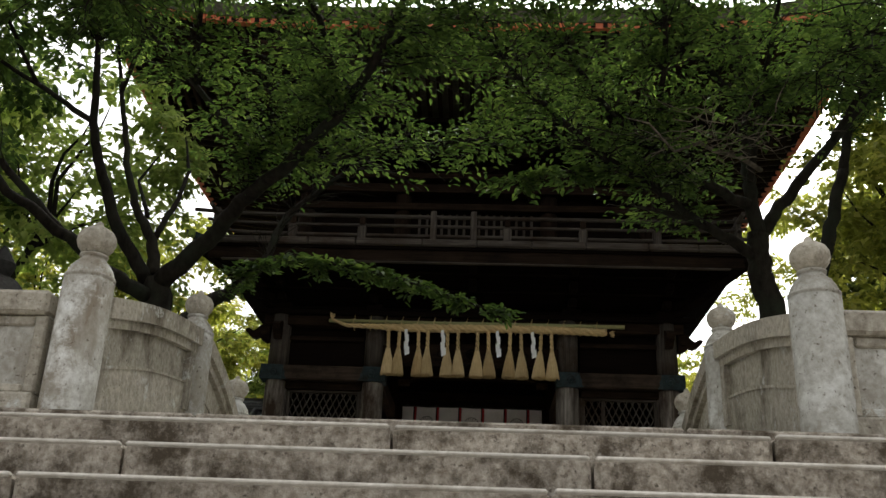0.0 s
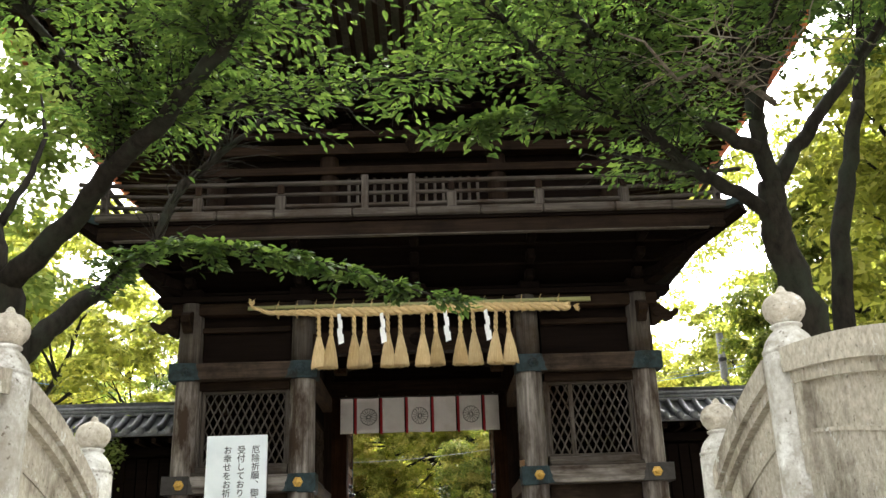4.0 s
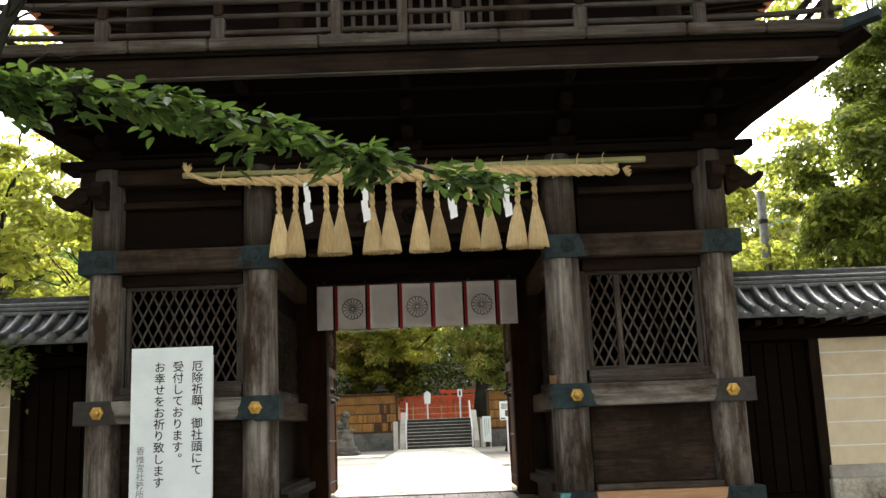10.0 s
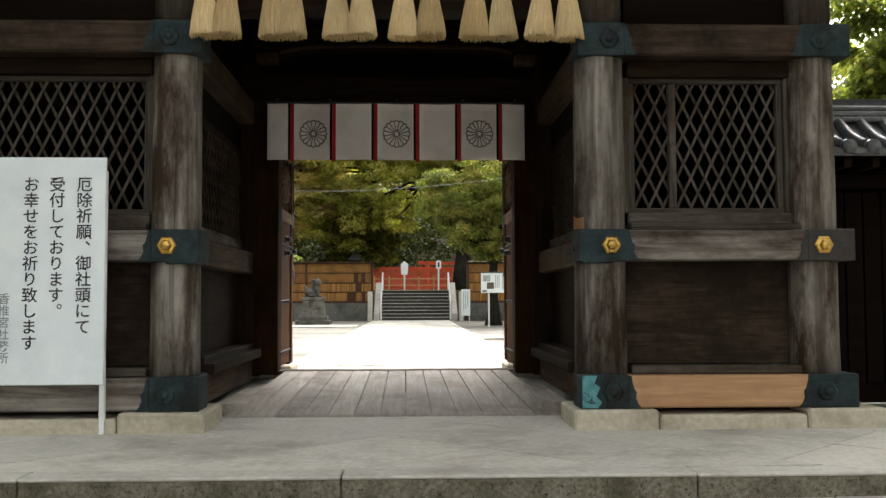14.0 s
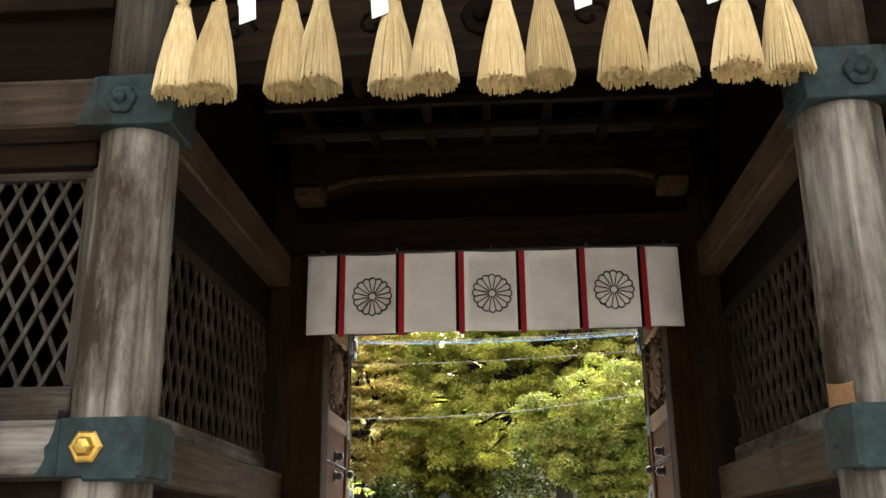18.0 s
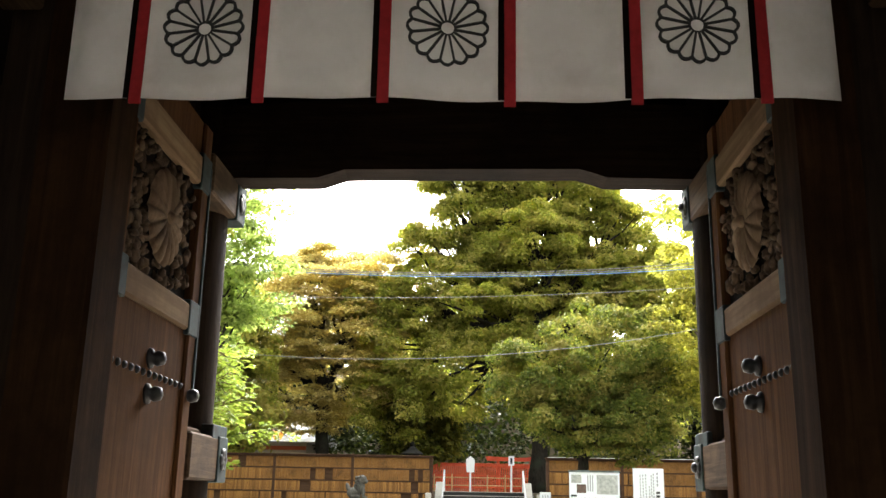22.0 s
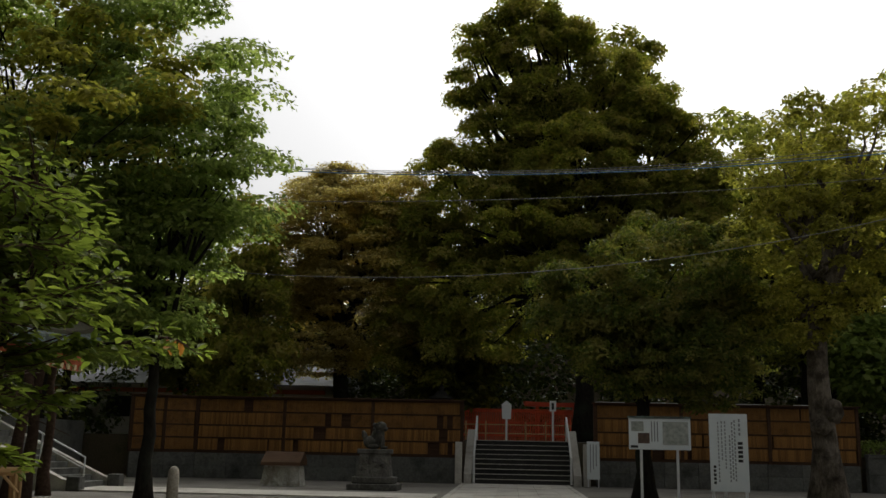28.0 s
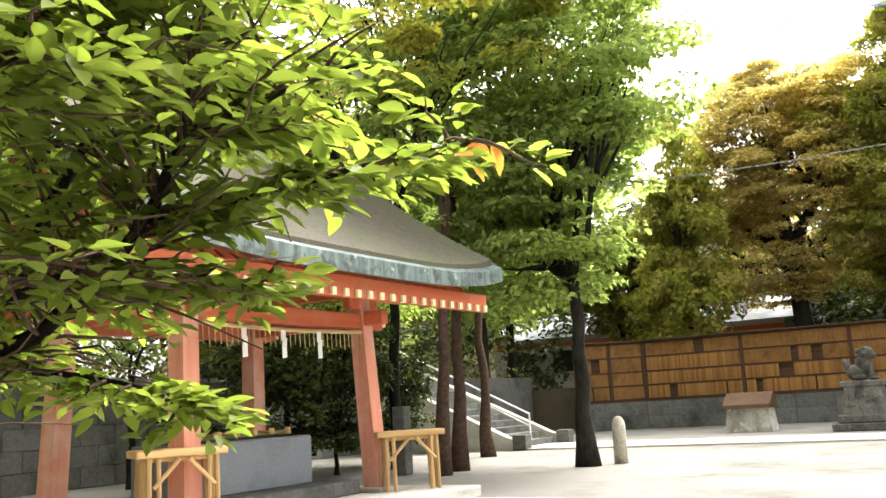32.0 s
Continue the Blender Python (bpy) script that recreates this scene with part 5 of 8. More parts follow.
def tassel_mesh(seed):
    """A broom of fine straws flaring from its binding."""
    tr = random.Random(seed)
    bm = bmesh.new()
    prof = [(0.034, -0.30), (0.050, -0.37), (0.078, -0.47), (0.106, -0.60), (0.126, -0.72)]
    for k in range(300):
        a = 2 * math.pi * k * 0.381966 + tr.uniform(-0.05, 0.05)
        sh = tr.uniform(0.55, 1.0) ** 0.4 if k < 220 else tr.uniform(0.3, 0.8)
        end, bow = tr.uniform(-0.008, 0.012), tr.uniform(-0.05, 0.05)
        tube([(r * sh * math.cos(a + bow * i * 0.3), r * sh * math.sin(a + bow * i * 0.3), z - (end if i == len(prof) - 1 else 0)) for i, (r, z) in enumerate(prof)], [0.0045, 0.005, 0.0055, 0.0052, 0.0035], 3, bm, caps=False)
    lathe([(0.03, -0.30), (0.046, -0.37), (0.070, -0.47), (0.096, -0.60), (0.108, -0.70)], 16, (0, 0, 0), bm)
    tube([(0.037 * math.cos(0.6 * k), 0.037 * math.sin(0.6 * k), -0.325 - 0.004 * (k % 4)) for k in range(24)], 0.005, 4, bm)
    return as_mesh("tassel", bm, STRAW)


def twist_mesh():
    bm = bmesh.new()
    for ph in range(2):
        tube([(0.017 * math.cos(0.55 * k + math.pi * ph), 0.017 * math.sin(0.55 * k + math.pi * ph), -0.31 * k / 22) for k in range(23)], 0.019, 6, bm)
    tube([(0.036 * math.cos(0.6 * k), 0.036 * math.sin(0.6 * k), -0.30 - 0.006 * (k % 4)) for k in range(24)], 0.006, 4, bm)
    return as_mesh("twisted_stem", bm, ROPE, True)


tassels, twist = [tassel_mesh(k) for k in range(3)], twist_mesh()
pairs = ((-1.49, -1.29), (-0.95, -0.78), (-0.43, -0.24), (0.11, 0.30), (0.69, 0.88), (1.24, 1.42))
for k, pr in enumerate(pairs):
    for j, x in enumerate(pr):
        lean = (j - 0.5) * 3 + (3 if k == 5 else 0) * (j - 0.7)
        m = pose(x * 1.012, RYY - 0.02, 3.99, 0, lean, 40 * (k + j))
        o = placed(tassels[(k * 2 + j) % 3], rope, m @ Matrix.Diagonal((1.0, 1.0, 1.15, 1)))
        placed(twist, o, m @ Matrix.Diagonal((1.0, 1.0, 1.15, 1)))


def streamer(x):
    bm = bmesh.new()
    z, dx = 3.99, 0.0
    for k in range(4):
        w, h = 0.026 + 0.005 * k, 0.14
        q = [(x + dx - w, z), (x + dx + w, z + 0.03), (x + dx + w + 0.01, z - h + 0.03), (x + dx - w + 0.01, z - h)]
        yy = RYY - 0.06 - 0.012 * (k % 2)
        prism(q, "y", yy, yy + 0.003, bm)
        z -= h * 0.82
        dx += 0.022 if k % 2 == 0 else -0.012
    part("paper_streamer", bm, PAPER, rope, "folded white paper")


for x in (-1.19, -0.53, 0.46, 1.09):
    streamer(x)

# sign board before the gate
sign = thing("notice_board", (-2.67, 15.70, 0), "tall white notice board on thin legs, lettered in black", "sign")
SY = 15.68
sign_face = part("board", box(-3.115, -2.225, SY, SY + 0.028, 0.385, 2.16, 0.006), SIGNWHITE, sign)
for x in (-3.095, -2.245):
    part("leg", box(x - 0.02, x + 0.02, SY + 0.028, SY + 0.062, 0.0, 2.06, 0.004), WHITEMETAL, sign)
    part("brace", tube([(x, SY + 0.04, 1.75), (x, SY + 0.10, 0.0)], 0.014, 6), WHITEMETAL, sign)
for txt, x, z, size, mat in (("厄除祈願、御社頭にて", -2.39, 1.90, 0.124, INK), ("受付しております。", -2.60, 1.90, 0.124, INK), ("お幸せをお祈り致します", -2.80, 1.90, 0.124, INK), ("香椎宮社務所", -2.995, 1.02, 0.092, FAINT)):
    lettering(txt, size, mat, sign_face, pose(x, SY - 0.003, z), pitch=0.995)


# tiled walls on both sides
def side_wall(sx):
    w = thing("wall_west" if sx < 0 else "wall_east", (sx * 12, 17.6, 0), "cream plastered wall with white lines under a tiled roof", "wall", kind="structure")

    def p(nm, bm, mat, lb="", sm=False):
        return part(nm, bm, mat, w, lb, sm)

    def sp(a, b):
        return sorted((sx * a, sx * b))
    p("dark_boarding", box(*sp(3.9, 5.11), 17.55, 17.65, 0.0, 2.5), SHADEBLACK, "dark boarded wicket")
    for k in range(6):
        p("board", box(*sp(3.95 + 0.185 * k, 4.12 + 0.185 * k), 17.50, 17.55, 0.2, 2.1, 0.004), SHADEBLACK)
    p("door_post", box(*sp(5.06, 5.20), 17.41, 17.72, 0.0, 2.4, 0.01), WOOD["z"])
    p("stone_footing", box(*sp(5.14, 24), 17.30, 17.90, -0.02, 0.36, 0.02), STONE)
    p("sill", box(*sp(5.16, 24), 17.36, 17.84, 0.36, 0.52, 0.01), PAVE)
    p("plaster", box(*sp(5.20, 24), 17.42, 17.78, 0.52, 2.12), PLASTER)
    for k in range(5):
        z = 0.55 + 0.295 * (k + 0.7)
        p("white_line", box(*sp(5.205, 24), 17.414, 17.42, z - 0.008, z + 0.008), PAPER)
    p("eave_beam", box(*sp(3.85, 24), 17.30, 17.90, 2.12, 2.26, 0.01), SHADEBLACK)
    for k in range(74):
        p("eave_rafter", box(*sp(3.95 + 0.27 * k, 4.02 + 0.27 * k), 16.88, 18.32, 2.27, 2.34), WOOD["y"])
    # roof: sloping bed, round cover tiles, ridge
    for f in (-1, 1):
        bm = bmesh.new()
        vs = [bm.verts.new((sx * xx, 17.6 + f * o, z)) for xx in (3.84, 24) for o, z in ((0.06, 2.82), (0.42, 2.56), (0.80, 2.42), (0.80, 2.36), (0.06, 2.5))]
        for k in range(4):
            bm.faces.new((vs[k], vs[k + 1], vs[5 + k + 1], vs[5 + k]))
        bmesh.ops.recalc_face_normals(bm, faces=bm.faces)
        p("roof_bed", bm, TILE)
    bm = tube([(0, -0.06, 2.86), (0, -0.22, 2.735), (0, -0.42, 2.60), (0, -0.62, 2.51), (0, -0.84, 2.452)], 0.052, 8)
    cover = as_mesh("cover_tile", bm, TILE, True)
    bm = tube([(0, -0.80, 2.45), (0, -0.87, 2.44)], 0.066, 12)
    disc = as_mesh("eave_tile", bm, TILE, True)
    bm = bmesh.new()
    prism([(-0.10, 2.40), (-0.05, 2.375), (0.05, 2.375), (0.10, 2.40), (0.10, 2.425), (-0.10, 2.425)], "y", -0.84, -0.76, bm)
    pan = as_mesh("pan_tile", bm, TILE)
    for k in range(88):
        xx = sx * (3.98 + 0.228 * k)
        placed(cover, w, Matrix.Translation((xx, 17.6, 0)))
        placed(disc, w, Matrix.Translation((xx, 17.6, 0)))
        placed(pan, w, Matrix.Translation((xx + 0.114, 17.6, 0)))
    for k in range(30):
        xx = sx * (3.98 + 0.67 * k)
        placed(cover, w, Matrix.Translation((xx, 17.6, 0)) @ Matrix.Rotation(math.pi, 4, "Z"))
    for k, (hw, z) in enumerate(((0.17, 2.80), (0.15, 2.86), (0.13, 2.92))):
        p("ridge_course", box(*sp(3.82, 24), 17.6 - hw, 17.6 + hw, z, z + 0.052, 0.012), TILE)
    bm = tube([(sx * 3.8, 17.6, 2.98), (sx * 24, 17.6, 2.98)], 0.085, 10)
    p("ridge_cap", bm, TILE, "", True)


side_wall(-1)
side_wall(1)

# ---- inner court ----
walkway = tagged(new("stone_walkway"), "pale stone walkway leading across the court", "path", kind="structure")
PX = 0.12
y = 23.2
row = 0
while y < 55.3:
    x, row = -1.75, row + 1
    ws = [0.62, 0.58, 0.6, 0.56, 0.6, 0.54]
    for w in ws:
        part("flagstone", box(PX + x + 0.0025, PX + x + w - 0.0025, y + 0.0025, y + 0.897, -0.06, 0.012 + rng.uniform(-0.003, 0.003), 0.006), PAVE, walkway)
        x += w
    y += 0.9
for sx in (-1, 1):
    y = 23.2
    while y < 55.2:
        part("edging_stone", box(PX + sx * 1.83 - 0.07, PX + sx * 1.83 + 0.07, y + 0.004, y + 1.596, -0.06, 0.02, 0.01), PAVE, walkway)
        y += 1.6
cross = tagged(new("cross_path"), "pale concrete path along the fence", "path", kind="structure")
for k in range(9):
    part("path_slab", box(-14.6 + 1.4 * k + 0.004, -13.2 + 1.4 * k - 0.004, 44.6, 46.9, -0.05, 0.02, 0.006), PAVE, cross)
apron = tagged(new("washing_apron"), "pale concrete apron before the washing pavilion", "path", kind="structure")

# terrace and retaining walls
setting("terrace", box(-60, -1.72, 56.0, 110, -0.1, 1.50), EARTH, "raised wooded ground behind the fence")
setting("terrace_east", box(2.46, 60, 56.0, 110, -0.1, 1.50), EARTH, "raised wooded ground behind the fence")
setting("terrace_middle", box(-1.72, 2.46, 58.62, 110, -0.1, 1.19), EARTH, "raised ground behind the stair")
setting("west_terrace", box(-60, -16.3, 24.5, 56.2, -0.1, 1.9), EARTH, "raised ground behind the retaining wall")
rw = tagged(new("retaining_wall"), "grey concrete block retaining wall", "wall", kind="structure")
for j in range(5):
    y = 26.5 - 0.4 * (j % 2)
    while y < 44.2:
        part("block", box(-16.3, -16.0 + rng.uniform(-0.008, 0.008), y + 0.004, y + 0.79, 0.38 * j - 0.02 + 0.004, 0.38 * j + 0.356, 0.008), CONC, rw)
        y += 0.8
part("coping", box(-16.36, -15.92, 26.0, 44.3, 1.88, 1.99, 0.015), CONC, rw)
part("core", box(-16.6, -16.25, 24.4, 56.0, -0.02, 1.88), CONC, rw)
part("wall_face", box(-16.2, -16.05, 47.4, 55.6, -0.02, 1.95), CONC, rw)


def side_stair(y0, y1, x0, steps, rise, run, label):
    """A concrete stair that climbs to the west, with stringers and steel rails."""
    t = thing("side_stair", (x0, (y0 + y1) / 2, 0), label, "stair", "side stairs", "structure")
    for k in range(steps):
        part("step", box(x0 - run * (steps + 0.5), x0 - run * k, y0 + 0.15, y1 - 0.15, rise * k - 0.01, rise * (k + 1), 0.01), CONC, t)
    for yy in (y0, y1):
        ln = run * steps
        pts = [(x0 + 0.25, -0.02), (x0 + 0.25, 0.22), (x0 - 0.05, 0.28), (x0 - ln, rise * steps + 0.24), (x0 - ln, -0.02)]
        part("stringer", prism(pts, "y", yy - 0.12, yy + 0.12), PAVE, t)
        part("newel", box(x0 + 0.1, x0 + 0.45, yy - 0.17, yy + 0.17, -0.02, 0.34, 0.02), CONC, t)
    ym = (y0 + y1) / 2
    for yy in (ym,):
        part("handrail", tube([(x0 - 0.1, yy, 0.8), (x0 - run * steps, yy, 0.85 + rise * steps)], 0.025, 8), WHITEMETAL, t)
        part("handrail", tube([(x0 - 0.1, yy, 0.5), (x0 - run * steps, yy, 0.55 + rise * steps)], 0.018, 8), WHITEMETAL, t)
        for k in range(4):
            xx = x0 - 0.1 - (run * steps - 0.2) * k / 3
            part("rail_post", tube([(xx, yy, rise * steps * k / 3), (xx, yy, 0.82 + rise * steps * k / 3)], 0.022, 8), WHITEMETAL, t)
    return t


side_stair(44.7, 47.2, -11.4, 11, 0.165, 0.36, "grey concrete stair with pale sloping sides and a steel handrail")
side_stair(29.2, 31.6, -14.0, 10, 0.18, 0.30, "pale concrete stair beside the washing pavilion")

# bamboo-slat fence on its concrete base
FYY = 55.6
fence = thing("bamboo_fence", (-6.5, FYY, 0), "golden bamboo-slat fence in dark frames on a grey concrete base", "fence", kind="structure")
fence_r = thing("bamboo_fence", (7.5, FYY, 0), "golden bamboo-slat fence in dark frames on a grey concrete base", "fence", kind="structure")


def fence_run(t, x0, x1, y0, y1, posts):
    """A stretch of fence from one end to the other."""
    ln = math.hypot(x1 - x0, y1 - y0)
    m = Matrix.Translation((x0, y0, 0)) @ Matrix.Rotation(math.atan2(y1 - y0, x1 - x0), 4, "Z")
    fr = random.Random(int(abs(x0) * 10))

    def p(nm, bm, mat):
        me = as_mesh(nm, bm, mat)
        placed(me, t, m)
    k = 0
    while k * 1.2 < ln:
        p("base_block", box(k * 1.2 + 0.004, min(ln, k * 1.2 + 1.2) - 0.004, -0.12, 0.16, -0.02, 0.44, 0.008), CONC)
        p("base_block", box(k * 1.2 + 0.004, min(ln, k * 1.2 + 1.2) - 0.004, -0.115, 0.16, 0.444, 0.88, 0.008), CONC)
        k += 1
    p("bottom_beam", box(0, ln, -0.09, 0.09, 0.88, 0.97, 0.008), FENCEWOOD)
    p("cap_board", box(-0.1, ln + 0.1, -0.22, 0.22, 2.90, 2.95, 0.008), FENCEWOOD)
    p("back_board", box(0, ln, 0.03, 0.06, 0.95, 2.9), FENCEWOOD)
    for k in range(posts + 1):
        u = ln * k / posts
        p("post", box(u - 0.06, u + 0.06, -0.10, 0.1, 0.88, 2.9, 0.008), FENCEWOOD)
    rows_ = ((0.99, 1.40), (1.46, 1.86), (1.92, 2.36), (2.42, 2.84))
    for j, (za, zb) in enumerate(rows_):
        p("batten", box(0, ln, -0.075, 0.03, zb + 0.004, zb + 0.056, 0.005), FENCEWOOD)
        u = 0.08
        while u < ln - 0.1:
            w = fr.choice((0.05, 0.06, 0.07, 0.07, 0.085))
            if fr.random() < 0.022:
                u += fr.uniform(0.15, 0.5) if fr.random() < 0.5 else 0.06
                continue
            slats.append((t, m @ Matrix.Translation((u, -0.045 + fr.uniform(-0.006, 0.006), za)) @ Matrix.Diagonal((w - 0.008, 1, zb - za, 1))))
            u += w


slats = []
fence_run(fence, -11.7, -1.82, FYY, FYY, 3)
fence_run(fence, -13.8, -11.75, FYY - 1.1, FYY, 2)
fence_run(fence_r, 3.0, 12.2, FYY, FYY, 3)
# Broken white lengths: light reflected off the fence cap, put in as colour.
for xa, xb in ((3.0, 4.05), (4.75, 5.95), (6.2, 9.0), (10.0, 10.7)):
    part("cap_flashing", box(xa, xb, FYY - 0.235, FYY - 0.10, 2.951, 2.966, 0.003), WHITEMETAL, fence_r, "metal flashing, its reflected light set as white")
# drain kerb slanting across the east of the court
kerb_e = tagged(new("drain_kerb"), "pale drain kerb across the gravel", "kerb", kind="structure")
for k in range(10):
    m = Matrix.Translation((2.05, 33.0, 0)) @ Matrix.Rotation(math.atan2(2.9, 5.2), 4, "Z") @ Matrix.Translation((1.0 * k, 0, 0))
    placed(as_mesh("kerb_stone", box(0.004, 0.996, -0.06, 0.06, -0.06, 0.03, 0.01), PAVE), kerb_e, m)
east = tagged(new("east_wall"), "low grey concrete wall with a clipped hedge behind it", "wall", kind="structure")
for j in range(2):
    for k in range(14):
        part("block", box(12.4 + 1.0 * k + 0.004, 13.4 + 1.0 * k - 0.004, 55.3, 55.6, 0.6 * j - 0.02 + 0.004, 0.6 * j + 0.578, 0.01), CONC, east)
part("coping", box(12.4, 26.5, 55.24, 55.66, 1.18, 1.30, 0.015), CONC, east)
slat_mesh = as_mesh("slat", box(0, 1, -0.012, 0.012, 0, 1), SLAT)
by_row = {}
for t, m in slats:
    by_row.setdefault(t, []).append(m)
for t, ms in by_row.items():
    near = ms[:300]
    for m in near:
        placed(slat_mesh, t, m)
    bm = bmesh.new()
    for m in ms[300:]:
        vs = [bm.verts.new(m @ v.co) for v in slat_mesh.vertices]
        for f in slat_mesh.polygons:
            bm.faces.new([vs[i] for i in f.vertices])
    o = part("slats", bm, SLAT, t)
    tagged(o, kind="stuff")

# stair up to the red precinct
stair2 = thing("upper_stair", (0.4, 55.5, 0), "dark stone stair with white handrails and pale concrete sides", "stair", kind="structure")
SX0, SX1 = -1.42, 2.16
for k in range(9):
    part("step", box(SX0, SX1, 55.2 + 0.32 * k, 58.6, 0.172 * k - 0.01, 0.172 * (k + 1), 0.012), DARKSTONE, stair2)
    part("nosing", box(SX0, SX1, 55.195 + 0.32 * k, 55.25 + 0.32 * k, 0.172 * (k + 1) - 0.02, 0.172 * (k + 1) + 0.006, 0.004), PAVE, stair2)
for x, sx in ((SX0 - 0.16, -1), (SX1 + 0.16, 1)):
    part("side_wall", prism([(55.0, -0.02), (55.0, 0.35), (57.9, 1.95), (58.6, 1.95), (58.6, -0.02)], "x", x - 0.13, x + 0.13), PAVE, stair2)
    part("handrail", tube([(x - sx * 0.22, 55.15, 0.02), (x - sx * 0.22, 55.15, 0.95), (x - sx * 0.22, 58.0, 2.45), (x - sx * 0.22, 58.0, 1.55)], 0.04, 8), WHITEMETAL, stair2)
    part("gate_pillar", box(*sorted((x + sx * 0.2, x + sx * 0.44)), 54.9, 55.2, -0.02, 1.45, 0.02), PAVE, stair2)
setting("upper_court", box(-4, 6, 58.5, 75, 1.2, 1.548), GRAVEL, "gravel of the upper court")
side_sign = thing("side_sign", (2.85, 54.7, 0), "narrow pale sign board beside the stair", "sign")
part("board", box(2.62, 3.06, 54.68, 54.72, 0.25, 1.55, 0.005), SIGNWHITE, side_sign)
for x in (2.66, 3.02):
    part("leg", box(x - 0.02, x + 0.02, 54.72, 54.75, -0.02, 1.5), WHITEMETAL, side_sign)
for k, x in enumerate((2.74, 2.84, 2.94)):
    part("writing_bar", box(x - 0.015, x + 0.015, 54.676, 54.68, 0.5 + 0.1 * k, 1.45), FAINT, side_sign)

# red fence and shrine gate above the stair
redf = thing("red_fence", (0.7, 62, 1.55), "bright vermilion slatted precinct fence", "fence")
for k in range(66):
    x = -2.2 + 0.1 * k
    if 0.55 < x < 0.6:
        continue
    part("slat", box(x - 0.034, x + 0.034, 61.97, 62.03, 1.55, 2.82, 0.006), RED, redf)
for z in (1.75, 2.3, 2.78):
    part("rail", box(-2.3, 4.4, 61.93, 61.99, z, z + 0.08, 0.006), RED, redf)
part("cap", box(-2.4, 4.5, 61.88, 62.12, 2.86, 2.92, 0.01), RED, redf)
low = thing("low_rope_fence", (0.7, 60.2, 1.55), "low fence of pale posts and rails", "fence")
for k in range(8):
    x = -1.9 + 0.82 * k
    part("post", tube([(x, 60.2, 1.55), (x, 60.2, 2.35)], 0.03, 8), POLE, low)
for z in (1.85, 2.2):
    part("rail", tube([(-2.0, 60.2, z), (4.0, 60.2, z)], 0.02, 6), POLE, low)
torii = thing("red_torii", (1.9, 62.4, 1.55), "small vermilion shrine gateway", "gateway")
for x in (1.1, 2.7):
    part("post", lathe([(0.09, 1.55), (0.08, 3.06)], 14, (x, 62.4, 0)), RED, torii)
part("tie", box(0.85, 2.95, 62.34, 62.46, 2.72, 2.84, 0.01), RED, torii)
part("lintel", prism([(0.55, 3.06), (3.25, 3.06), (3.32, 3.28), (1.9, 3.22), (0.48, 3.28)], "y", 62.28, 62.52), RED, torii)
for x, z0, z1, w, h, nm in ((-0.22, 1.55, 2.5, 0.34, 0.62, "roofed"), (1.62, 1.55, 2.72, 0.26, 0.42, "plain")):
    t = thing("post_sign", (x, 58.9, 1.55), "small white sign on a white post" + (" with a pointed head" if nm == "roofed" else ""), "sign", "white post signs")
    part("post", box(x - 0.04, x + 0.04, 58.88, 58.96, z0, z1, 0.006), WHITEMETAL, t)
    if nm == "roofed":
        part("board", prism([(x - w / 2, z1 - 0.1), (x + w / 2, z1 - 0.1), (x + w / 2 + 0.03, z1 + h - 0.16), (x, z1 + h), (x - w / 2 - 0.03, z1 + h - 0.16)], "y", 58.84, 58.88), WHITEMETAL, t)
    else:
        part("board", box(x - w / 2, x + w / 2, 58.84, 58.88, z1, z1 + h, 0.005), WHITEMETAL, t)
        part("writing_bar", box(x - 0.05, x + 0.05, 58.836, 58.84, z1 + 0.08, z1 + h - 0.08), INK, t)


# guardian lion on its pedestal: one plain mesh for the figure
lx, ly = -4.1, 49.4
ped = thing("pedestal", (lx, ly, 0), "tall grey granite pedestal with a carved front", "pedestal")
part("foot", box(lx - 0.75, lx + 0.75, ly - 0.6, ly + 0.6, -0.02, 0.16, 0.02), PEDSTONE, ped)
part("base", box(lx - 0.62, lx + 0.62, ly - 0.5, ly + 0.5, 0.16, 0.36, 0.03), PEDSTONE, ped)
bm = bmesh.new()
vs = [bm.verts.new(p) for p in ((-0.5, -0.4, 0.36), (0.5, -0.4, 0.36), (0.5, 0.4, 0.36), (-0.5, 0.4, 0.36), (-0.42, -0.33, 1.02), (0.42, -0.33, 1.02), (0.42, 0.33, 1.02), (-0.42, 0.33, 1.02))]
for f in ((3, 2, 1, 0), (4, 5, 6, 7), (0, 1, 5, 4), (1, 2, 6, 5), (2, 3, 7, 6), (3, 0, 4, 7)):
    bm.faces.new([vs[i] for i in f])
bmesh.ops.translate(bm, verts=bm.verts, vec=(lx, ly, 0))
part("die", bm, PEDSTONE, ped)
part("top_slab", box(lx - 0.50, lx + 0.50, ly - 0.38, ly + 0.38, 1.02, 1.16, 0.02), PEDSTONE, ped)
cr = random.Random(8)
for k in range(14):
    bm = bmesh.new()
    bmesh.ops.create_uvsphere(bm, u_segments=7, v_segments=5, radius=1, matrix=Matrix.Translation((lx + cr.uniform(-0.33, 0.33), ly - 0.385 + 0.0, cr.uniform(0.48, 0.92))) @ Matrix.Diagonal((cr.uniform(0.03, 0.1), 0.03, cr.uniform(0.03, 0.09), 1)))
    part("carving", bm, PEDSTONE, ped)
bm = bmesh.new()


def blob(x, y, z, a, b, c, rx=0):
    bmesh.ops.create_uvsphere(bm, u_segments=14, v_segments=10, radius=1, matrix=Matrix.Translation((lx + x, ly + y, 1.16 + z)) @ Matrix.Rotation(radians(rx), 4, "Y") @ Matrix.Diagonal((a, b, c, 1)))


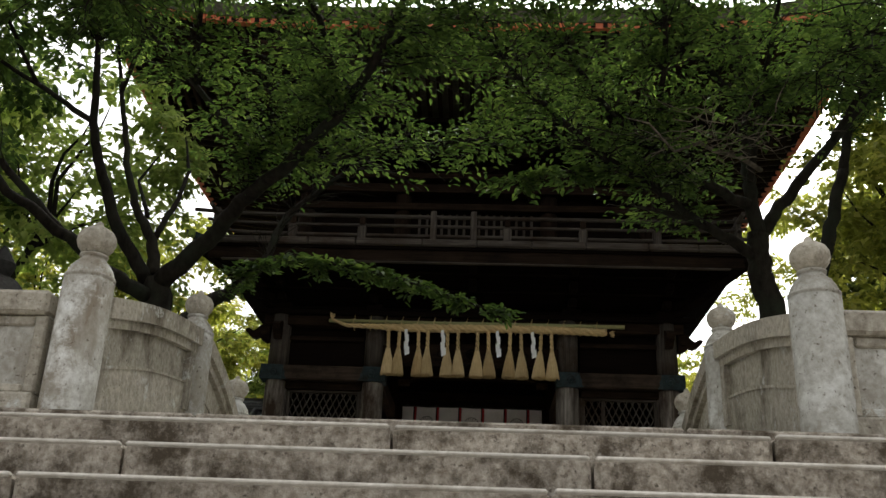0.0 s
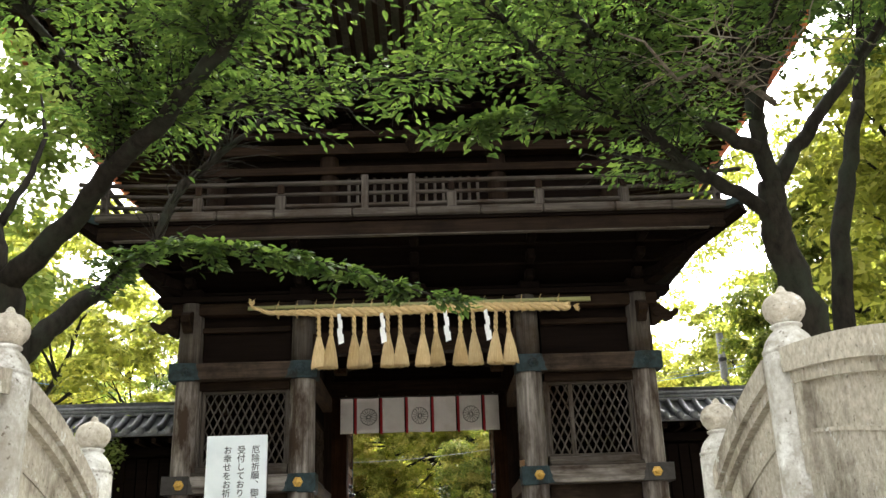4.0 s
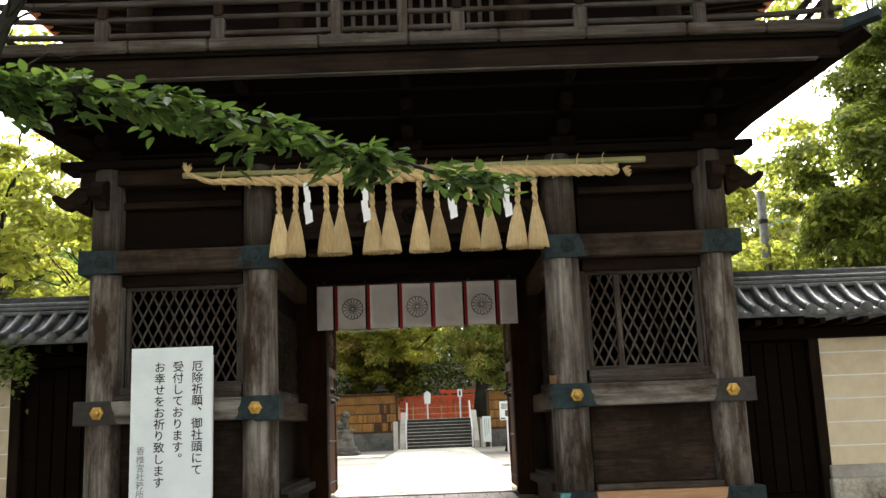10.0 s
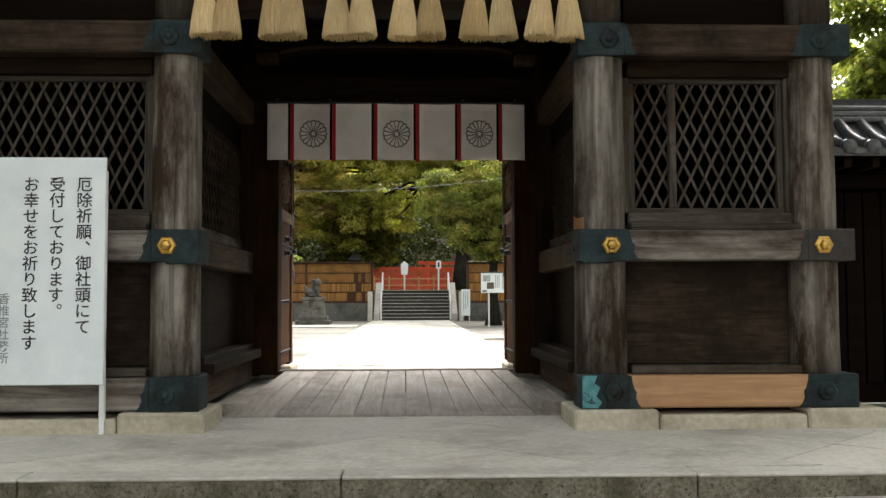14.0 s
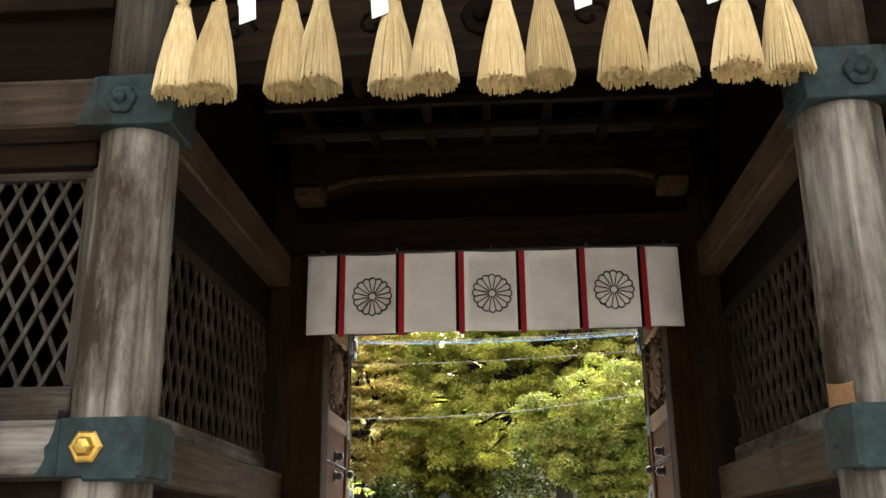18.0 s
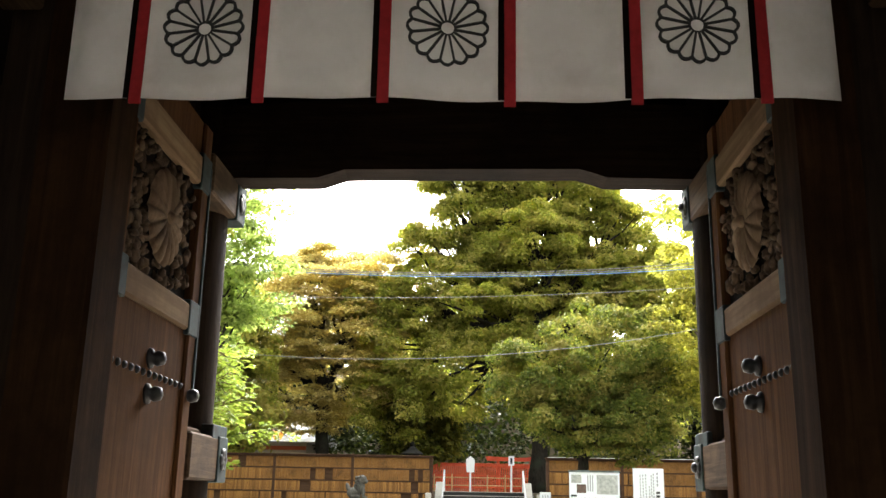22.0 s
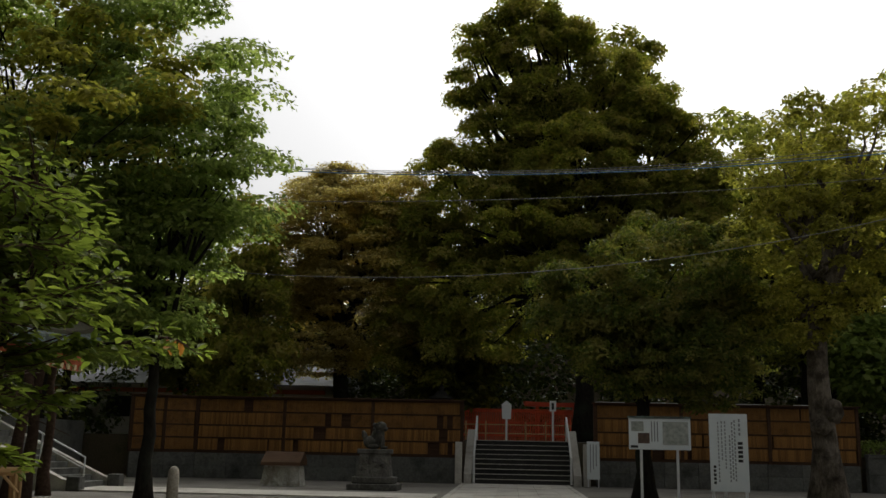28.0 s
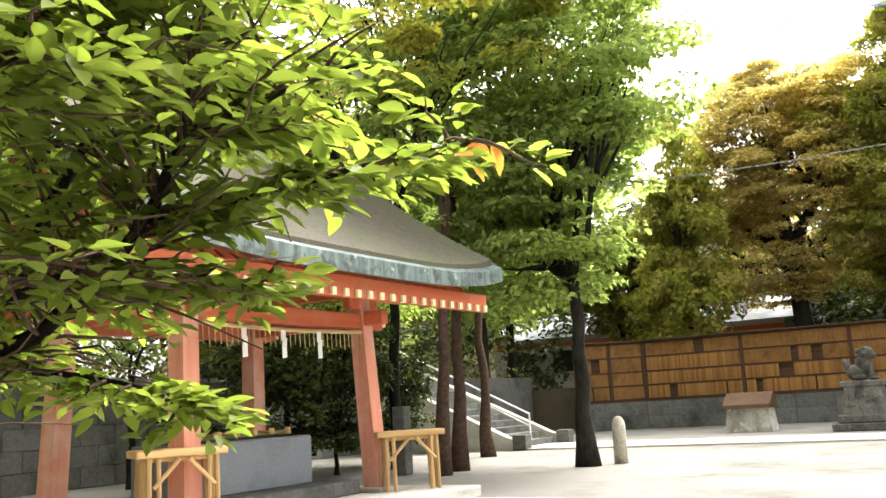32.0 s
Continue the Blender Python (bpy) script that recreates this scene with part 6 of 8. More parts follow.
blob(-0.12, 0, 0.20, 0.26, 0.19, 0.20)
blob(0.05, 0, 0.38, 0.20, 0.17, 0.28, 20)
blob(0.15, -0.02, 0.66, 0.17, 0.16, 0.16)
blob(0.27, -0.03, 0.60, 0.09, 0.10, 0.08)
for yy in (-0.11, 0.11):
    blob(0.20, yy, 0.20, 0.06, 0.06, 0.22)
    blob(0.25, yy, 0.05, 0.10, 0.07, 0.05)
    blob(-0.05, yy * 1.3, 0.08, 0.17, 0.08, 0.08)
    blob(0.10, yy * 1.2, 0.76, 0.05, 0.03, 0.05)
blob(-0.33, 0, 0.36, 0.08, 0.10, 0.20, -20)
mr = random.Random(2)
for k in range(26):
    a = mr.uniform(0, 6.28)
    blob(0.05 + 0.10 * math.cos(a), 0.16 * math.sin(a), mr.uniform(0.42, 0.72), 0.06, 0.06, 0.06)
solid("guardian_lion", bm, LIONSTONE, "dark weathered stone guardian lion seated on its pedestal", "statue", smooth=True)

# small roofed box by the fence
bx, by = -7.15, 50.6
pb = thing("offering_shelter", (bx, by, 0), "squat white block with a brown sloping lid", "box")
bm = bmesh.new()
vs = [bm.verts.new(p) for p in ((-0.62, -0.42, 0), (0.62, -0.42, 0), (0.62, 0.42, 0), (-0.62, 0.42, 0), (-0.54, -0.36, 0.62), (0.54, -0.36, 0.62), (0.54, 0.36, 0.62), (-0.54, 0.36, 0.62))]
for f in ((3, 2, 1, 0), (4, 5, 6, 7), (0, 1, 5, 4), (1, 2, 6, 5), (2, 3, 7, 6), (3, 0, 4, 7)):
    bm.faces.new([vs[i] for i in f])
bmesh.ops.translate(bm, verts=bm.verts, vec=(bx, by, -0.02))
part("body", bm, PALESTONE, pb)
part("lid", prism([(by - 0.55, 0.60), (by - 0.50, 0.70), (by + 0.1, 1.02), (by + 0.5, 0.75), (by + 0.5, 0.60)], "x", bx - 0.62, bx + 0.62), LIDWOOD, pb, "brown wooden lid")

# boards on the right of the walkway
mapb = thing("map_board", (3.7, 44.6, 0), "white picture board on two posts with a map and photographs", "sign")
map_face = part("panel", box(2.86, 4.36, 44.58, 44.62, 1.30, 2.06, 0.01), SIGNWHITE, mapb)
part("top_strip", box(2.84, 4.38, 44.55, 44.65, 2.06, 2.11, 0.006), ROOFGREEN, mapb)
for x in (3.16, 4.04):
    part("post", box(x - 0.03, x + 0.03, 44.62, 44.68, -0.02, 1.9, 0.006), WHITEMETAL, mapb)
part("map_print", box(3.68, 4.30, 44.574, 44.58, 1.42, 1.98), PHOTO, map_face)
part("photo", box(2.92, 3.22, 44.574, 44.58, 1.74, 1.98), PHOTO, map_face)
part("photo", box(3.08, 3.36, 44.574, 44.58, 1.45, 1.70), DARKPHOTO, map_face)
part("caption_bar", box(2.90, 3.08, 44.574, 44.58, 1.34, 1.40), INK, map_face)
for k in range(3):
    part("writing_bar", box(3.40 + 0.07 * k, 3.43 + 0.07 * k, 44.575, 44.58, 1.5, 1.98), FAINT, map_face)
wb = thing("white_notice", (5.05, 43.6, 0), "tall white standing notice with columns of writing", "sign")
notice_face = part("board", box(4.60, 5.48, 43.56, 43.60, 0.38, 2.16, 0.006), SIGNWHITE, wb)
for x in (4.66, 5.42):
    part("leg", box(x - 0.03, x + 0.03, 43.60, 43.65, -0.02, 1.9, 0.004), WHITEMETAL, wb)
part("prop", tube([(5.04, 43.62, 1.5), (5.04, 44.2, 0.0)], 0.03, 6), WHITEMETAL, wb)
for k, (x, za, zb, w) in enumerate(((5.30, 1.05, 1.55, 0.055), (5.29, 1.66, 2.08, 0.02), (5.18, 0.62, 2.05, 0.016), (5.12, 0.66, 2.0, 0.016), (5.06, 0.6, 1.7, 0.016), (4.96, 0.9, 2.02, 0.014), (4.88, 1.1, 2.02, 0.014), (4.80, 0.6, 2.0, 0.014), (4.70, 0.55, 1.0, 0.03))):
    n = int((zb - za) / 0.085)
    for j in range(n):
        z = za + (zb - za) * j / n
        part("writing_bar", box(x - w, x + w, 43.556, 43.56, z, z + (zb - za) / n * 0.66), INK if k in (0, 8) else FAINT, notice_face)

# bollard and the pale strip of kerb
bol = thing("stone_bollard", (-6.9, 40.0, 0), "short grey granite bollard with a domed head", "bollard")
part("shaft", lathe([(0.12, -0.02), (0.115, 0.62), (0.10, 0.70), (0.06, 0.76), (0.01, 0.78)], 16, (-6.9, 40.0, 0)), STONE, bol, smooth=True)

# ---- washing pavilion ----
PA = Vector((-8.06, 34.38, 0))
PB = Vector((-8.06, 31.12, 0))
U = (PA - PB).normalized()
V = Vector((U.y, -U.x, 0))
PL, PD = (PA - PB).length, 2.06
MID = (PA + PB) / 2 - V * PD / 2
PM = Matrix(((U.x, V.x, 0, MID.x), (U.y, V.y, 0, MID.y), (0, 0, 1, 0), (0, 0, 0, 1)))
pav = thing("washing_pavilion", MID, "vermilion washing pavilion with faded pink pillars and a green copper-edged roof", "pavilion")


def q(nm, bm, mat, lb="", sm=False, parent=None):
    """A part of the pavilion in its own frame: u along the eave, v towards the court."""
    ob = new(nm, as_mesh(nm, bm, mat, sm))
    ob.matrix_basis = PM
    if lb:
        ob["label"] = lb
    return under(ob, parent or pav)


hl, hd = PL / 2, PD / 2
q("stone_floor", box(-hl - 0.9, hl + 0.75, -hd - 0.9, hd + 1.1, -0.1, 0.10, 0.015), PAVE, "pale concrete floor slab")
for su in (-1, 1):
    for sv in (-1, 1):
        lean = 0.10
        a, b = Vector((su * hl, sv * hd, 0.1)), Vector((su * (hl - lean), sv * (hd - lean), 2.55))
        q("pillar", tube([a, a + (b - a) * 0.5, b], [0.165, 0.155, 0.145], 4), PINKPAINT, "faded pink-red square pillar")
        q("pillar_base", box(a.x - 0.2, a.x + 0.2, a.y - 0.2, a.y + 0.2, 0.09, 0.16, 0.02), STONE)
for sv in (-1, 1):
    yv = sv * (hd - 0.09)
    q("tie_beam", box(-hl - 0.32, hl + 0.32, yv - 0.07, yv + 0.07, 2.16, 2.36, 0.012), FADERED["x"])
    q("wall_plate", box(-hl - 0.9, hl + 0.9, yv - 0.09, yv + 0.09, 2.56, 2.74, 0.012), FADERED["x"])
    for su in (-1, 1):
        q("bracket", box(su * (hl - 0.08) - 0.3, su * (hl - 0.08) + 0.3, yv - 0.08, yv + 0.08, 2.42, 2.57, 0.03), FADERED["x"])
        q("beam_nose", box(*sorted((su * (hl + 0.30), su * (hl + 0.42))), yv - 0.06, yv + 0.06, 2.2, 2.32, 0.02), CREAM)
for su in (-1, 1):
    xu = su * (hl - 0.09)
    q("tie_beam", box(xu - 0.07, xu + 0.07, -hd - 0.3, hd + 0.3, 2.20, 2.38, 0.012), FADERED["x"])
    q("gable_beam", box(xu - 0.08, xu + 0.08, -hd, hd, 2.6, 2.76, 0.012), FADERED["x"])
    q("gable_board", prism([(-hd - 0.1, 2.74), (hd + 0.1, 2.74), (0, 3.9)], "x", xu - 0.03, xu + 0.03), SHINGLE, "grey weathered gable boards")
OV, OU = 1.20, 1.55


def roof_z(v, lift=0.0):
    s = min(1.0, abs(v) / (hd + OV))
    return 4.25 - 1.68 * s ** 0.75 + lift


def pav_roof(d0, d1, mat, name, lb, inset=0.0):
    bm = bmesh.new()
    nu, nv = 16, 16
    top, bot = [], []
    for i in range(nu + 1):
        u = (-hl - OU + inset) + (2 * (hl + OU - inset)) * i / nu
        lift = 0.20 * (abs(i - nu / 2) / (nu / 2)) ** 4
        top.append([bm.verts.new((u, (hd + OV - inset) * (2 * j / nv - 1), roof_z((hd + OV - inset) * (2 * j / nv - 1), lift) + d1)) for j in range(nv + 1)])
        bot.append([bm.verts.new((u, (hd + OV - inset) * (2 * j / nv - 1), roof_z((hd + OV - inset) * (2 * j / nv - 1), lift) + d0)) for j in range(nv + 1)])
    for i in range(nu):
        for j in range(nv):
            bm.faces.new((top[i][j], top[i + 1][j], top[i + 1][j + 1], top[i][j + 1]))
            bm.faces.new((bot[i][j + 1], bot[i + 1][j + 1], bot[i + 1][j], bot[i][j]))
        bm.faces.new((bot[i][0], bot[i + 1][0], top[i + 1][0], top[i][0]))
        bm.faces.new((top[i][nv], top[i + 1][nv], bot[i + 1][nv], bot[i][nv]))
    for j in range(nv):
        bm.faces.new((top[0][j + 1], bot[0][j + 1], bot[0][j], top[0][j])[::-1])
        bm.faces.new((top[nu][j], bot[nu][j], bot[nu][j + 1], top[nu][j + 1])[::-1])
    bmesh.ops.recalc_face_normals(bm, faces=bm.faces)
    return q(name, bm, mat, lb)


pav_roof(0.02, 0.26, SHINGLE, "roof", "mossy grey shingled roof", 0.1)
pav_roof(0.02, 0.205, ROOFGREEN, "roof_edge", "green streaked copper edge")
pav_roof(-0.06, 0.005, SOFFITRED, "soffit", "red soffit boards with shade in the colour", 0.14)
q("ridge", box(-hl - 0.9, hl + 0.9, -0.15, 0.15, 4.22, 4.44, 0.03), SHINGLE)
for sv in (-1, 1):
    q("eave_board", box(-hl - OU + 0.14, hl + OU - 0.14, sv * (hd + OV - 0.25) - 0.04, sv * (hd + OV - 0.25) + 0.04, 2.36, 2.60, 0.01), FADERED["x"])
    for k in range(27):
        u = -hl - OU + 0.25 + 2 * (hl + OU - 0.25) * k / 26
        r = q("rafter", tube([(u, sv * 0.4, roof_z(0.4) - 0.12), (u, sv * hd, roof_z(hd) - 0.12), (u, sv * (hd + OV - 0.19), 2.405)], 0.045, 4), FADERED["x"])
        q("rafter_end", box(u - 0.036, u + 0.036, *sorted((sv * (hd + OV - 0.20), sv * (hd + OV - 0.165))), 2.36, 2.445), CREAM, parent=r)
# thin straw rope with fringe and paper
fr_ = thing("fringed_rope", PM @ Vector((0, hd, 2.1)), "thin straw rope with a fringe and white paper streamers", "rope")
q("strand", tube([(-hl + 0.15 + (2 * hl - 0.3) * k / 10, hd - 0.02, 2.12 - 0.03 * math.sin(math.pi * k / 10)) for k in range(11)], 0.025, 6), ROPE, parent=fr_)
for k in range(34):
    u = -hl + 0.2 + (2 * hl - 0.4) * k / 33
    q("fringe", tube([(u, hd - 0.02, 2.1), (u + 0.01, hd - 0.02, 1.92 - 0.06 * ((k * 7) % 3) / 3)], 0.006, 4), STRAW, parent=fr_)
for u in (-0.75, -0.1, 0.55):
    bm = bmesh.new()
    for k in range(3):
        prism([(u - 0.04 + 0.02 * (k % 2), 2.08 - 0.1 * k), (u + 0.04 + 0.02 * (k % 2), 2.09 - 0.1 * k), (u + 0.045, 1.97 - 0.1 * k), (u - 0.035, 1.96 - 0.1 * k)], "y", hd + 0.0 + 0.006 * k, hd + 0.003 + 0.006 * k, bm)
    q("paper_streamer", bm, PAPER, parent=fr_)
# water basin on its step
bas = thing("water_basin", PM @ Vector((0, 0, 0.1)), "long blue-grey granite water basin with a bamboo rack on top", "basin")
q("step_stone", box(-1.35, 1.35, -0.95, 0.98, 0.095, 0.27, 0.02), CONC, parent=bas)
bm = box(-0.95, 0.95, -0.55, 0.55, 0.27, 0.86, 0.02)
q("trough", bm, BASIN, parent=bas)
q("rim_water", box(-0.82, 0.82, -0.42, 0.42, 0.858, 0.868), IRON, parent=bas)
for v in (-0.2, 0.0, 0.2):
    q("bamboo_rack", tube([(-0.95, v, 0.90), (0.95, v, 0.90)], 0.022, 8), BAMBOO, parent=bas)
for k in range(6):
    u = -0.75 + 0.3 * k
    q("ladle", tube([(u, -0.35, 0.935), (u, 0.30, 0.93)], 0.01, 6), PALEWOOD, parent=bas)
    q("ladle_cup", lathe([(0.035, 0.90), (0.038, 0.97)], 10, (u, 0.33, 0)), PALEWOOD, parent=bas)


def log_table(x, y, rz, h, label):
    t = thing("log_table", (x, y, 0), label, "table", "rustic tables by the pavilion")

    def p(nm, bm, mat):
        ob = new(nm, as_mesh(nm, bm, mat))
        ob.matrix_basis = pose(x, y, 0, 0, 0, rz)
        return under(ob, t)
    bm = box(-0.45, 0.45, -0.24, 0.24, h - 0.075, h, 0.012)
    for v in bm.verts:
        v.co.x += 0.02 * math.sin(v.co.y * 9)
    p("tabletop", bm, PALEWOOD)
    p("apron", box(-0.36, 0.36, -0.18, 0.18, h - 0.12, h - 0.076, 0.008), PALEWOOD)
    z0 = 0.08
    for sx in (-1, 1):
        for k in range(4):
            yy = -0.18 + 0.12 * k
            p("leg", tube([(sx * (0.34 + 0.02 * (k % 2)), yy, z0), (sx * 0.33, yy, h - 0.08)], 0.028, 8), POLE)
        p("leg", tube([(sx * 0.24, -0.2, z0), (sx * 0.25, -0.2, h - 0.08)], 0.026, 8), POLE)
    for sx in (-1, 1):
        p("brace", tube([(sx * 0.30, -0.21, h - 0.36), (sx * 0.05, -0.21, h - 0.10)], 0.022, 8), POLE)


log_table(-8.05, 31.02, 65, 0.86, "rustic yellow pine table on log legs beside a pillar")
log_table(-7.72, 34.62, 50, 0.84, "rustic yellow pine table on log legs at the pavilion corner")
part("slab", box(-9.6, -5.4, 28.6, 34.2, -0.08, 0.045, 0.01), PAVE, apron)
part("step", box(-12.0, -7.2, 29.9, 30.6, -0.08, 0.03, 0.01), PAVE, apron)
post = thing("stone_marker", (-10.2, 38.2, 0), "dark square stone marker post", "post")
part("shaft", box(-10.32, -10.08, 38.1, 38.34, -0.02, 1.15, 0.015), CONC, post)

# pale building on the west terrace
hb = thing("office_building", (-21, 33, 1.9), "long low building with a pale grey roof and dark timber", "building")
part("wall", box(-26, -18.6, 24.6, 37.4, 1.88, 4.95), FENCEWOOD, hb, "dark timber wall")
part("roof", prism([(-27.5, 5.0), (-17.0, 5.0), (-17.0, 5.14), (-21.0, 7.9), (-27.5, 5.2)], "y", 24.0, 38.2), GREYROOF, hb)
part("eave_board", box(-17.6, -17.2, 24.2, 38.0, 4.80, 4.996), BROWN, hb)
for k in range(9):
    part("post", box(-18.5, -18.3, 24.9 + 1.5 * k, 25.1 + 1.5 * k, 1.9, 4.9), FENCEWOOD, hb)
hs = thing("far_house", (-17, 66, 1.5), "pale house with a reddish roof seen between the trunks", "house")
part("wall", box(-23, -9, 66, 74, 1.4, 4.0), HOUSEWALL, hs)
part("roof", prism([(65.3, 4.0), (74.7, 4.0), (70, 5.4)], "x", -23.5, -8.5), GREYROOF, hs)
for k in range(6):
    part("window", box(-22 + 2.2 * k, -20.8 + 2.2 * k, 65.95, 66.05, 2.4, 3.4), IRON, hs)
part("red_band", box(-23, -9, 65.93, 65.99, 3.6, 3.8), FADERED["x"], hs)

# cables over the court
def cable(mat, a, b, c, r, label, y=40.0, x0=-26, x1=24):
    """A hanging line: height a + b x + c x squared."""
    solid("overhead_cable", tube([(x0 + (x1 - x0) * k / 40, y, a + b * (x0 + (x1 - x0) * k / 40) + c * (x0 + (x1 - x0) * k / 40) ** 2) for k in range(41)], r, 6), mat, label, "cable", "cables over the court")


cable(WIRE, 4.826, 0.0699, 0.01125, 0.008, "thin grey overhead cable sagging across the court")
cable(WIRE, 6.42, 0.03, 0.004, 0.006, "thin grey overhead cable sagging across the court")
cable(BLUEWIRE, 7.02, 0.012, 0.0060, 0.012, "blue sheathed overhead cable", 40.2)
cable(WIRE, 7.12, 0.012, 0.0064, 0.009, "thin grey overhead cable sagging across the court", 40.4)
cable(WIRE, 7.22, 0.016, 0.0068, 0.007, "thin grey overhead cable sagging across the court", 40.6)

# ---- trees ----
def leaf_mesh(name, pos, nor, size, mat, rs, fold=0.25, aspect=0.55, oval=False, aim=None):
    """Many pointed leaves: each folded along its rib, a diamond or, near by, an oval with a drawn-out tip."""
    n = len(pos)
    d = rs.normal(size=(n, 3)) if aim is None else aim + rs.normal(size=(n, 3)) * 0.22
    d -= nor * (d * nor).sum(1, keepdims=True)
    d /= np.linalg.norm(d, axis=1, keepdims=True) + 1e-9
    s = np.cross(nor, d)
    ln = size * rs.uniform(0.7, 1.25, (n, 1))
    w = ln * aspect * 0.5
    if oval:
        v = np.empty((n, 8, 3))
        v[:, 0] = pos
        v[:, 7] = pos + d * ln - nor * ln * 0.22
        for k, (a, b) in enumerate(((0.22, 0.8), (0.5, 1.0), (0.8, 0.55))):
            v[:, 1 + k] = pos + d * ln * a + s * w * b + nor * (w * fold * b - ln * 0.22 * a * a)
            v[:, 4 + k] = pos + d * ln * a - s * w * b + nor * (w * fold * b - ln * 0.22 * a * a)
        me = bpy.data.meshes.new(name)
        me.vertices.add(8 * n)
        me.vertices.foreach_set("co", v.ravel())
        tri = np.array([[0, 1, 2, 0, 2, 7, 2, 3, 7, 0, 7, 5, 0, 5, 4, 5, 7, 6]])
        me.loops.add(18 * n)
        me.loops.foreach_set("vertex_index", (np.arange(n)[:, None] * 8 + tri).ravel().astype(np.int32))
        me.polygons.add(6 * n)
        me.polygons.foreach_set("loop_start", np.arange(0, 18 * n, 3, dtype=np.int32))
        me.update(calc_edges=True)
        me.materials.append(mat)
        return me
    v = np.empty((n, 4, 3))
    v[:, 0] = pos
    v[:, 1] = pos + d * ln * 0.45 + s * w + nor * w * fold
    v[:, 2] = pos + d * ln - nor * ln * 0.12
    v[:, 3] = pos + d * ln * 0.45 - s * w + nor * w * fold
    me = bpy.data.meshes.new(name)
    me.vertices.add(4 * n)
    me.vertices.foreach_set("co", v.ravel())
    me.loops.add(6 * n)
    base = np.arange(n)[:, None] * 4
    me.loops.foreach_set("vertex_index", (base + np.array([[0, 1, 2, 0, 2, 3]])).ravel().astype(np.int32))
    me.polygons.add(2 * n)
    me.polygons.foreach_set("loop_start", np.arange(0, 6 * n, 3, dtype=np.int32))
    me.update(calc_edges=True)
    me.materials.append(mat)
    return me


def unit(rs, n):
    d = rs.normal(size=(n, 3))
    return d / (np.linalg.norm(d, axis=1, keepdims=True) + 1e-9)


def clump_leaves(rs, centres, radii, per, size, flat=0.6, up=0.6):
    """Leaves on the outer shell of many clumps, facing up and out."""
    n = len(centres) * per
    c = np.repeat(centres, per, 0)
    r = np.repeat(radii, per)[:, None]
    d = unit(rs, n)
    d[:, 2] = np.where(d[:, 2] < -0.3, -d[:, 2], d[:, 2])
    pos = c + d * r * rs.uniform(0.55, 1.05, (n, 1)) * np.array([1, 1, flat])
    nor = d * 0.7 + np.array([0, 0, up]) + rs.normal(size=(n, 3)) * 0.45
    nor /= np.linalg.norm(nor, axis=1, keepdims=True)
    return pos, nor


def crown_points(rs, at, rx, rz, n, skew=1.0, lumps=9):
    """Clump centres over a lumpy crown with an uneven outline."""
    d = unit(rs, n)
    bumps, amp = unit(rs, lumps), rs.uniform(-0.16, 0.26, lumps)
    k = 1 + (np.exp(4 * (d @ bumps.T - 1)) * amp).sum(1)
    f = rs.uniform(0.45, 1.0, n) ** 0.5
    p = d * (f * k)[:, None] * np.array([rx, rx, rz])
    low = p[:, 2] < 0
    p[low, :2] *= skew
    return p + np.array(at)


def limb_points(a, b, rs, wob=0.12, n=6, droop=0.0):
    a, b = np.array(a, float), np.array(b, float)
    ln = np.linalg.norm(b - a)
    out = []
    for k in range(n + 1):
        s = k / n
        p = a + (b - a) * s + rs.normal(size=3) * wob * ln * 0.12 * math.sin(math.pi * s)
        p[2] += droop * ln * math.sin(math.pi * s)
        out.append(p)
    return out


def broad_tree(name, label, at, trunk_h, r0, crowns, leaf_mat, bark, leaf, per, seed, clump=0.55, flat=0.6, lean=(0, 0), category="tree", up=0.6):
    """A trunk that forks into limbs, each limb reaching a part of the crown. crowns: (x, y, z, rx, rz, clumps)."""
    rs = np.random.RandomState(seed)
    t = thing(name, at, label, category)
    base = np.array(at, float)
    top = base + np.array([lean[0], lean[1], trunk_h])
    bm = bmesh.new()
    pts = limb_points(base - np.array([0, 0, 0.1]), top, rs, 0.07, 7)
    tube(pts, [r0 * 1.6] + [r0 * (1 + (0.22 if k == 1 else 0) - 0.4 * k / 7) for k in range(1, 8)], 12, bm)
    part("trunk", bm, bark, t, "", True)
    pos, nor = [], []
    for cx, cy, cz, rx, rz, n in crowns:
        c = base + np.array([cx, cy, cz])
        ends = crown_points(rs, c, rx * 0.7, rz * 0.7, 7)
        hub = top * 0.55 + c * 0.45
        bm = bmesh.new()
        tube(limb_points(top - np.array([0, 0, trunk_h * 0.12]), hub, rs, 0.3, 4), [r0 * 0.5, r0 * 0.46, r0 * 0.42, r0 * 0.38, r0 * 0.33], 8, bm)
        for e in ends:
            tube(limb_points(hub, e, rs, 0.35, 5), [r0 * 0.3, r0 * 0.25, r0 * 0.2, r0 * 0.15, r0 * 0.1, r0 * 0.04], 6, bm)
        part("limb", bm, bark, t, "", True)
        cs = crown_points(rs, c, rx, rz, n)
        p, q_ = clump_leaves(rs, cs, rs.uniform(0.6, 1.25, n) * clump, per, leaf, flat, up)
        pos.append(p)
        nor.append(q_)
    pos, nor = np.concatenate(pos), np.concatenate(nor)
    part("crown", leaf_mesh("crown", pos, nor, leaf, leaf_mat, rs), None, t, "crown of many small leaves")
    return t


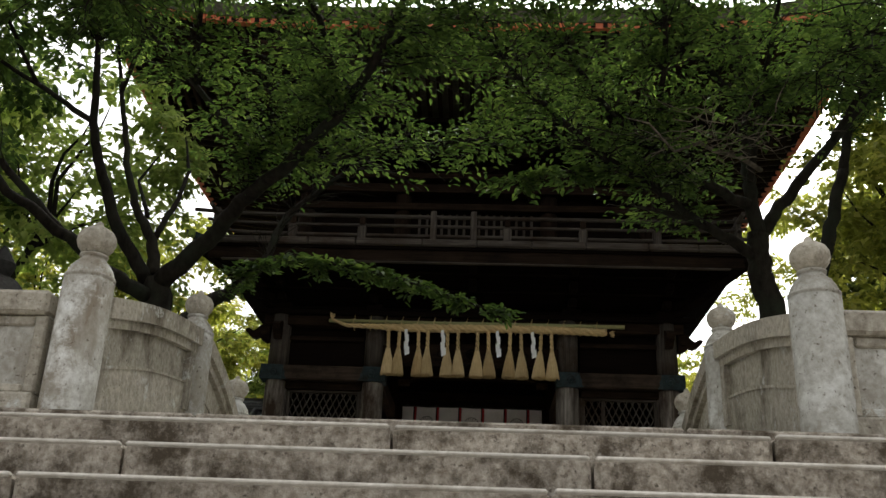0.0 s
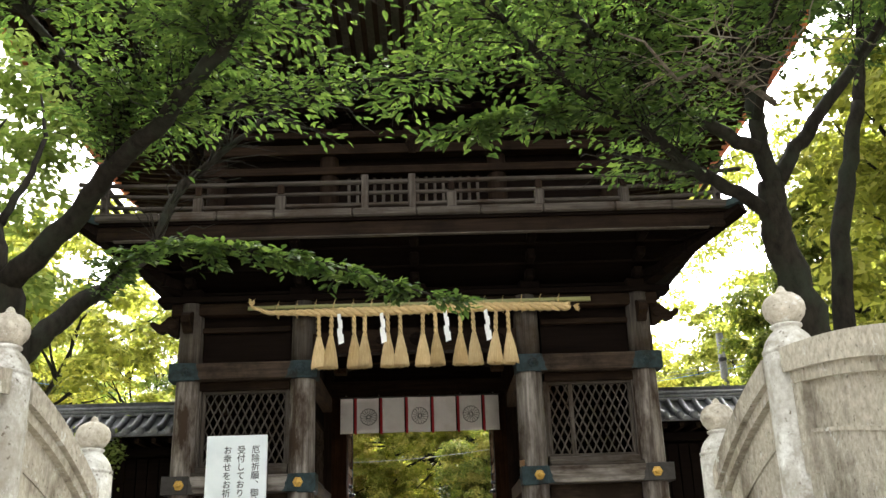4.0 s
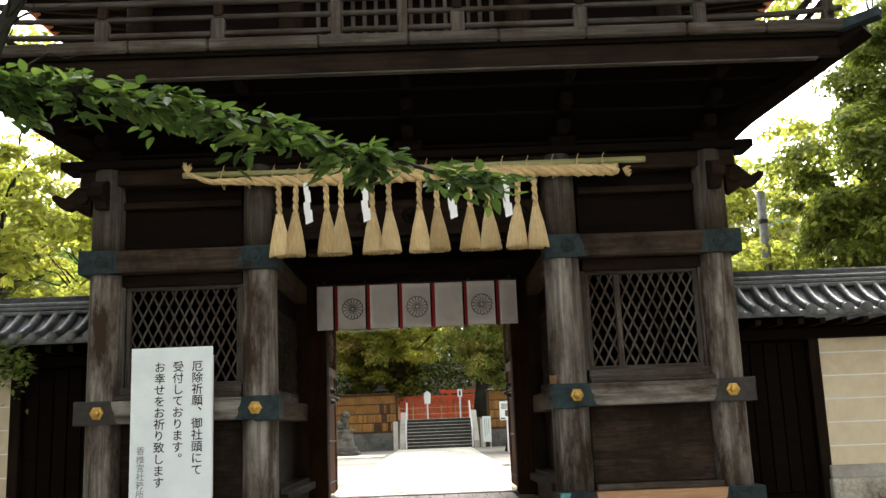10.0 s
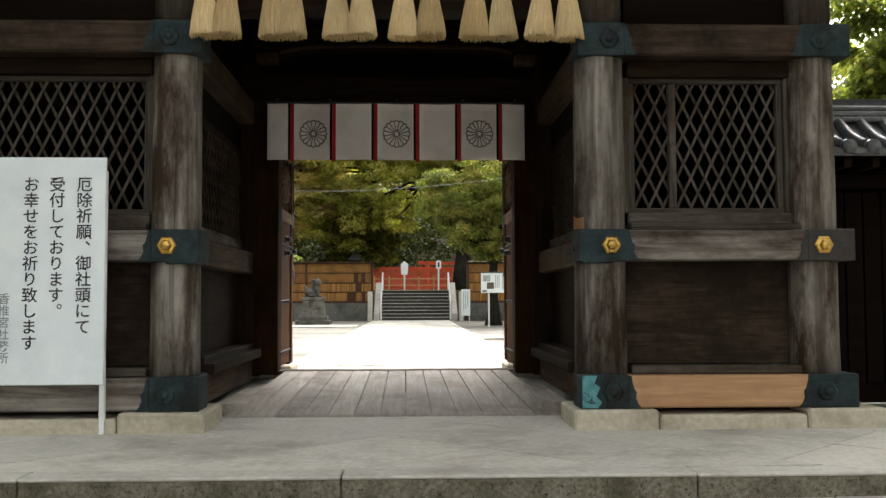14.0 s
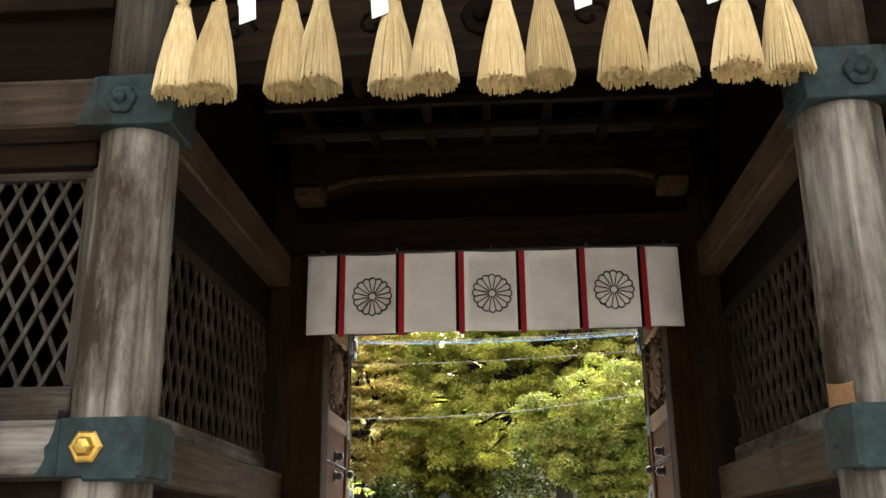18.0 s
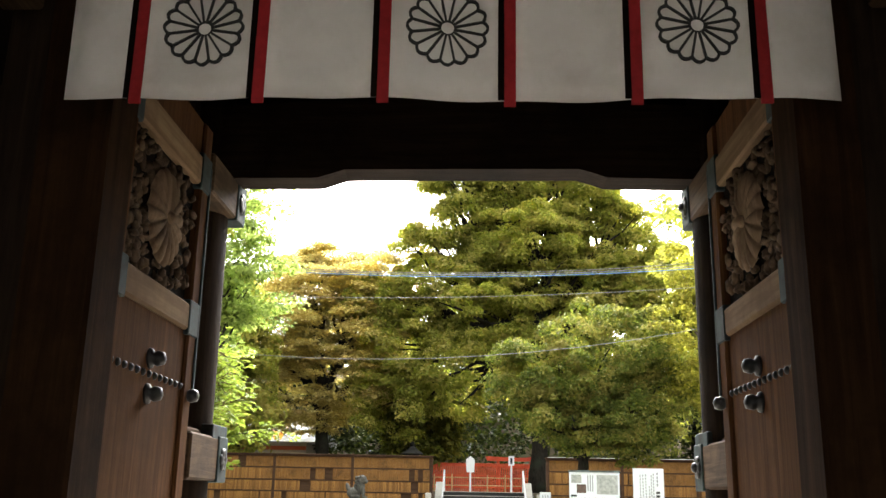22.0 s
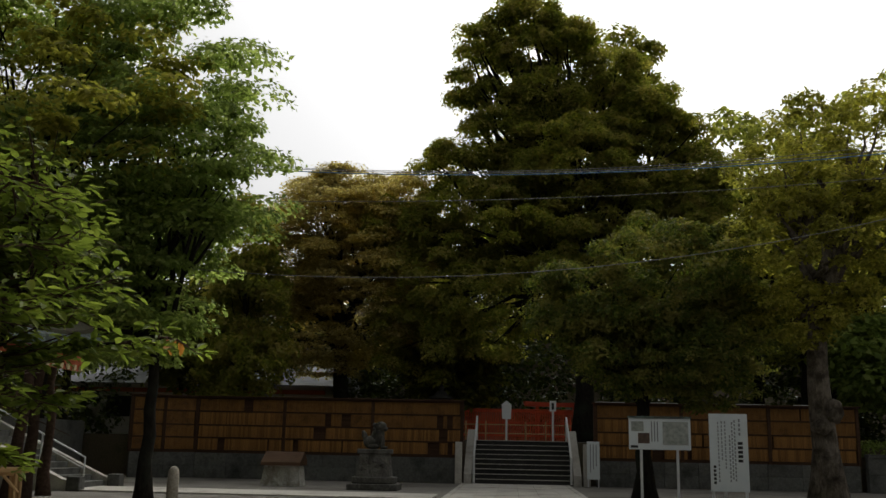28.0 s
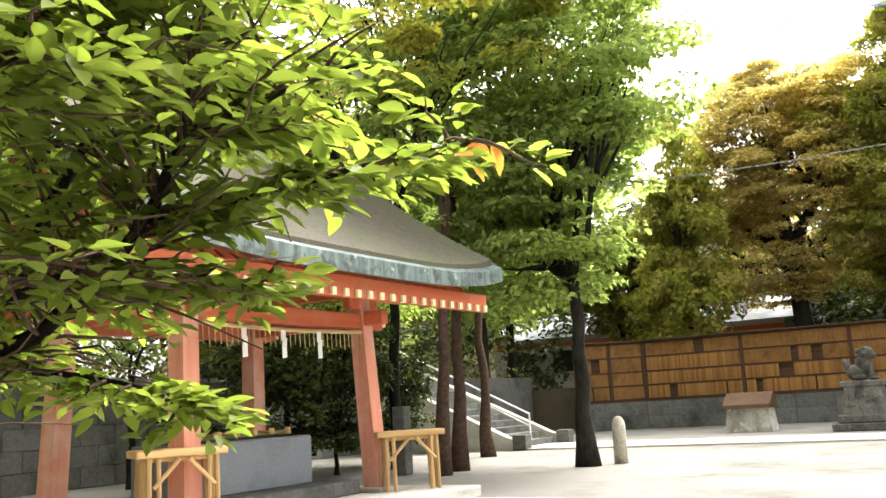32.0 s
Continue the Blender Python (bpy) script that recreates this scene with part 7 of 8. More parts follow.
# far woods first, then the court's own trees
broad_tree("cypress_tree", "huge olive-green cypress rising in mounded pads behind the fence", (3.0, 60.0, 1.5), 7.0, 0.42,
           [(-3.6, 0, 18.8, 0.8, 0.9, 13), (-2.0, 0, 18.5, 1.0, 0.9, 22), (-0.4, 0, 17.5, 1.1, 0.9, 28), (-4.6, 0, 17.3, 0.9, 0.8, 18), (-2.3, 0, 16.9, 1.4, 1.1, 40), (1.2, 0, 15.9, 1.3, 1.0, 38), (-4.9, 0, 15.2, 1.0, 0.8, 22), (-1.6, 0, 14.8, 1.7, 1.2, 54), (2.5, 0, 14.3, 1.5, 1.1, 48),
            (-3.6, 0, 13.3, 1.6, 1.1, 46), (4.0, 0, 13.0, 1.4, 1.1, 42), (0.6, 0, 12.5, 1.8, 1.2, 60), (4.8, 0, 11.2, 1.5, 1.1, 48), (-5.7, 0, 11.7, 1.4, 1.0, 36), (-2.3, 0, 11.1, 1.9, 1.2, 60), (2.5, 0, 10.5, 1.9, 1.2, 60), (4.8, 0, 9.2, 1.6, 1.2, 45), (-7.2, 0, 8.8, 1.8, 1.3, 50),
            (-0.8, 1.0, 11.6, 3.0, 2.2, 60), (-0.6, 0.8, 14.2, 1.8, 1.5, 30), (-0.4, -0.4, 11.4, 3.0, 2.0, 80), (-5.2, 0.2, 8.8, 2.8, 2.0, 80), (-2.6, -0.6, 8.6, 2.8, 2.0, 75), (3.4, 0, 8.6, 2.4, 2.2, 70), (-2.2, 0.2, 8.8, 1.2, 0.9, 55), (-1.6, 1.0, 8.6, 1.8, 1.2, 60), (-6.4, 0.2, 6.2, 2.2, 1.9, 60), (-6.6, 0.2, 4.0, 2.0, 1.7, 55), (-3.8, -0.4, 5.4, 2.4, 2.0, 65), (0.6, 0, 7.0, 2.6, 2.2, 65), (3.4, 0.4, 5.4, 2.4, 2.2, 60)],
           L_CYPRESS, BARK, 0.17, 260, 11, 0.66, 0.66, up=0.5)
broad_tree("evergreen_tree", "dense dark evergreen tree standing before the fence by the map board", (3.55, 47.0, 0), 2.8, 0.26,
           [(-1.4, 0.2, 5.2, 1.8, 1.5, 70), (0.9, 0.2, 5.8, 2.0, 1.6, 80), (2.0, 0.3, 4.6, 1.7, 1.5, 60), (-0.5, -0.2, 4.0, 1.8, 1.3, 60), (0.9, -0.2, 3.8, 1.8, 1.2, 60)],
           L_EVERGREEN, BARK, 0.13, 240, 19, 0.52, 0.7, up=0.45)
broad_tree("golden_tree", "broad evergreen covered in golden brown new leaves", (-7.4, 61.0, 1.5), 4.0, 0.4,
           [(-1.2, 0, 4.4, 2.6, 2.0, 70), (1.4, 0, 5.2, 2.6, 2.0, 70), (-2.2, 0, 6.8, 2.6, 2.0, 80), (-1.7, 0.3, 6.6, 1.2, 0.9, 45), (1.2, -0.5, 7.6, 3.0, 2.2, 120), (-0.6, -0.3, 9.4, 2.8, 1.8, 115), (1.8, 0, 10.2, 2.4, 1.5, 70), (-0.6, 0, 10.8, 2.0, 1.2, 50)], L_GOLD, BARK, 0.16, 230, 12, 0.8, 0.34, up=1.3)
broad_tree("tall_pine", "tall thin dark conifer rising behind the cypress", (8.2, 84, 1.5), 22, 0.3, [(0.6, 0, 26.0, 1.5, 1.0, 26), (-0.2, 0, 28.0, 1.2, 1.2, 26), (1.4, 0, 27.4, 0.9, 0.8, 14), (0.2, 0, 23.0, 1.8, 1.4, 30)], L_CYPRESS, BARK, 0.34, 50, 13, 0.7, 0.4)
broad_tree("camphor_tree", "tall bright green broadleaf tree with a dark slim trunk", (-7.3, 39.5, 0), 3.4, 0.15,
           [(-0.8, 0.4, 3.6, 1.5, 0.8, 30), (-0.7, 0.3, 5.2, 1.9, 1.3, 46), (-2.2, 0.4, 4.6, 1.8, 1.1, 26), (-1.6, 0.6, 6.6, 2.5, 1.6, 36), (0.3, 0, 7.3, 1.9, 1.3, 34), (1.0, 0, 6.2, 1.0, 0.8, 16), (-0.5, 0.2, 9.2, 2.2, 1.6, 44), (-2.4, 0.4, 9.6, 2.0, 1.4, 24)], L_GREEN, BARK, 0.15, 240, 14, 0.8, 0.22, up=0.6)
broad_tree("camphor_tree", "tall bright green broadleaf tree among others by the stair", (-11.2, 39.6, 0), 5.2, 0.12,
           [(3.4, -2.6, 7.4, 1.9, 1.1, 15), (1.2, -1.5, 8.6, 2.2, 1.3, 14), (3.0, -1.0, 9.8, 2.2, 1.3, 13), (-1.6, -1, 9.0, 2.4, 1.5, 20), (0.6, 0, 11.2, 2.4, 1.5, 18), (-3.0, 0.5, 7.8, 2.2, 1.4, 20), (-2.0, 0.5, 11.6, 2.2, 1.4, 16)], L_TUFT, BARK, 0.17, 150, 15, 0.7, 0.35, up=0.8)
broad_tree("dark_cypress", "slim dark cypress behind the camphor tree", (-10.5, 57.4, 1.5), 2.0, 0.16, [(0, 0, 2.8, 1.8, 1.8, 80), (0, 0, 5.2, 1.6, 2.2, 80), (-0.3, 0, 7.6, 1.1, 1.6, 50)], L_CYPRESS, BARK, 0.2, 110, 16, 0.55, 0.9, up=0.1)
bare = broad_tree("bare_trunked_tree", "leaning tree with pale peeling bark and a thin olive crown", (7.95, 45.8, 0), 5.2, 0.36,
           [(-0.3, 0, 4.9, 1.1, 0.9, 34), (0.1, 0, 6.6, 2.2, 1.9, 90), (0.9, 0.3, 9.2, 2.4, 1.8, 85), (2.2, 0.3, 9.4, 1.8, 1.7, 50), (-0.6, 0.2, 8.4, 1.6, 1.6, 50), (1.6, 0.2, 7.2, 1.7, 1.5, 50)], L_TUFT, PALEBARK, 0.15, 85, 17, 0.42, 0.6)
for x, y, z, rx, rz, seed in ((7.80, 45.55, 1.95, 0.26, 0.20, 1), (8.16, 45.60, 2.35, 0.22, 0.30, 2), (7.98, 45.56, 0.9, 0.24, 0.5, 5)):
    burl = bmesh.new()
    bmesh.ops.create_icosphere(burl, subdivisions=3, radius=1.0)
    br = random.Random(seed)
    ph = [br.uniform(0, 6) for _ in range(3)]
    for v in burl.verts:
        v.co *= 1 + 0.14 * math.sin(5 * v.co.x + ph[0]) * math.sin(4 * v.co.z + ph[1]) + 0.08 * math.sin(9 * v.co.y + ph[2])
        v.co = Vector((x + v.co.x * rx, y + v.co.y * rx, z + v.co.z * rz))
    part("burl", burl, PALEBARK, bare, "knotted swelling of the bark", True)
for k, (x, y, h, mat, nm) in enumerate(((12.2, 61, 13.0, L_LIME, "yellow-green"), (14.0, 63, 17.0, L_LIME, "yellow-green"), (19.5, 61, 16.0, L_LIME, "yellow-green"), (16, 62, 11.5, L_LIME, "yellow-green"), (23, 60, 15, L_LIME, "yellow-green"), (11.5, 66, 14.5, L_LIME, "yellow-green"), (30, 52, 14, L_OLIVE, "olive green"), (14.5, 58.5, 5.5, L_GREEN, "green"), (20, 57.5, 5, L_OLIVE, "olive green"),
                                            (-20, 62, 12, L_GREEN, "green"), (-26, 50, 13, L_OLIVE, "olive green"), (-19, 48, 11, L_GREEN, "green"), (-14, 60, 7, L_OLIVE, "olive green"), (-4, 74, 13, L_OLIVE, "olive green"),
                                            (5, 80, 14, L_OLIVE, "olive green"), (-2.6, 63, 5.5, L_OLIVE, "olive green"), (-16.5, 53, 9, L_GREEN, "green"), (-24, 40, 11, L_LIME, "yellow-green"), (-26.5, 31, 14, L_OLIVE, "olive green"), (-25, 36.5, 13, L_OLIVE, "olive green"), (-29.5, 26.5, 15, L_OLIVE, "olive green"), (-20, 43.5, 11, L_OLIVE, "olive green"))):
    w = h * 0.34
    broad_tree("woodland_tree", nm + " broadleaf tree of the wood around the court", (x, y, 1.4), h * 0.35, 0.02 * h,
               [(0, 0, h * 0.50, w, h * 0.26, 60), (w * 0.4, 0, h * 0.74, w * 0.8, h * 0.22, 50), (-w * 0.5, 0, h * 0.70, w * 0.7, h * 0.2, 42)], mat, BARK, 0.36, 70, 30 + k, 0.85, 0.6)
# trees to the sides of the gate, beyond the wall
for k, (x, y, h, mat, nm) in enumerate(((-9.8, 25.0, 10.0, L_LIME, "yellow-green"), (-13.5, 24.5, 10.6, L_LIME, "yellow-green"), (-18, 23, 10, L_LIME, "yellow-green"), (8.9, 31, 5.9, L_LIME, "yellow-green"), (13, 30, 7.6, L_LIME, "yellow-green"), (14.4, 29.5, 16.0, L_LIME, "tall yellow-green"),
                                            (15.2, 20.5, 12.0, L_LIME, "yellow-green"), (15, 21.5, 11, L_LIME, "yellow-green"), (-22, 20.5, 10, L_GREEN, "green"), (21, 24, 12, L_GREEN, "green"))):
    w = h * 0.34
    broad_tree("woodland_tree", nm + " tree behind the plastered wall", (x, y, -0.02), h * 0.35, 0.018 * h,
               [(0, 0, h * 0.48, w, h * 0.26, 60), (w * 0.4, 0, h * 0.72, w * 0.8, h * 0.22, 50), (-w * 0.5, 0, h * 0.7, w * 0.7, h * 0.2, 40)], mat, BARK, 0.2, 125, 60 + k, 0.6, 0.55)
broad_tree("evergreen_tree", "dense dark green tree rising behind the plastered wall", (11.35, 25.0, -0.02), 3.4, 0.24,
           [(-1.2, 0, 4.6, 1.8, 1.2, 70), (-0.9, 0, 6.3, 1.9, 1.4, 75), (0.2, 0, 8.2, 1.8, 1.4, 75), (1.5, 0.2, 5.4, 2.3, 2.0, 70), (1.7, 0.2, 8.0, 2.1, 1.7, 60), (0.9, 0, 9.9, 1.6, 1.3, 55)], L_BROAD, BARK, 0.16, 230, 65, 0.58, 0.65, up=0.5)
for k, (x, y) in enumerate(((-13, 32), (-14.5, 36), (-15, 39.5), (-13.8, 42.5), (-12.6, 38.0))):
    broad_tree("slim_tree", "slim dark-stemmed shrub tree by the retaining wall", (x, y, 0), 1.9, 0.07, [(0, 0, 2.9, 1.2, 1.0, 30), (0.4, 0.3, 4.0, 1.2, 1.0, 26)], L_GREEN if k % 2 else L_OLIVE, BARK, 0.14, 60, 80 + k, 0.4, 0.6)

for k, (x, y, h) in enumerate(((-9.3, 38.0, 4.6), (-9.5, 38.95, 5.0), (-10.9, 42.6, 4.4))):
    broad_tree("slim_tree", "slim grey-brown trunk under a thin crown near the stair", (x, y, 0), h, 0.12, [(0.2, 0.2, h + 1.2, 1.5, 1.0, 26), (-0.5, 0, h + 2.4, 1.3, 0.9, 20)], L_GREEN, TWIGBARK, 0.15, 80, 90 + k, 0.45, 0.5, lean=(0.25 - 0.2 * k, 0.2))
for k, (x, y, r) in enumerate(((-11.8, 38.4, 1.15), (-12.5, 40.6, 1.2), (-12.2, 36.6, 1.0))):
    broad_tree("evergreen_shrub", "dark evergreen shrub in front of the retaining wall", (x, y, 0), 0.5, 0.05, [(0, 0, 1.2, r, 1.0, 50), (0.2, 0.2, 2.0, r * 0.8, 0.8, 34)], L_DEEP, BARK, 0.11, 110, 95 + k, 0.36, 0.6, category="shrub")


# cherry trees whose limbs are laid out one by one
def cherry(name, label, limbs, leaf_mat, leaf, seed, twigs, per_twig, spread=0.7, droop=-0.25, tips=None, tight=(), floor_z=-9.0, bare=(), clear=None):
    """limbs: (points with radii). Twigs leave the outer parts of each limb and carry leaves."""
    rs = np.random.RandomState(seed)
    t = thing(name, tuple(limbs[0][0][:3]), label, "tree")
    bm = bmesh.new()
    pos, nor, sizes, aims = [], [], [], []
    for li, pts in enumerate(limbs):
        wood = bmesh.new()
        a = np.array(pts, float)
        fine = []
        for k in range(len(a) - 1):
            for s in np.linspace(0, 1, 6, endpoint=False):
                p = a[k] + (a[k + 1] - a[k]) * s
                fine.append(p + np.r_[rs.normal(size=3) * min(0.012, 0.2 * p[3]), 0])
        fine.append(a[-1])
        fine = np.array(fine)
        tube([Vector(p[:3]) for p in fine], list(fine[:, 3]), 10, wood)
        part("limb" if li else "trunk", wood, BARK, t, "" if li else "dark forking trunk", True)
        thin = np.where(fine[:, 3] < 0.06)[0]
        if not len(thin):
            continue
        reach = 0.3 if li in tight else 1.0
        for j in range(int(twigs * len(thin) / 8 * (0.62 if li in tight else 1.0))):
            k = thin[rs.randint(len(thin))] if name == "court_cherry" or li in tight else thin[min(len(thin) - 1, 3 * rs.randint(1 + len(thin) // 3))]
            o = fine[k, :3]
            d = unit(rs, 1)[0] * np.array([1, 1, 0.22 if name == "court_cherry" else 0.15])
            along = fine[min(k + 1, len(fine) - 1), :3] - fine[max(k - 1, 0), :3]
            along /= np.linalg.norm(along) + 1e-9
            d = d + along * 0.7
            d /= np.linalg.norm(d)
            ln = spread * reach * rs.uniform(0.4, 1.2)
            tw = [o + d * ln * s + np.array([0, 0, droop * ln * s * s]) for s in np.linspace(0, 1, 5)]
            if li not in tight and tw[2][2] < floor_z + rs.uniform(-0.25, 0.35) + (0.42 if name == "court_cherry" and o[0] < -4.4 else 0.0):
                continue
            if clear and clear(tw[2]) and li not in tight:
                continue
            if name == "court_cherry" and li != 8 and tw[-1][0] + 0.66 * (tw[-1][1] - 26.5) > -2.2 - 0.55 * max(0.0, tw[-1][2] - 1.95):
                continue
            for s_ in range(1, 5):
                tw[s_] = tw[s_] + rs.normal(size=3) * 0.018 * s_ * ln
            tube([Vector(p) for p in tw], [0.009, 0.007, 0.006, 0.004, 0.002], 5, bm)
            n = int(per_twig * rs.uniform(0.5, 1.4)) if li not in bare else 0
            s = rs.uniform(0.15, 1.05, n)[:, None]
            side = np.cross(d, (0, 0, 1.0))
            lat = rs.uniform(-1, 1, (n, 1)) * (0.25 if li not in tight else 0.13) * (1.1 - 0.6 * s)
            p = o + d * ln * s + np.array([0, 0, droop * ln]) * s * s + side * lat + rs.normal(size=(n, 3)) * np.array([0.02, 0.02, 0.018])
            p[:, 2] -= np.abs(lat[:, 0]) * 0.25
            if name == "court_cherry":
                reach_x, low = p[:, 0] + 0.66 * (p[:, 1] - 26.5), p[:, 2] + 0.17 * (26.5 - p[:, 1])
                keep = (reach_x < -2.2 - 0.55 * np.maximum(0, low - 1.95)) & (low > np.where(reach_x < -3.12, 1.36, np.where(reach_x < -2.6, 1.70, 1.79)))
                keep &= (low > 1.74) | (rs.uniform(size=n) < 0.5)
                if li in (8, 9, 13):
                    keep = rs.uniform(size=n) < 0.8
                p, lat = p[keep], lat[keep]
                n = len(p)
            aims.append(np.tile(d * 0.75 + np.array([0, 0, -0.12]), (n, 1)) + side * np.sign(lat[:n] + 1e-6) * 0.7)
            pos.append(p)
            sizes.append(np.full((n, 1), leaf * (1.15 if li in tight and name != "court_cherry" else 1.0)))
            nv = np.tile([0, 0, 1.0], (n, 1)) + rs.normal(size=(n, 3)) * 0.32
            nor.append(nv / np.linalg.norm(nv, axis=1, keepdims=True))
    tagged(part("twig_spray", bm, TWIGBARK if name == "court_cherry" else BARK, t, "fine dark twigs", True), kind="stuff")
    part("crown", leaf_mesh("crown", np.concatenate(pos), np.concatenate(nor), np.concatenate(sizes), leaf_mat, rs, 0.3, 0.46, True, np.concatenate(aims)), None, t, "layers of pointed leaves")
    if tips:
        p = np.array(tips, float)
        p = np.repeat(p, 5, 0) + rs.normal(size=(5 * len(tips), 3)) * 0.05
        nv = np.tile([0, -0.4, 1.0], (len(p), 1)) + rs.normal(size=p.shape) * 0.4
        part("young_leaves", leaf_mesh("young_leaves", p, nv / np.linalg.norm(nv, axis=1, keepdims=True), leaf, L_ORANGE, rs, 0.3, 0.46, True), None, t, "orange young leaves")
    return t


cherry("cherry_tree", "spreading cherry tree with dark limbs arching before the gate", [
    [(-3.55, 9.95, -0.2, 0.25), (-3.54, 9.9, 1.0, 0.21), (-3.58, 9.9, 2.1, 0.19), (-3.7, 9.9, 2.75, 0.16)],
    [(-3.8, 9.85, 2.7, 0.09), (-4.2, 9.7, 3.35, 0.075), (-4.45, 9.6, 3.95, 0.066), (-4.6, 9.4, 4.6, 0.052), (-4.55, 9.0, 5.55, 0.036), (-4.8, 8.3, 6.3, 0.014)],
    [(-3.75, 9.8, 2.5, 0.10), (-4.05, 9.2, 2.62, 0.08), (-4.25, 8.6, 2.75, 0.066), (-4.6, 7.9, 2.95, 0.05), (-5.1, 7.0, 3.4, 0.02)],
    [(-3.72, 9.9, 2.8, 0.085), (-3.83, 9.9, 3.3, 0.066), (-4.05, 9.8, 3.6, 0.05), (-4.2, 9.65, 4.2, 0.04), (-4.33, 9.4, 5.05, 0.028), (-4.4, 9.1, 5.8, 0.012)],
    [(-3.8, 9.9, 3.3, 0.042), (-3.68, 10.1, 3.85, 0.034), (-3.64, 10.3, 4.4, 0.024), (-3.8, 10.4, 4.95, 0.01)],
    [(-3.95, 9.95, 3.6, 0.03), (-4.25, 10.2, 4.2, 0.02), (-4.1, 10.4, 4.7, 0.008)],
    [(-3.62, 9.85, 2.7, 0.12), (-2.95, 9.6, 3.28, 0.098), (-2.62, 9.3, 3.52, 0.088), (-1.95, 8.65, 3.7, 0.074), (-1.2, 7.6, 3.8, 0.056), (-0.75, 6.7, 3.85, 0.042), (-0.35, 5.6, 3.95, 0.024), (0.0, 4.6, 4.05, 0.012)],
    [(-3.58, 10.0, 1.95, 0.12), (-3.4, 10.1, 2.25, 0.105), (-3.16, 10.5, 2.72, 0.09), (-3.0, 10.95, 3.05, 0.076), (-2.78, 11.2, 3.45, 0.062), (-2.55, 11.4, 4.3, 0.048), (-2.1, 11.3, 4.65, 0.036), (-1.55, 11.0, 4.92, 0.026), (-1.1, 10.6, 5.02, 0.012)],
    [(-3.1, 10.6, 2.8, 0.035), (-2.6, 10.0, 2.95, 0.03), (-1.95, 9.4, 2.88, 0.028), (-1.3, 9.2, 2.72, 0.022), (-0.55, 9.3, 2.57, 0.016), (0.32, 9.47, 2.33, 0.007)],
    [(-2.62, 9.3, 3.52, 0.05), (-2.4, 9.0, 3.9, 0.04), (-2.15, 8.5, 4.15, 0.03), (-2.1, 7.8, 4.5, 0.012)],
    [(-1.95, 8.65, 3.7, 0.045), (-1.5, 8.3, 4.3, 0.035), (-0.8, 8.0, 4.7, 0.025), (0.0, 7.7, 4.9, 0.01)],
    [(-1.2, 7.6, 3.8, 0.04), (-1.3, 6.6, 4.1, 0.03), (-1.5, 5.5, 4.3, 0.02), (-1.6, 4.5, 4.4, 0.01)],
    [(-2.4, 9.0, 3.9, 0.04), (-2.9, 8.0, 4.3, 0.03), (-3.3, 6.8, 4.5, 0.02), (-3.4, 5.6, 4.5, 0.01)],
    [(-0.75, 6.7, 3.85, 0.03), (-0.2, 6.4, 4.1, 0.022), (0.4, 6.0, 4.3, 0.01)],
    [(-1.5, 8.3, 4.3, 0.03), (-1.9, 7.6, 4.9, 0.025), (-2.2, 6.8, 5.4, 0.01)],
    [(-4.25, 8.6, 2.75, 0.05), (-4.9, 8.3, 3.4, 0.04), (-5.5, 7.8, 4.1, 0.025), (-5.9, 7.2, 4.7, 0.01)],
    [(-4.6, 9.4, 4.6, 0.04), (-5.2, 9.0, 4.9, 0.03), (-5.9, 8.5, 5.2, 0.012)],
    [(-4.55, 9.0, 5.55, 0.03), (-3.9, 8.4, 5.9, 0.02), (-3.1, 7.8, 6.1, 0.01)],
    [(-4.55, 9.0, 5.5, 0.035), (-4.2, 8.2, 6.2, 0.025), (-3.6, 7.4, 6.6, 0.01)],
    [(-4.4, 9.1, 5.8, 0.03), (-4.9, 8.6, 6.6, 0.02), (-5.3, 8.0, 7.2, 0.01)],
    [(-5.2, 9.0, 4.9, 0.03), (-5.5, 8.2, 5.7, 0.02), (-5.6, 7.4, 6.3, 0.01)],
    [(-2.9, 8.0, 4.3, 0.03), (-2.6, 7.0, 4.75, 0.024), (-2.3, 6.0, 4.85, 0.016), (-2.0, 5.2, 4.85, 0.007)],
    [(-3.4, 5.6, 4.5, 0.014), (-3.2, 5.0, 4.4, 0.01), (-2.9, 4.4, 4.3, 0.005)],
    [(-2.6, 7.0, 4.75, 0.02), (-3.4, 6.4, 5.0, 0.014), (-4.0, 5.8, 5.1, 0.006)],
    [(-3.3, 6.8, 4.5, 0.025), (-3.9, 6.2, 4.45, 0.018), (-4.4, 5.6, 4.5, 0.008)],
    [(-4.33, 9.4, 5.05, 0.03), (-3.8, 8.6, 5.35, 0.025), (-3.2, 7.8, 5.45, 0.018), (-2.6, 7.2, 5.4, 0.008)],
    [(-3.3, 6.8, 4.5, 0.02), (-3.1, 6.0, 4.1, 0.014), (-3.2, 5.3, 3.9, 0.006)],
    [(-1.9, 7.6, 4.9, 0.024), (-1.5, 7.6, 5.4, 0.018), (-0.9, 7.7, 5.65, 0.012), (-0.3, 7.8, 5.7, 0.005)],
    [(-3.2, 7.8, 5.45, 0.018), (-2.6, 7.9, 5.7, 0.013), (-1.9, 8.0, 5.8, 0.006)],
    [(-1.95, 8.65, 3.7, 0.03), (-1.2, 8.5, 3.75, 0.024), (-0.4, 8.2, 3.72, 0.016), (0.2, 8.0, 3.7, 0.008)],
], L_CHERRY, 0.076, 101, 30, 29, 0.85, -0.12, tight=(8,), floor_z=3.45, bare=(4, 5, 7), clear=lambda p: p[0] < -2.9 and p[1] > 8.0 and p[2] < 5.5)
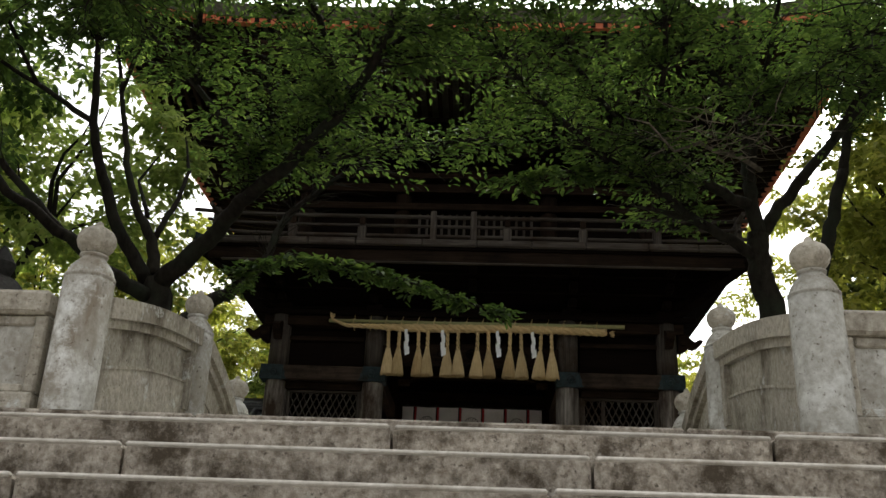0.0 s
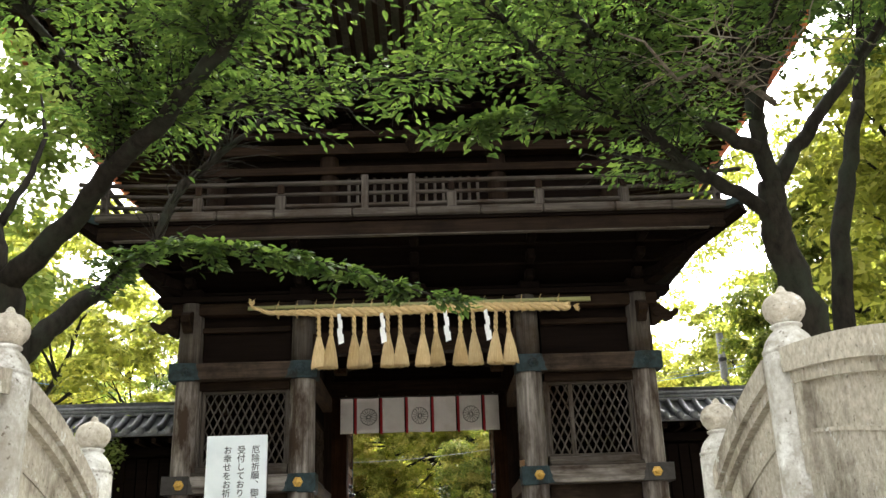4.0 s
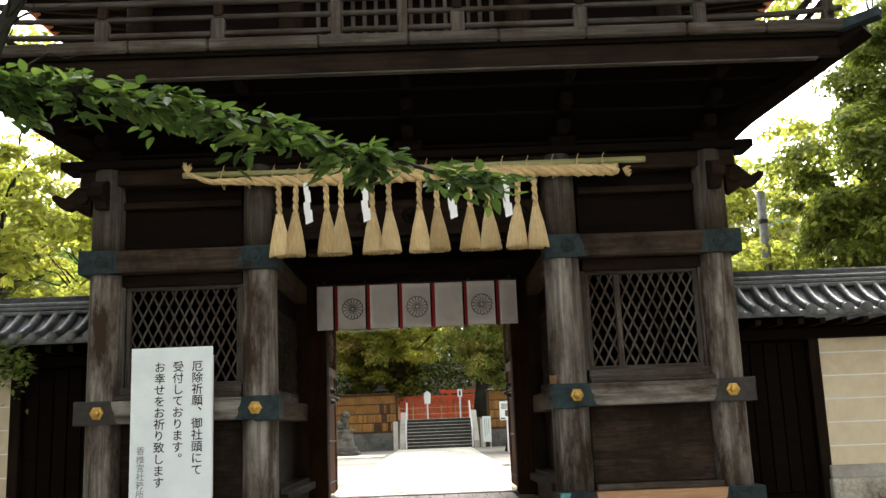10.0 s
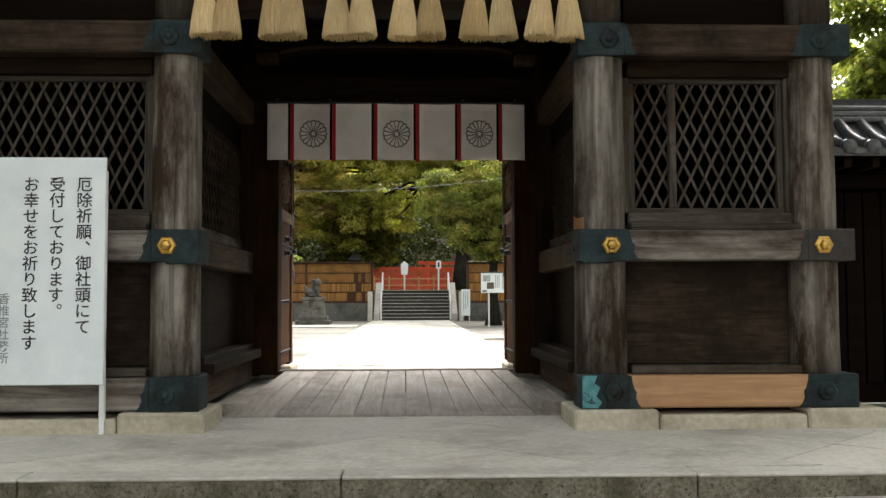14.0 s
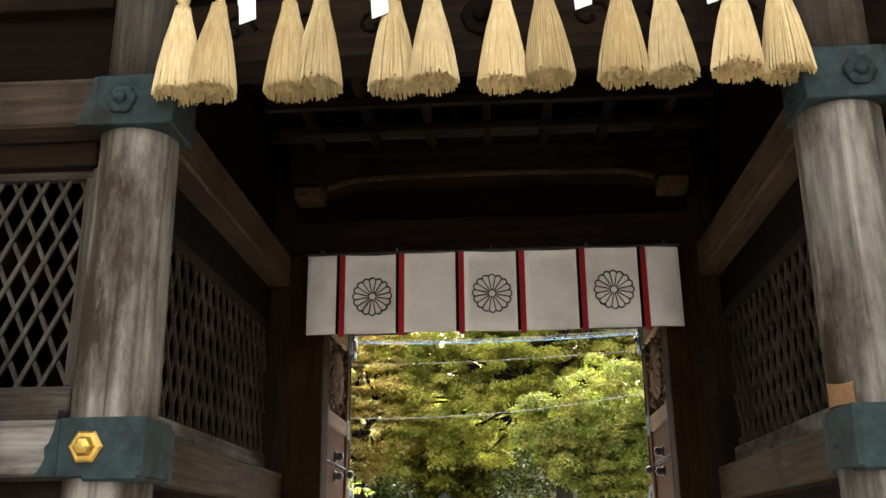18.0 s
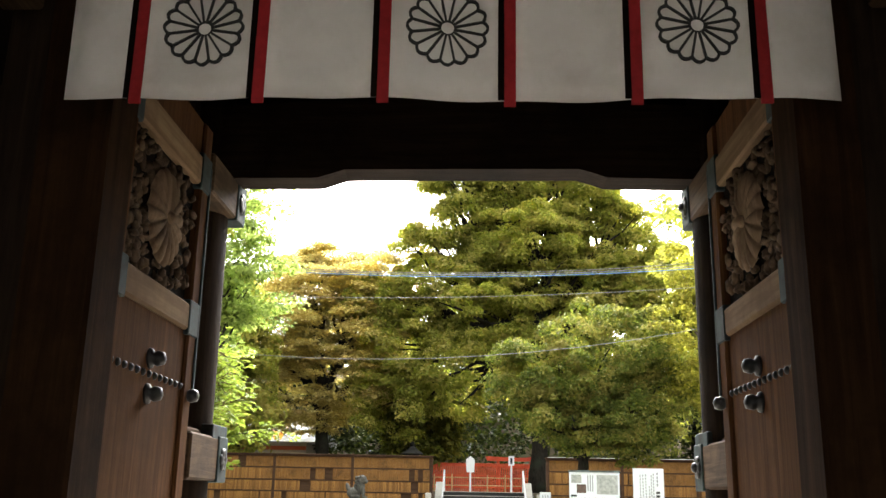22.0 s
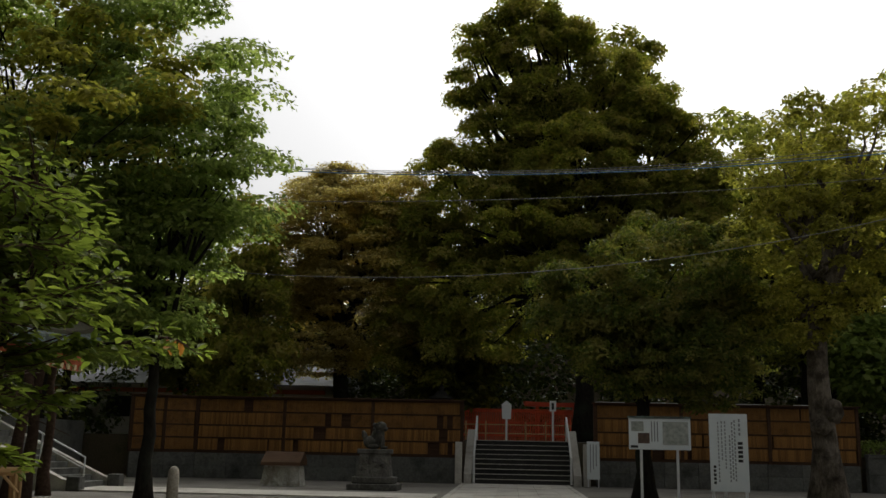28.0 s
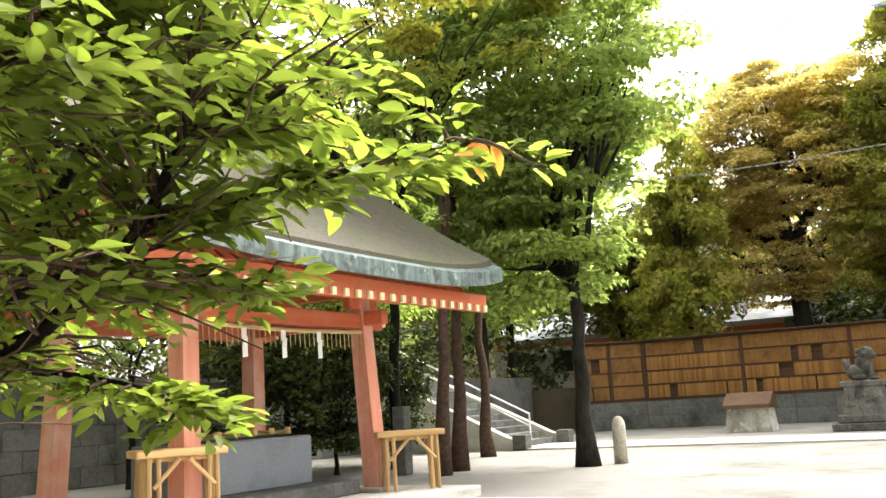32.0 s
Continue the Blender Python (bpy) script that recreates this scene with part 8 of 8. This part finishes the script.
cherry("cherry_tree", "tall cherry tree with dark limbs beside the bridge", [
    [(3.85, 9.7, -0.2, 0.21), (3.65, 9.65, 1.4, 0.17), (3.5, 9.6, 2.3, 0.15), (3.35, 9.55, 2.9, 0.135), (3.36, 9.5, 3.35, 0.12)],
    [(3.36, 9.5, 3.3, 0.09), (3.3, 9.5, 3.95, 0.078), (3.27, 9.4, 4.3, 0.068), (3.2, 9.2, 4.9, 0.052), (3.15, 8.9, 5.6, 0.034), (3.0, 8.4, 6.3, 0.014)],
    [(3.4, 9.5, 3.35, 0.08), (3.75, 9.5, 3.85, 0.068), (4.3, 9.45, 4.5, 0.055), (4.85, 9.3, 5.2, 0.038), (5.3, 9.0, 5.8, 0.014)],
    [(3.32, 9.5, 3.05, 0.07), (2.68, 9.3, 3.36, 0.055), (2.0, 8.75, 3.58, 0.044), (1.37, 8.2, 3.68, 0.036), (0.95, 7.6, 3.72, 0.028), (0.5, 7.0, 3.8, 0.02), (0.1, 6.2, 3.95, 0.01)],
    [(3.28, 9.5, 3.7, 0.07), (2.69, 9.2, 3.84, 0.055), (2.05, 8.7, 3.97, 0.045), (1.6, 8.2, 4.05, 0.035), (1.1, 7.4, 4.2, 0.02), (0.7, 6.6, 4.3, 0.01)],
    [(2.69, 9.2, 3.84, 0.035), (1.75, 8.8, 3.8, 0.028), (0.9, 8.4, 3.52, 0.018), (0.45, 8.2, 3.3, 0.008)],
    [(3.2, 9.2, 4.9, 0.045), (2.5, 8.6, 5.2, 0.035), (1.7, 7.9, 5.4, 0.022), (1.0, 7.2, 5.5, 0.01)],
    [(3.15, 8.9, 5.5, 0.04), (2.4, 8.6, 6.0, 0.025), (1.5, 8.2, 6.3, 0.01)],
    [(2.05, 8.7, 3.97, 0.035), (2.0, 7.6, 4.3, 0.028), (1.8, 6.4, 4.5, 0.018), (1.6, 5.2, 4.6, 0.01)],
    [(3.3, 9.5, 3.95, 0.05), (3.2, 8.4, 4.5, 0.035), (3.0, 7.0, 4.7, 0.02), (2.8, 5.8, 4.8, 0.01)],
    [(4.3, 9.45, 4.5, 0.045), (4.4, 8.4, 4.8, 0.03), (4.4, 7.2, 5.0, 0.02), (4.3, 6.0, 5.0, 0.01)],
    [(4.85, 9.3, 5.2, 0.03), (5.3, 8.6, 5.2, 0.02), (5.7, 7.8, 5.2, 0.01)],
    [(2.5, 8.6, 5.2, 0.03), (1.8, 8.8, 5.0, 0.02), (1.0, 9.0, 4.9, 0.01)],
    [(3.0, 8.4, 6.2, 0.03), (3.4, 7.8, 6.8, 0.02), (3.9, 7.2, 7.2, 0.01)],
    [(4.85, 9.3, 5.2, 0.035), (4.4, 8.6, 6.0, 0.025), (4.0, 8.0, 6.6, 0.01)],
    [(5.2, 9.05, 5.6, 0.03), (5.8, 8.4, 6.4, 0.02), (6.2, 7.8, 6.9, 0.01)],
    [(3.2, 8.4, 4.5, 0.02), (3.5, 7.6, 4.3, 0.014), (3.7, 6.8, 4.2, 0.006)],
    [(4.4, 8.4, 4.8, 0.02), (3.9, 7.6, 4.6, 0.014), (3.5, 6.8, 4.5, 0.006)],
    [(4.85, 9.3, 5.2, 0.025), (4.6, 8.4, 5.5, 0.018), (4.3, 7.5, 5.6, 0.008)],
    [(1.7, 7.9, 5.4, 0.022), (1.2, 7.8, 5.6, 0.016), (0.6, 7.8, 5.7, 0.006)],
    [(2.5, 8.6, 5.2, 0.02), (2.4, 8.0, 5.6, 0.014), (2.2, 7.4, 5.5, 0.006)],
    [(2.68, 9.3, 3.36, 0.045), (2.25, 9.1, 3.4, 0.03), (1.9, 9.0, 3.42, 0.012)],
], L_CHERRY, 0.076, 102, 30, 29, 0.85, -0.12, tight=(5,), floor_z=3.45, bare=(21,), clear=lambda p: p[0] > 3.0 and p[1] > 8.6 and p[2] < 4.9)
cherry("cherry_tree", "slender cherry tree leaning behind the larger one", [
    [(4.1, 10.4, -0.2, 0.13), (4.15, 10.4, 1.6, 0.11), (4.3, 10.4, 3.05, 0.095), (4.56, 10.45, 3.85, 0.085), (4.8, 10.45, 4.65, 0.07)],
    [(4.8, 10.45, 4.6, 0.065), (5.05, 10.5, 5.7, 0.05), (5.0, 10.5, 6.4, 0.03), (5.1, 10.3, 7.0, 0.012)],
    [(5.0, 10.5, 5.5, 0.045), (5.7, 10.2, 6.0, 0.03), (6.4, 9.8, 6.4, 0.012)],
    [(5.05, 10.5, 5.7, 0.04), (4.4, 10.2, 6.4, 0.025), (3.8, 9.9, 6.9, 0.01)],
], L_CHERRY, 0.076, 104, 30, 29, 0.85, -0.12, floor_z=5.4)
rs_ = np.random.RandomState(5)
dead = thing("bare_branch", (2.6, 7.9, 3.7), "tangle of dead grey twigs in the cherry tree", "branch")
bm = bmesh.new()
tube(limb_points((3.3, 9.0, 3.9), (1.55, 7.2, 3.5), rs_, 0.3, 6), [0.03, 0.028, 0.024, 0.02, 0.015, 0.01, 0.006], 6, bm)
part("limb", bm, PALEBARK, dead)
for k in range(46):
    a = np.array((2.55, 8.0, 3.75)) + rs_.uniform(-0.5, 0.5, 3) * np.array([1, 1, 0.2])
    part("twig", tube(limb_points(a, a + unit(rs_, 1)[0] * np.array([0.9, 0.6, 0.35]), rs_, 0.6, 4), [0.006, 0.005, 0.004, 0.003, 0.002], 4), PALEBARK, dead)
for k, (x, y, h, mat) in enumerate(((-7.5, 8.5, 8.5, L_CHERRY), (9.4, 8.5, 9.5, L_LIME), (-10.0, 12.6, 8.0, L_LIME), (-11.5, 6.5, 9, L_GREEN), (11.5, 6.0, 9, L_GREEN), (-7.0, 12.2, 8.0, L_GREEN), (8.6, 13.0, 10.0, L_LIME), (7.7, 13.2, 8.0, L_LIME))):
    broad_tree("garden_tree", "leafy tree beside the approach to the gate", (x, y, -0.16), h * 0.35, 0.02 * h,
               [(0, 0, h * 0.5, h * 0.28, h * 0.22, 60), (0.8, 0.3, h * 0.74, h * 0.24, h * 0.2, 50), (-0.9, 0.2, h * 0.68, h * 0.22, h * 0.2, 45)], mat, BARK, 0.17, 80, 120 + k, 0.5, 0.55)
# the young cherry in the court, its tips close to the walk
cherry("court_cherry", "young cherry tree with large fresh leaves and orange tips", [
    [(-6.75, 26.1, -0.1, 0.16), (-6.27, 26.0, 0.7, 0.125), (-5.83, 26.0, 1.06, 0.105), (-5.6, 26.05, 1.2, 0.085)],
    [(-5.85, 26.0, 1.08, 0.075), (-5.97, 26.0, 1.35, 0.06), (-6.04, 25.97, 1.65, 0.052), (-6.08, 25.95, 2.26, 0.042), (-6.04, 25.9, 2.94, 0.03), (-6.3, 25.9, 3.56, 0.016), (-6.2, 26.0, 4.1, 0.008)],
    [(-5.9, 26.1, 1.06, 0.06), (-5.5, 26.3, 1.22, 0.05), (-5.0, 26.4, 1.3, 0.042), (-4.35, 26.4, 1.39, 0.036), (-3.8, 26.4, 1.44, 0.03), (-3.5, 26.42, 1.6, 0.026), (-3.3, 26.45, 1.8, 0.021), (-3.15, 26.45, 2.02, 0.016), (-3.1, 26.5, 2.45, 0.012), (-3.1, 26.5, 2.85, 0.007)],
    [(-5.75, 26.05, 1.05, 0.036), (-5.42, 26.0, 0.95, 0.028), (-4.7, 26.0, 0.94, 0.023), (-4.33, 26.0, 1.04, 0.018), (-3.9, 26.0, 1.13, 0.014), (-3.68, 26.0, 1.25, 0.008)],
    [(-5.62, 26.05, 1.19, 0.06), (-5.2, 26.05, 1.4, 0.045), (-4.9, 26.15, 1.7, 0.036), (-4.75, 26.3, 2.1, 0.032), (-4.4, 26.4, 2.6, 0.03), (-3.5, 26.6, 2.9, 0.012)],
    [(-6.0, 25.95, 1.9, 0.05), (-5.3, 25.6, 2.6, 0.035), (-4.5, 25.4, 3.2, 0.02), (-3.8, 25.3, 3.6, 0.01)],
    [(-6.05, 25.9, 2.4, 0.045), (-5.3, 26.6, 3.0, 0.03), (-4.4, 27.2, 3.4, 0.015)],
    [(-6.0, 26.0, 1.3, 0.055), (-6.8, 25.6, 1.9, 0.04), (-7.6, 25.3, 2.6, 0.02)],
    [(-3.3, 26.45, 1.78, 0.02), (-2.95, 26.6, 1.84, 0.014), (-2.62, 26.75, 1.9, 0.01), (-2.32, 26.85, 1.95, 0.006)],
    [(-3.5, 26.42, 1.6, 0.02), (-3.2, 26.45, 1.58, 0.012), (-2.9, 26.5, 1.52, 0.005)],
    [(-3.18, 26.5, 2.05, 0.016), (-2.95, 26.7, 2.2, 0.011), (-2.72, 26.85, 2.3, 0.006)],
    [(-4.9, 26.3, 1.4, 0.04), (-4.5, 26.6, 2.0, 0.03), (-4.0, 26.9, 2.5, 0.018), (-3.2, 27.1, 2.7, 0.008)],
    [(-4.2, 26.5, 1.6, 0.03), (-3.6, 26.5, 2.2, 0.022), (-3.1, 26.4, 2.7, 0.008)],
    [(-4.35, 26.4, 1.39, 0.02), (-3.9, 26.45, 1.33, 0.014), (-3.5, 26.5, 1.26, 0.009), (-3.2, 26.5, 1.18, 0.005)],
    [(-5.3, 25.6, 2.6, 0.03), (-4.6, 25.9, 2.4, 0.02), (-3.8, 26.0, 2.3, 0.008)],
    [(-5.2, 26.2, 2.1, 0.03), (-4.6, 25.7, 2.9, 0.02), (-3.9, 25.2, 3.3, 0.01)],
    [(-4.9, 26.3, 1.4, 0.035), (-4.2, 26.0, 1.75, 0.028), (-3.5, 25.8, 1.95, 0.018), (-2.95, 25.7, 2.05, 0.008)],
    [(-4.4, 26.4, 2.6, 0.03), (-3.6, 26.2, 2.45, 0.018), (-2.9, 26.0, 2.4, 0.008)],
    [(-4.2, 26.5, 1.6, 0.03), (-3.6, 26.2, 1.55, 0.018), (-3.05, 26.0, 1.55, 0.008)],
    [(-4.5, 25.4, 3.2, 0.02), (-3.6, 25.6, 2.95, 0.016), (-2.9, 25.8, 2.75, 0.008)],
    [(-5.95, 25.95, 1.7, 0.05), (-5.4, 25.5, 2.3, 0.03), (-4.7, 25.0, 2.7, 0.018), (-4.0, 24.7, 2.9, 0.008)],
], L_FRESH, 0.09, 103, 26, 19, 0.7, -0.12, [(-2.33, 26.85, 1.94)], floor_z=1.22, bare=(3, 7), tight=(8, 9, 13), clear=lambda p: p[0] + 0.66 * (p[1] - 26.5) > -3.1 and p[2] + 0.17 * (26.5 - p[1]) < 1.66)

def stone_lantern(x, y, z, k):
    """Round-shafted stone lantern with a curved six-sided roof."""
    t = thing("stone_lantern", (x, y, z), "dark weathered stone lantern with a curved roof", "lantern")

    def p(nm, prof, n):
        part(nm, lathe([(r * k, h * k) for r, h in prof], n, (x, y, z)), DARKSTONE, t)
    p("base", [(0.01, -0.03), (0.42, -0.03), (0.42, 0.12), (0.30, 0.22), (0.17, 0.26)], 6)
    p("shaft", [(0.16, 0.24), (0.15, 0.6), (0.175, 0.66), (0.15, 0.72), (0.16, 1.12)], 16)
    p("platform", [(0.16, 1.10), (0.36, 1.22), (0.36, 1.32), (0.2, 1.33)], 6)
    p("fire_box", [(0.2, 1.32), (0.215, 1.34), (0.215, 1.62), (0.1, 1.63)], 6)
    p("roof", [(0.2, 1.60), (0.56, 1.68), (0.50, 1.72), (0.30, 1.84), (0.17, 1.98), (0.10, 2.02)], 6)
    p("finial", [(0.08, 2.0), (0.11, 2.08), (0.12, 2.14), (0.07, 2.22), (0.01, 2.30)], 14)


stone_lantern(-5.35, 9.4, -0.16, 1.35)
stone_lantern(-2.95, 60.2, 1.55, 1.0)
# pale utility pole beyond the wall
up = thing("utility_pole", (9.25, 30.0, 0), "pale grey concrete utility pole beyond the tiled wall", "pole")
part("shaft", tube([(9.25, 30.0, -0.05), (9.25, 30.0, 4.0), (9.25, 30.0, 7.1)], [0.15, 0.13, 0.11], 14), CONC, up, smooth=True)
part("band", tube([(9.25, 30.0, 6.2), (9.25, 30.0, 6.32)], 0.13, 14), IRON, up)

tag = thing("paper_tag", (-3.54, 25.57, 1.90), "crumpled white paper tied to a cherry twig", "paper")
for k, (dx, dz, a) in enumerate(((-0.05, 0.0, 20), (0.04, -0.02, -35))):
    bm = bmesh.new()
    vs = [bm.verts.new((-0.045 + 0.03 * i, 0.012 * math.sin(2.1 * i + k), 0.05 - 0.05 * j + 0.008 * math.cos(i + j))) for j in range(3) for i in range(4)]
    for j in range(2):
        for i in range(3):
            bm.faces.new((vs[4 * j + i], vs[4 * j + i + 1], vs[4 * j + i + 5], vs[4 * j + i + 4]))
    bmesh.ops.transform(bm, verts=bm.verts, matrix=pose(-3.54 + dx, 25.57, 1.94 + dz, 0, a, 0))
    bmesh.ops.solidify(bm, geom=bm.faces[:], thickness=0.002)
    part("strip", bm, PAPER, tag)

# ivy at the foot of the wall roof
rs_ = np.random.RandomState(9)
n = 2600
p = np.stack([rs_.uniform(-9, -4.7, n), rs_.uniform(16.6, 17.0, n), 2.2 + rs_.normal(size=n) * 0.16 - 0.03 * (rs_.uniform(0, 4, n))], 1)
nv = unit(rs_, n) * 0.6 + np.array([0, -0.4, 0.8])
ivy = thing("climbing_ivy", (-6.5, 16.8, 2.2), "green ivy trailing along the wall's eave", "ivy")
part("leaves", leaf_mesh("leaves", p, nv / np.linalg.norm(nv, axis=1, keepdims=True), 0.1, L_GREEN, rs_), None, ivy)

# added slope rising behind the shrine, to block bright sky between the trunks
bm = bmesh.new()
rs_ = np.random.RandomState(8)
rows_ = [[bm.verts.new((x, 70.5 + 2.0 * j, 1.2 + 9.5 * (1 - math.cos(math.pi * j / 8)) * 0.5 + rs_.uniform(-0.3, 0.3))) for x in range(-60, 64, 4)] for j in range(9)]
for ra, rb in zip(rows_, rows_[1:]):
    for k in range(len(ra) - 1):
        bm.faces.new((ra[k], ra[k + 1], rb[k + 1], rb[k]))
setting("ground_slope", bm, EARTH, "added earth bank that closes sky gaps behind the wood")

# undergrowth that closes the wood behind the fence
rs_ = np.random.RandomState(21)
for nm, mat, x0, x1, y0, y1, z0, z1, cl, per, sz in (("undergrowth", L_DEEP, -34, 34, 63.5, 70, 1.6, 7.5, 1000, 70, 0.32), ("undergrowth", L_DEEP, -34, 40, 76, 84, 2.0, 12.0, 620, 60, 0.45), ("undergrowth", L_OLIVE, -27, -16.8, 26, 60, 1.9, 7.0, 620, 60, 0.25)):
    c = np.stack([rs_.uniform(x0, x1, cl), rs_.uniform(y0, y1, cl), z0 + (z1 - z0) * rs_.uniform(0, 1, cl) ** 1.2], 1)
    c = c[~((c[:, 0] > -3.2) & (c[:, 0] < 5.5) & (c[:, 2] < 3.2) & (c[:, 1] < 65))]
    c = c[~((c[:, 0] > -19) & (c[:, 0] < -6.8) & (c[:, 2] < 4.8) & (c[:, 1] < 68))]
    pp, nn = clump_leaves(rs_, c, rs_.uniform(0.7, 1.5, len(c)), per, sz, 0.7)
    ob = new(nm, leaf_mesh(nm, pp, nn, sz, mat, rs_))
    tagged(ob, "dense undergrowth between the trunks, shade put into its colour", "bushes", kind="stuff")

hedge = thing("clipped_hedge", (19, 56.2, 1.3), "clipped dark green hedge above the wall", "hedge")
n = 9000
p = np.stack([rs_.uniform(12.4, 26.5, n), rs_.uniform(55.75, 56.6, n), rs_.uniform(1.2, 1.75, n)], 1)
nv = unit(rs_, n) + np.array([0, -0.3, 0.8])
part("leaves", leaf_mesh("leaves", p, nv / np.linalg.norm(nv, axis=1, keepdims=True), 0.12, L_GREEN, rs_), None, hedge)
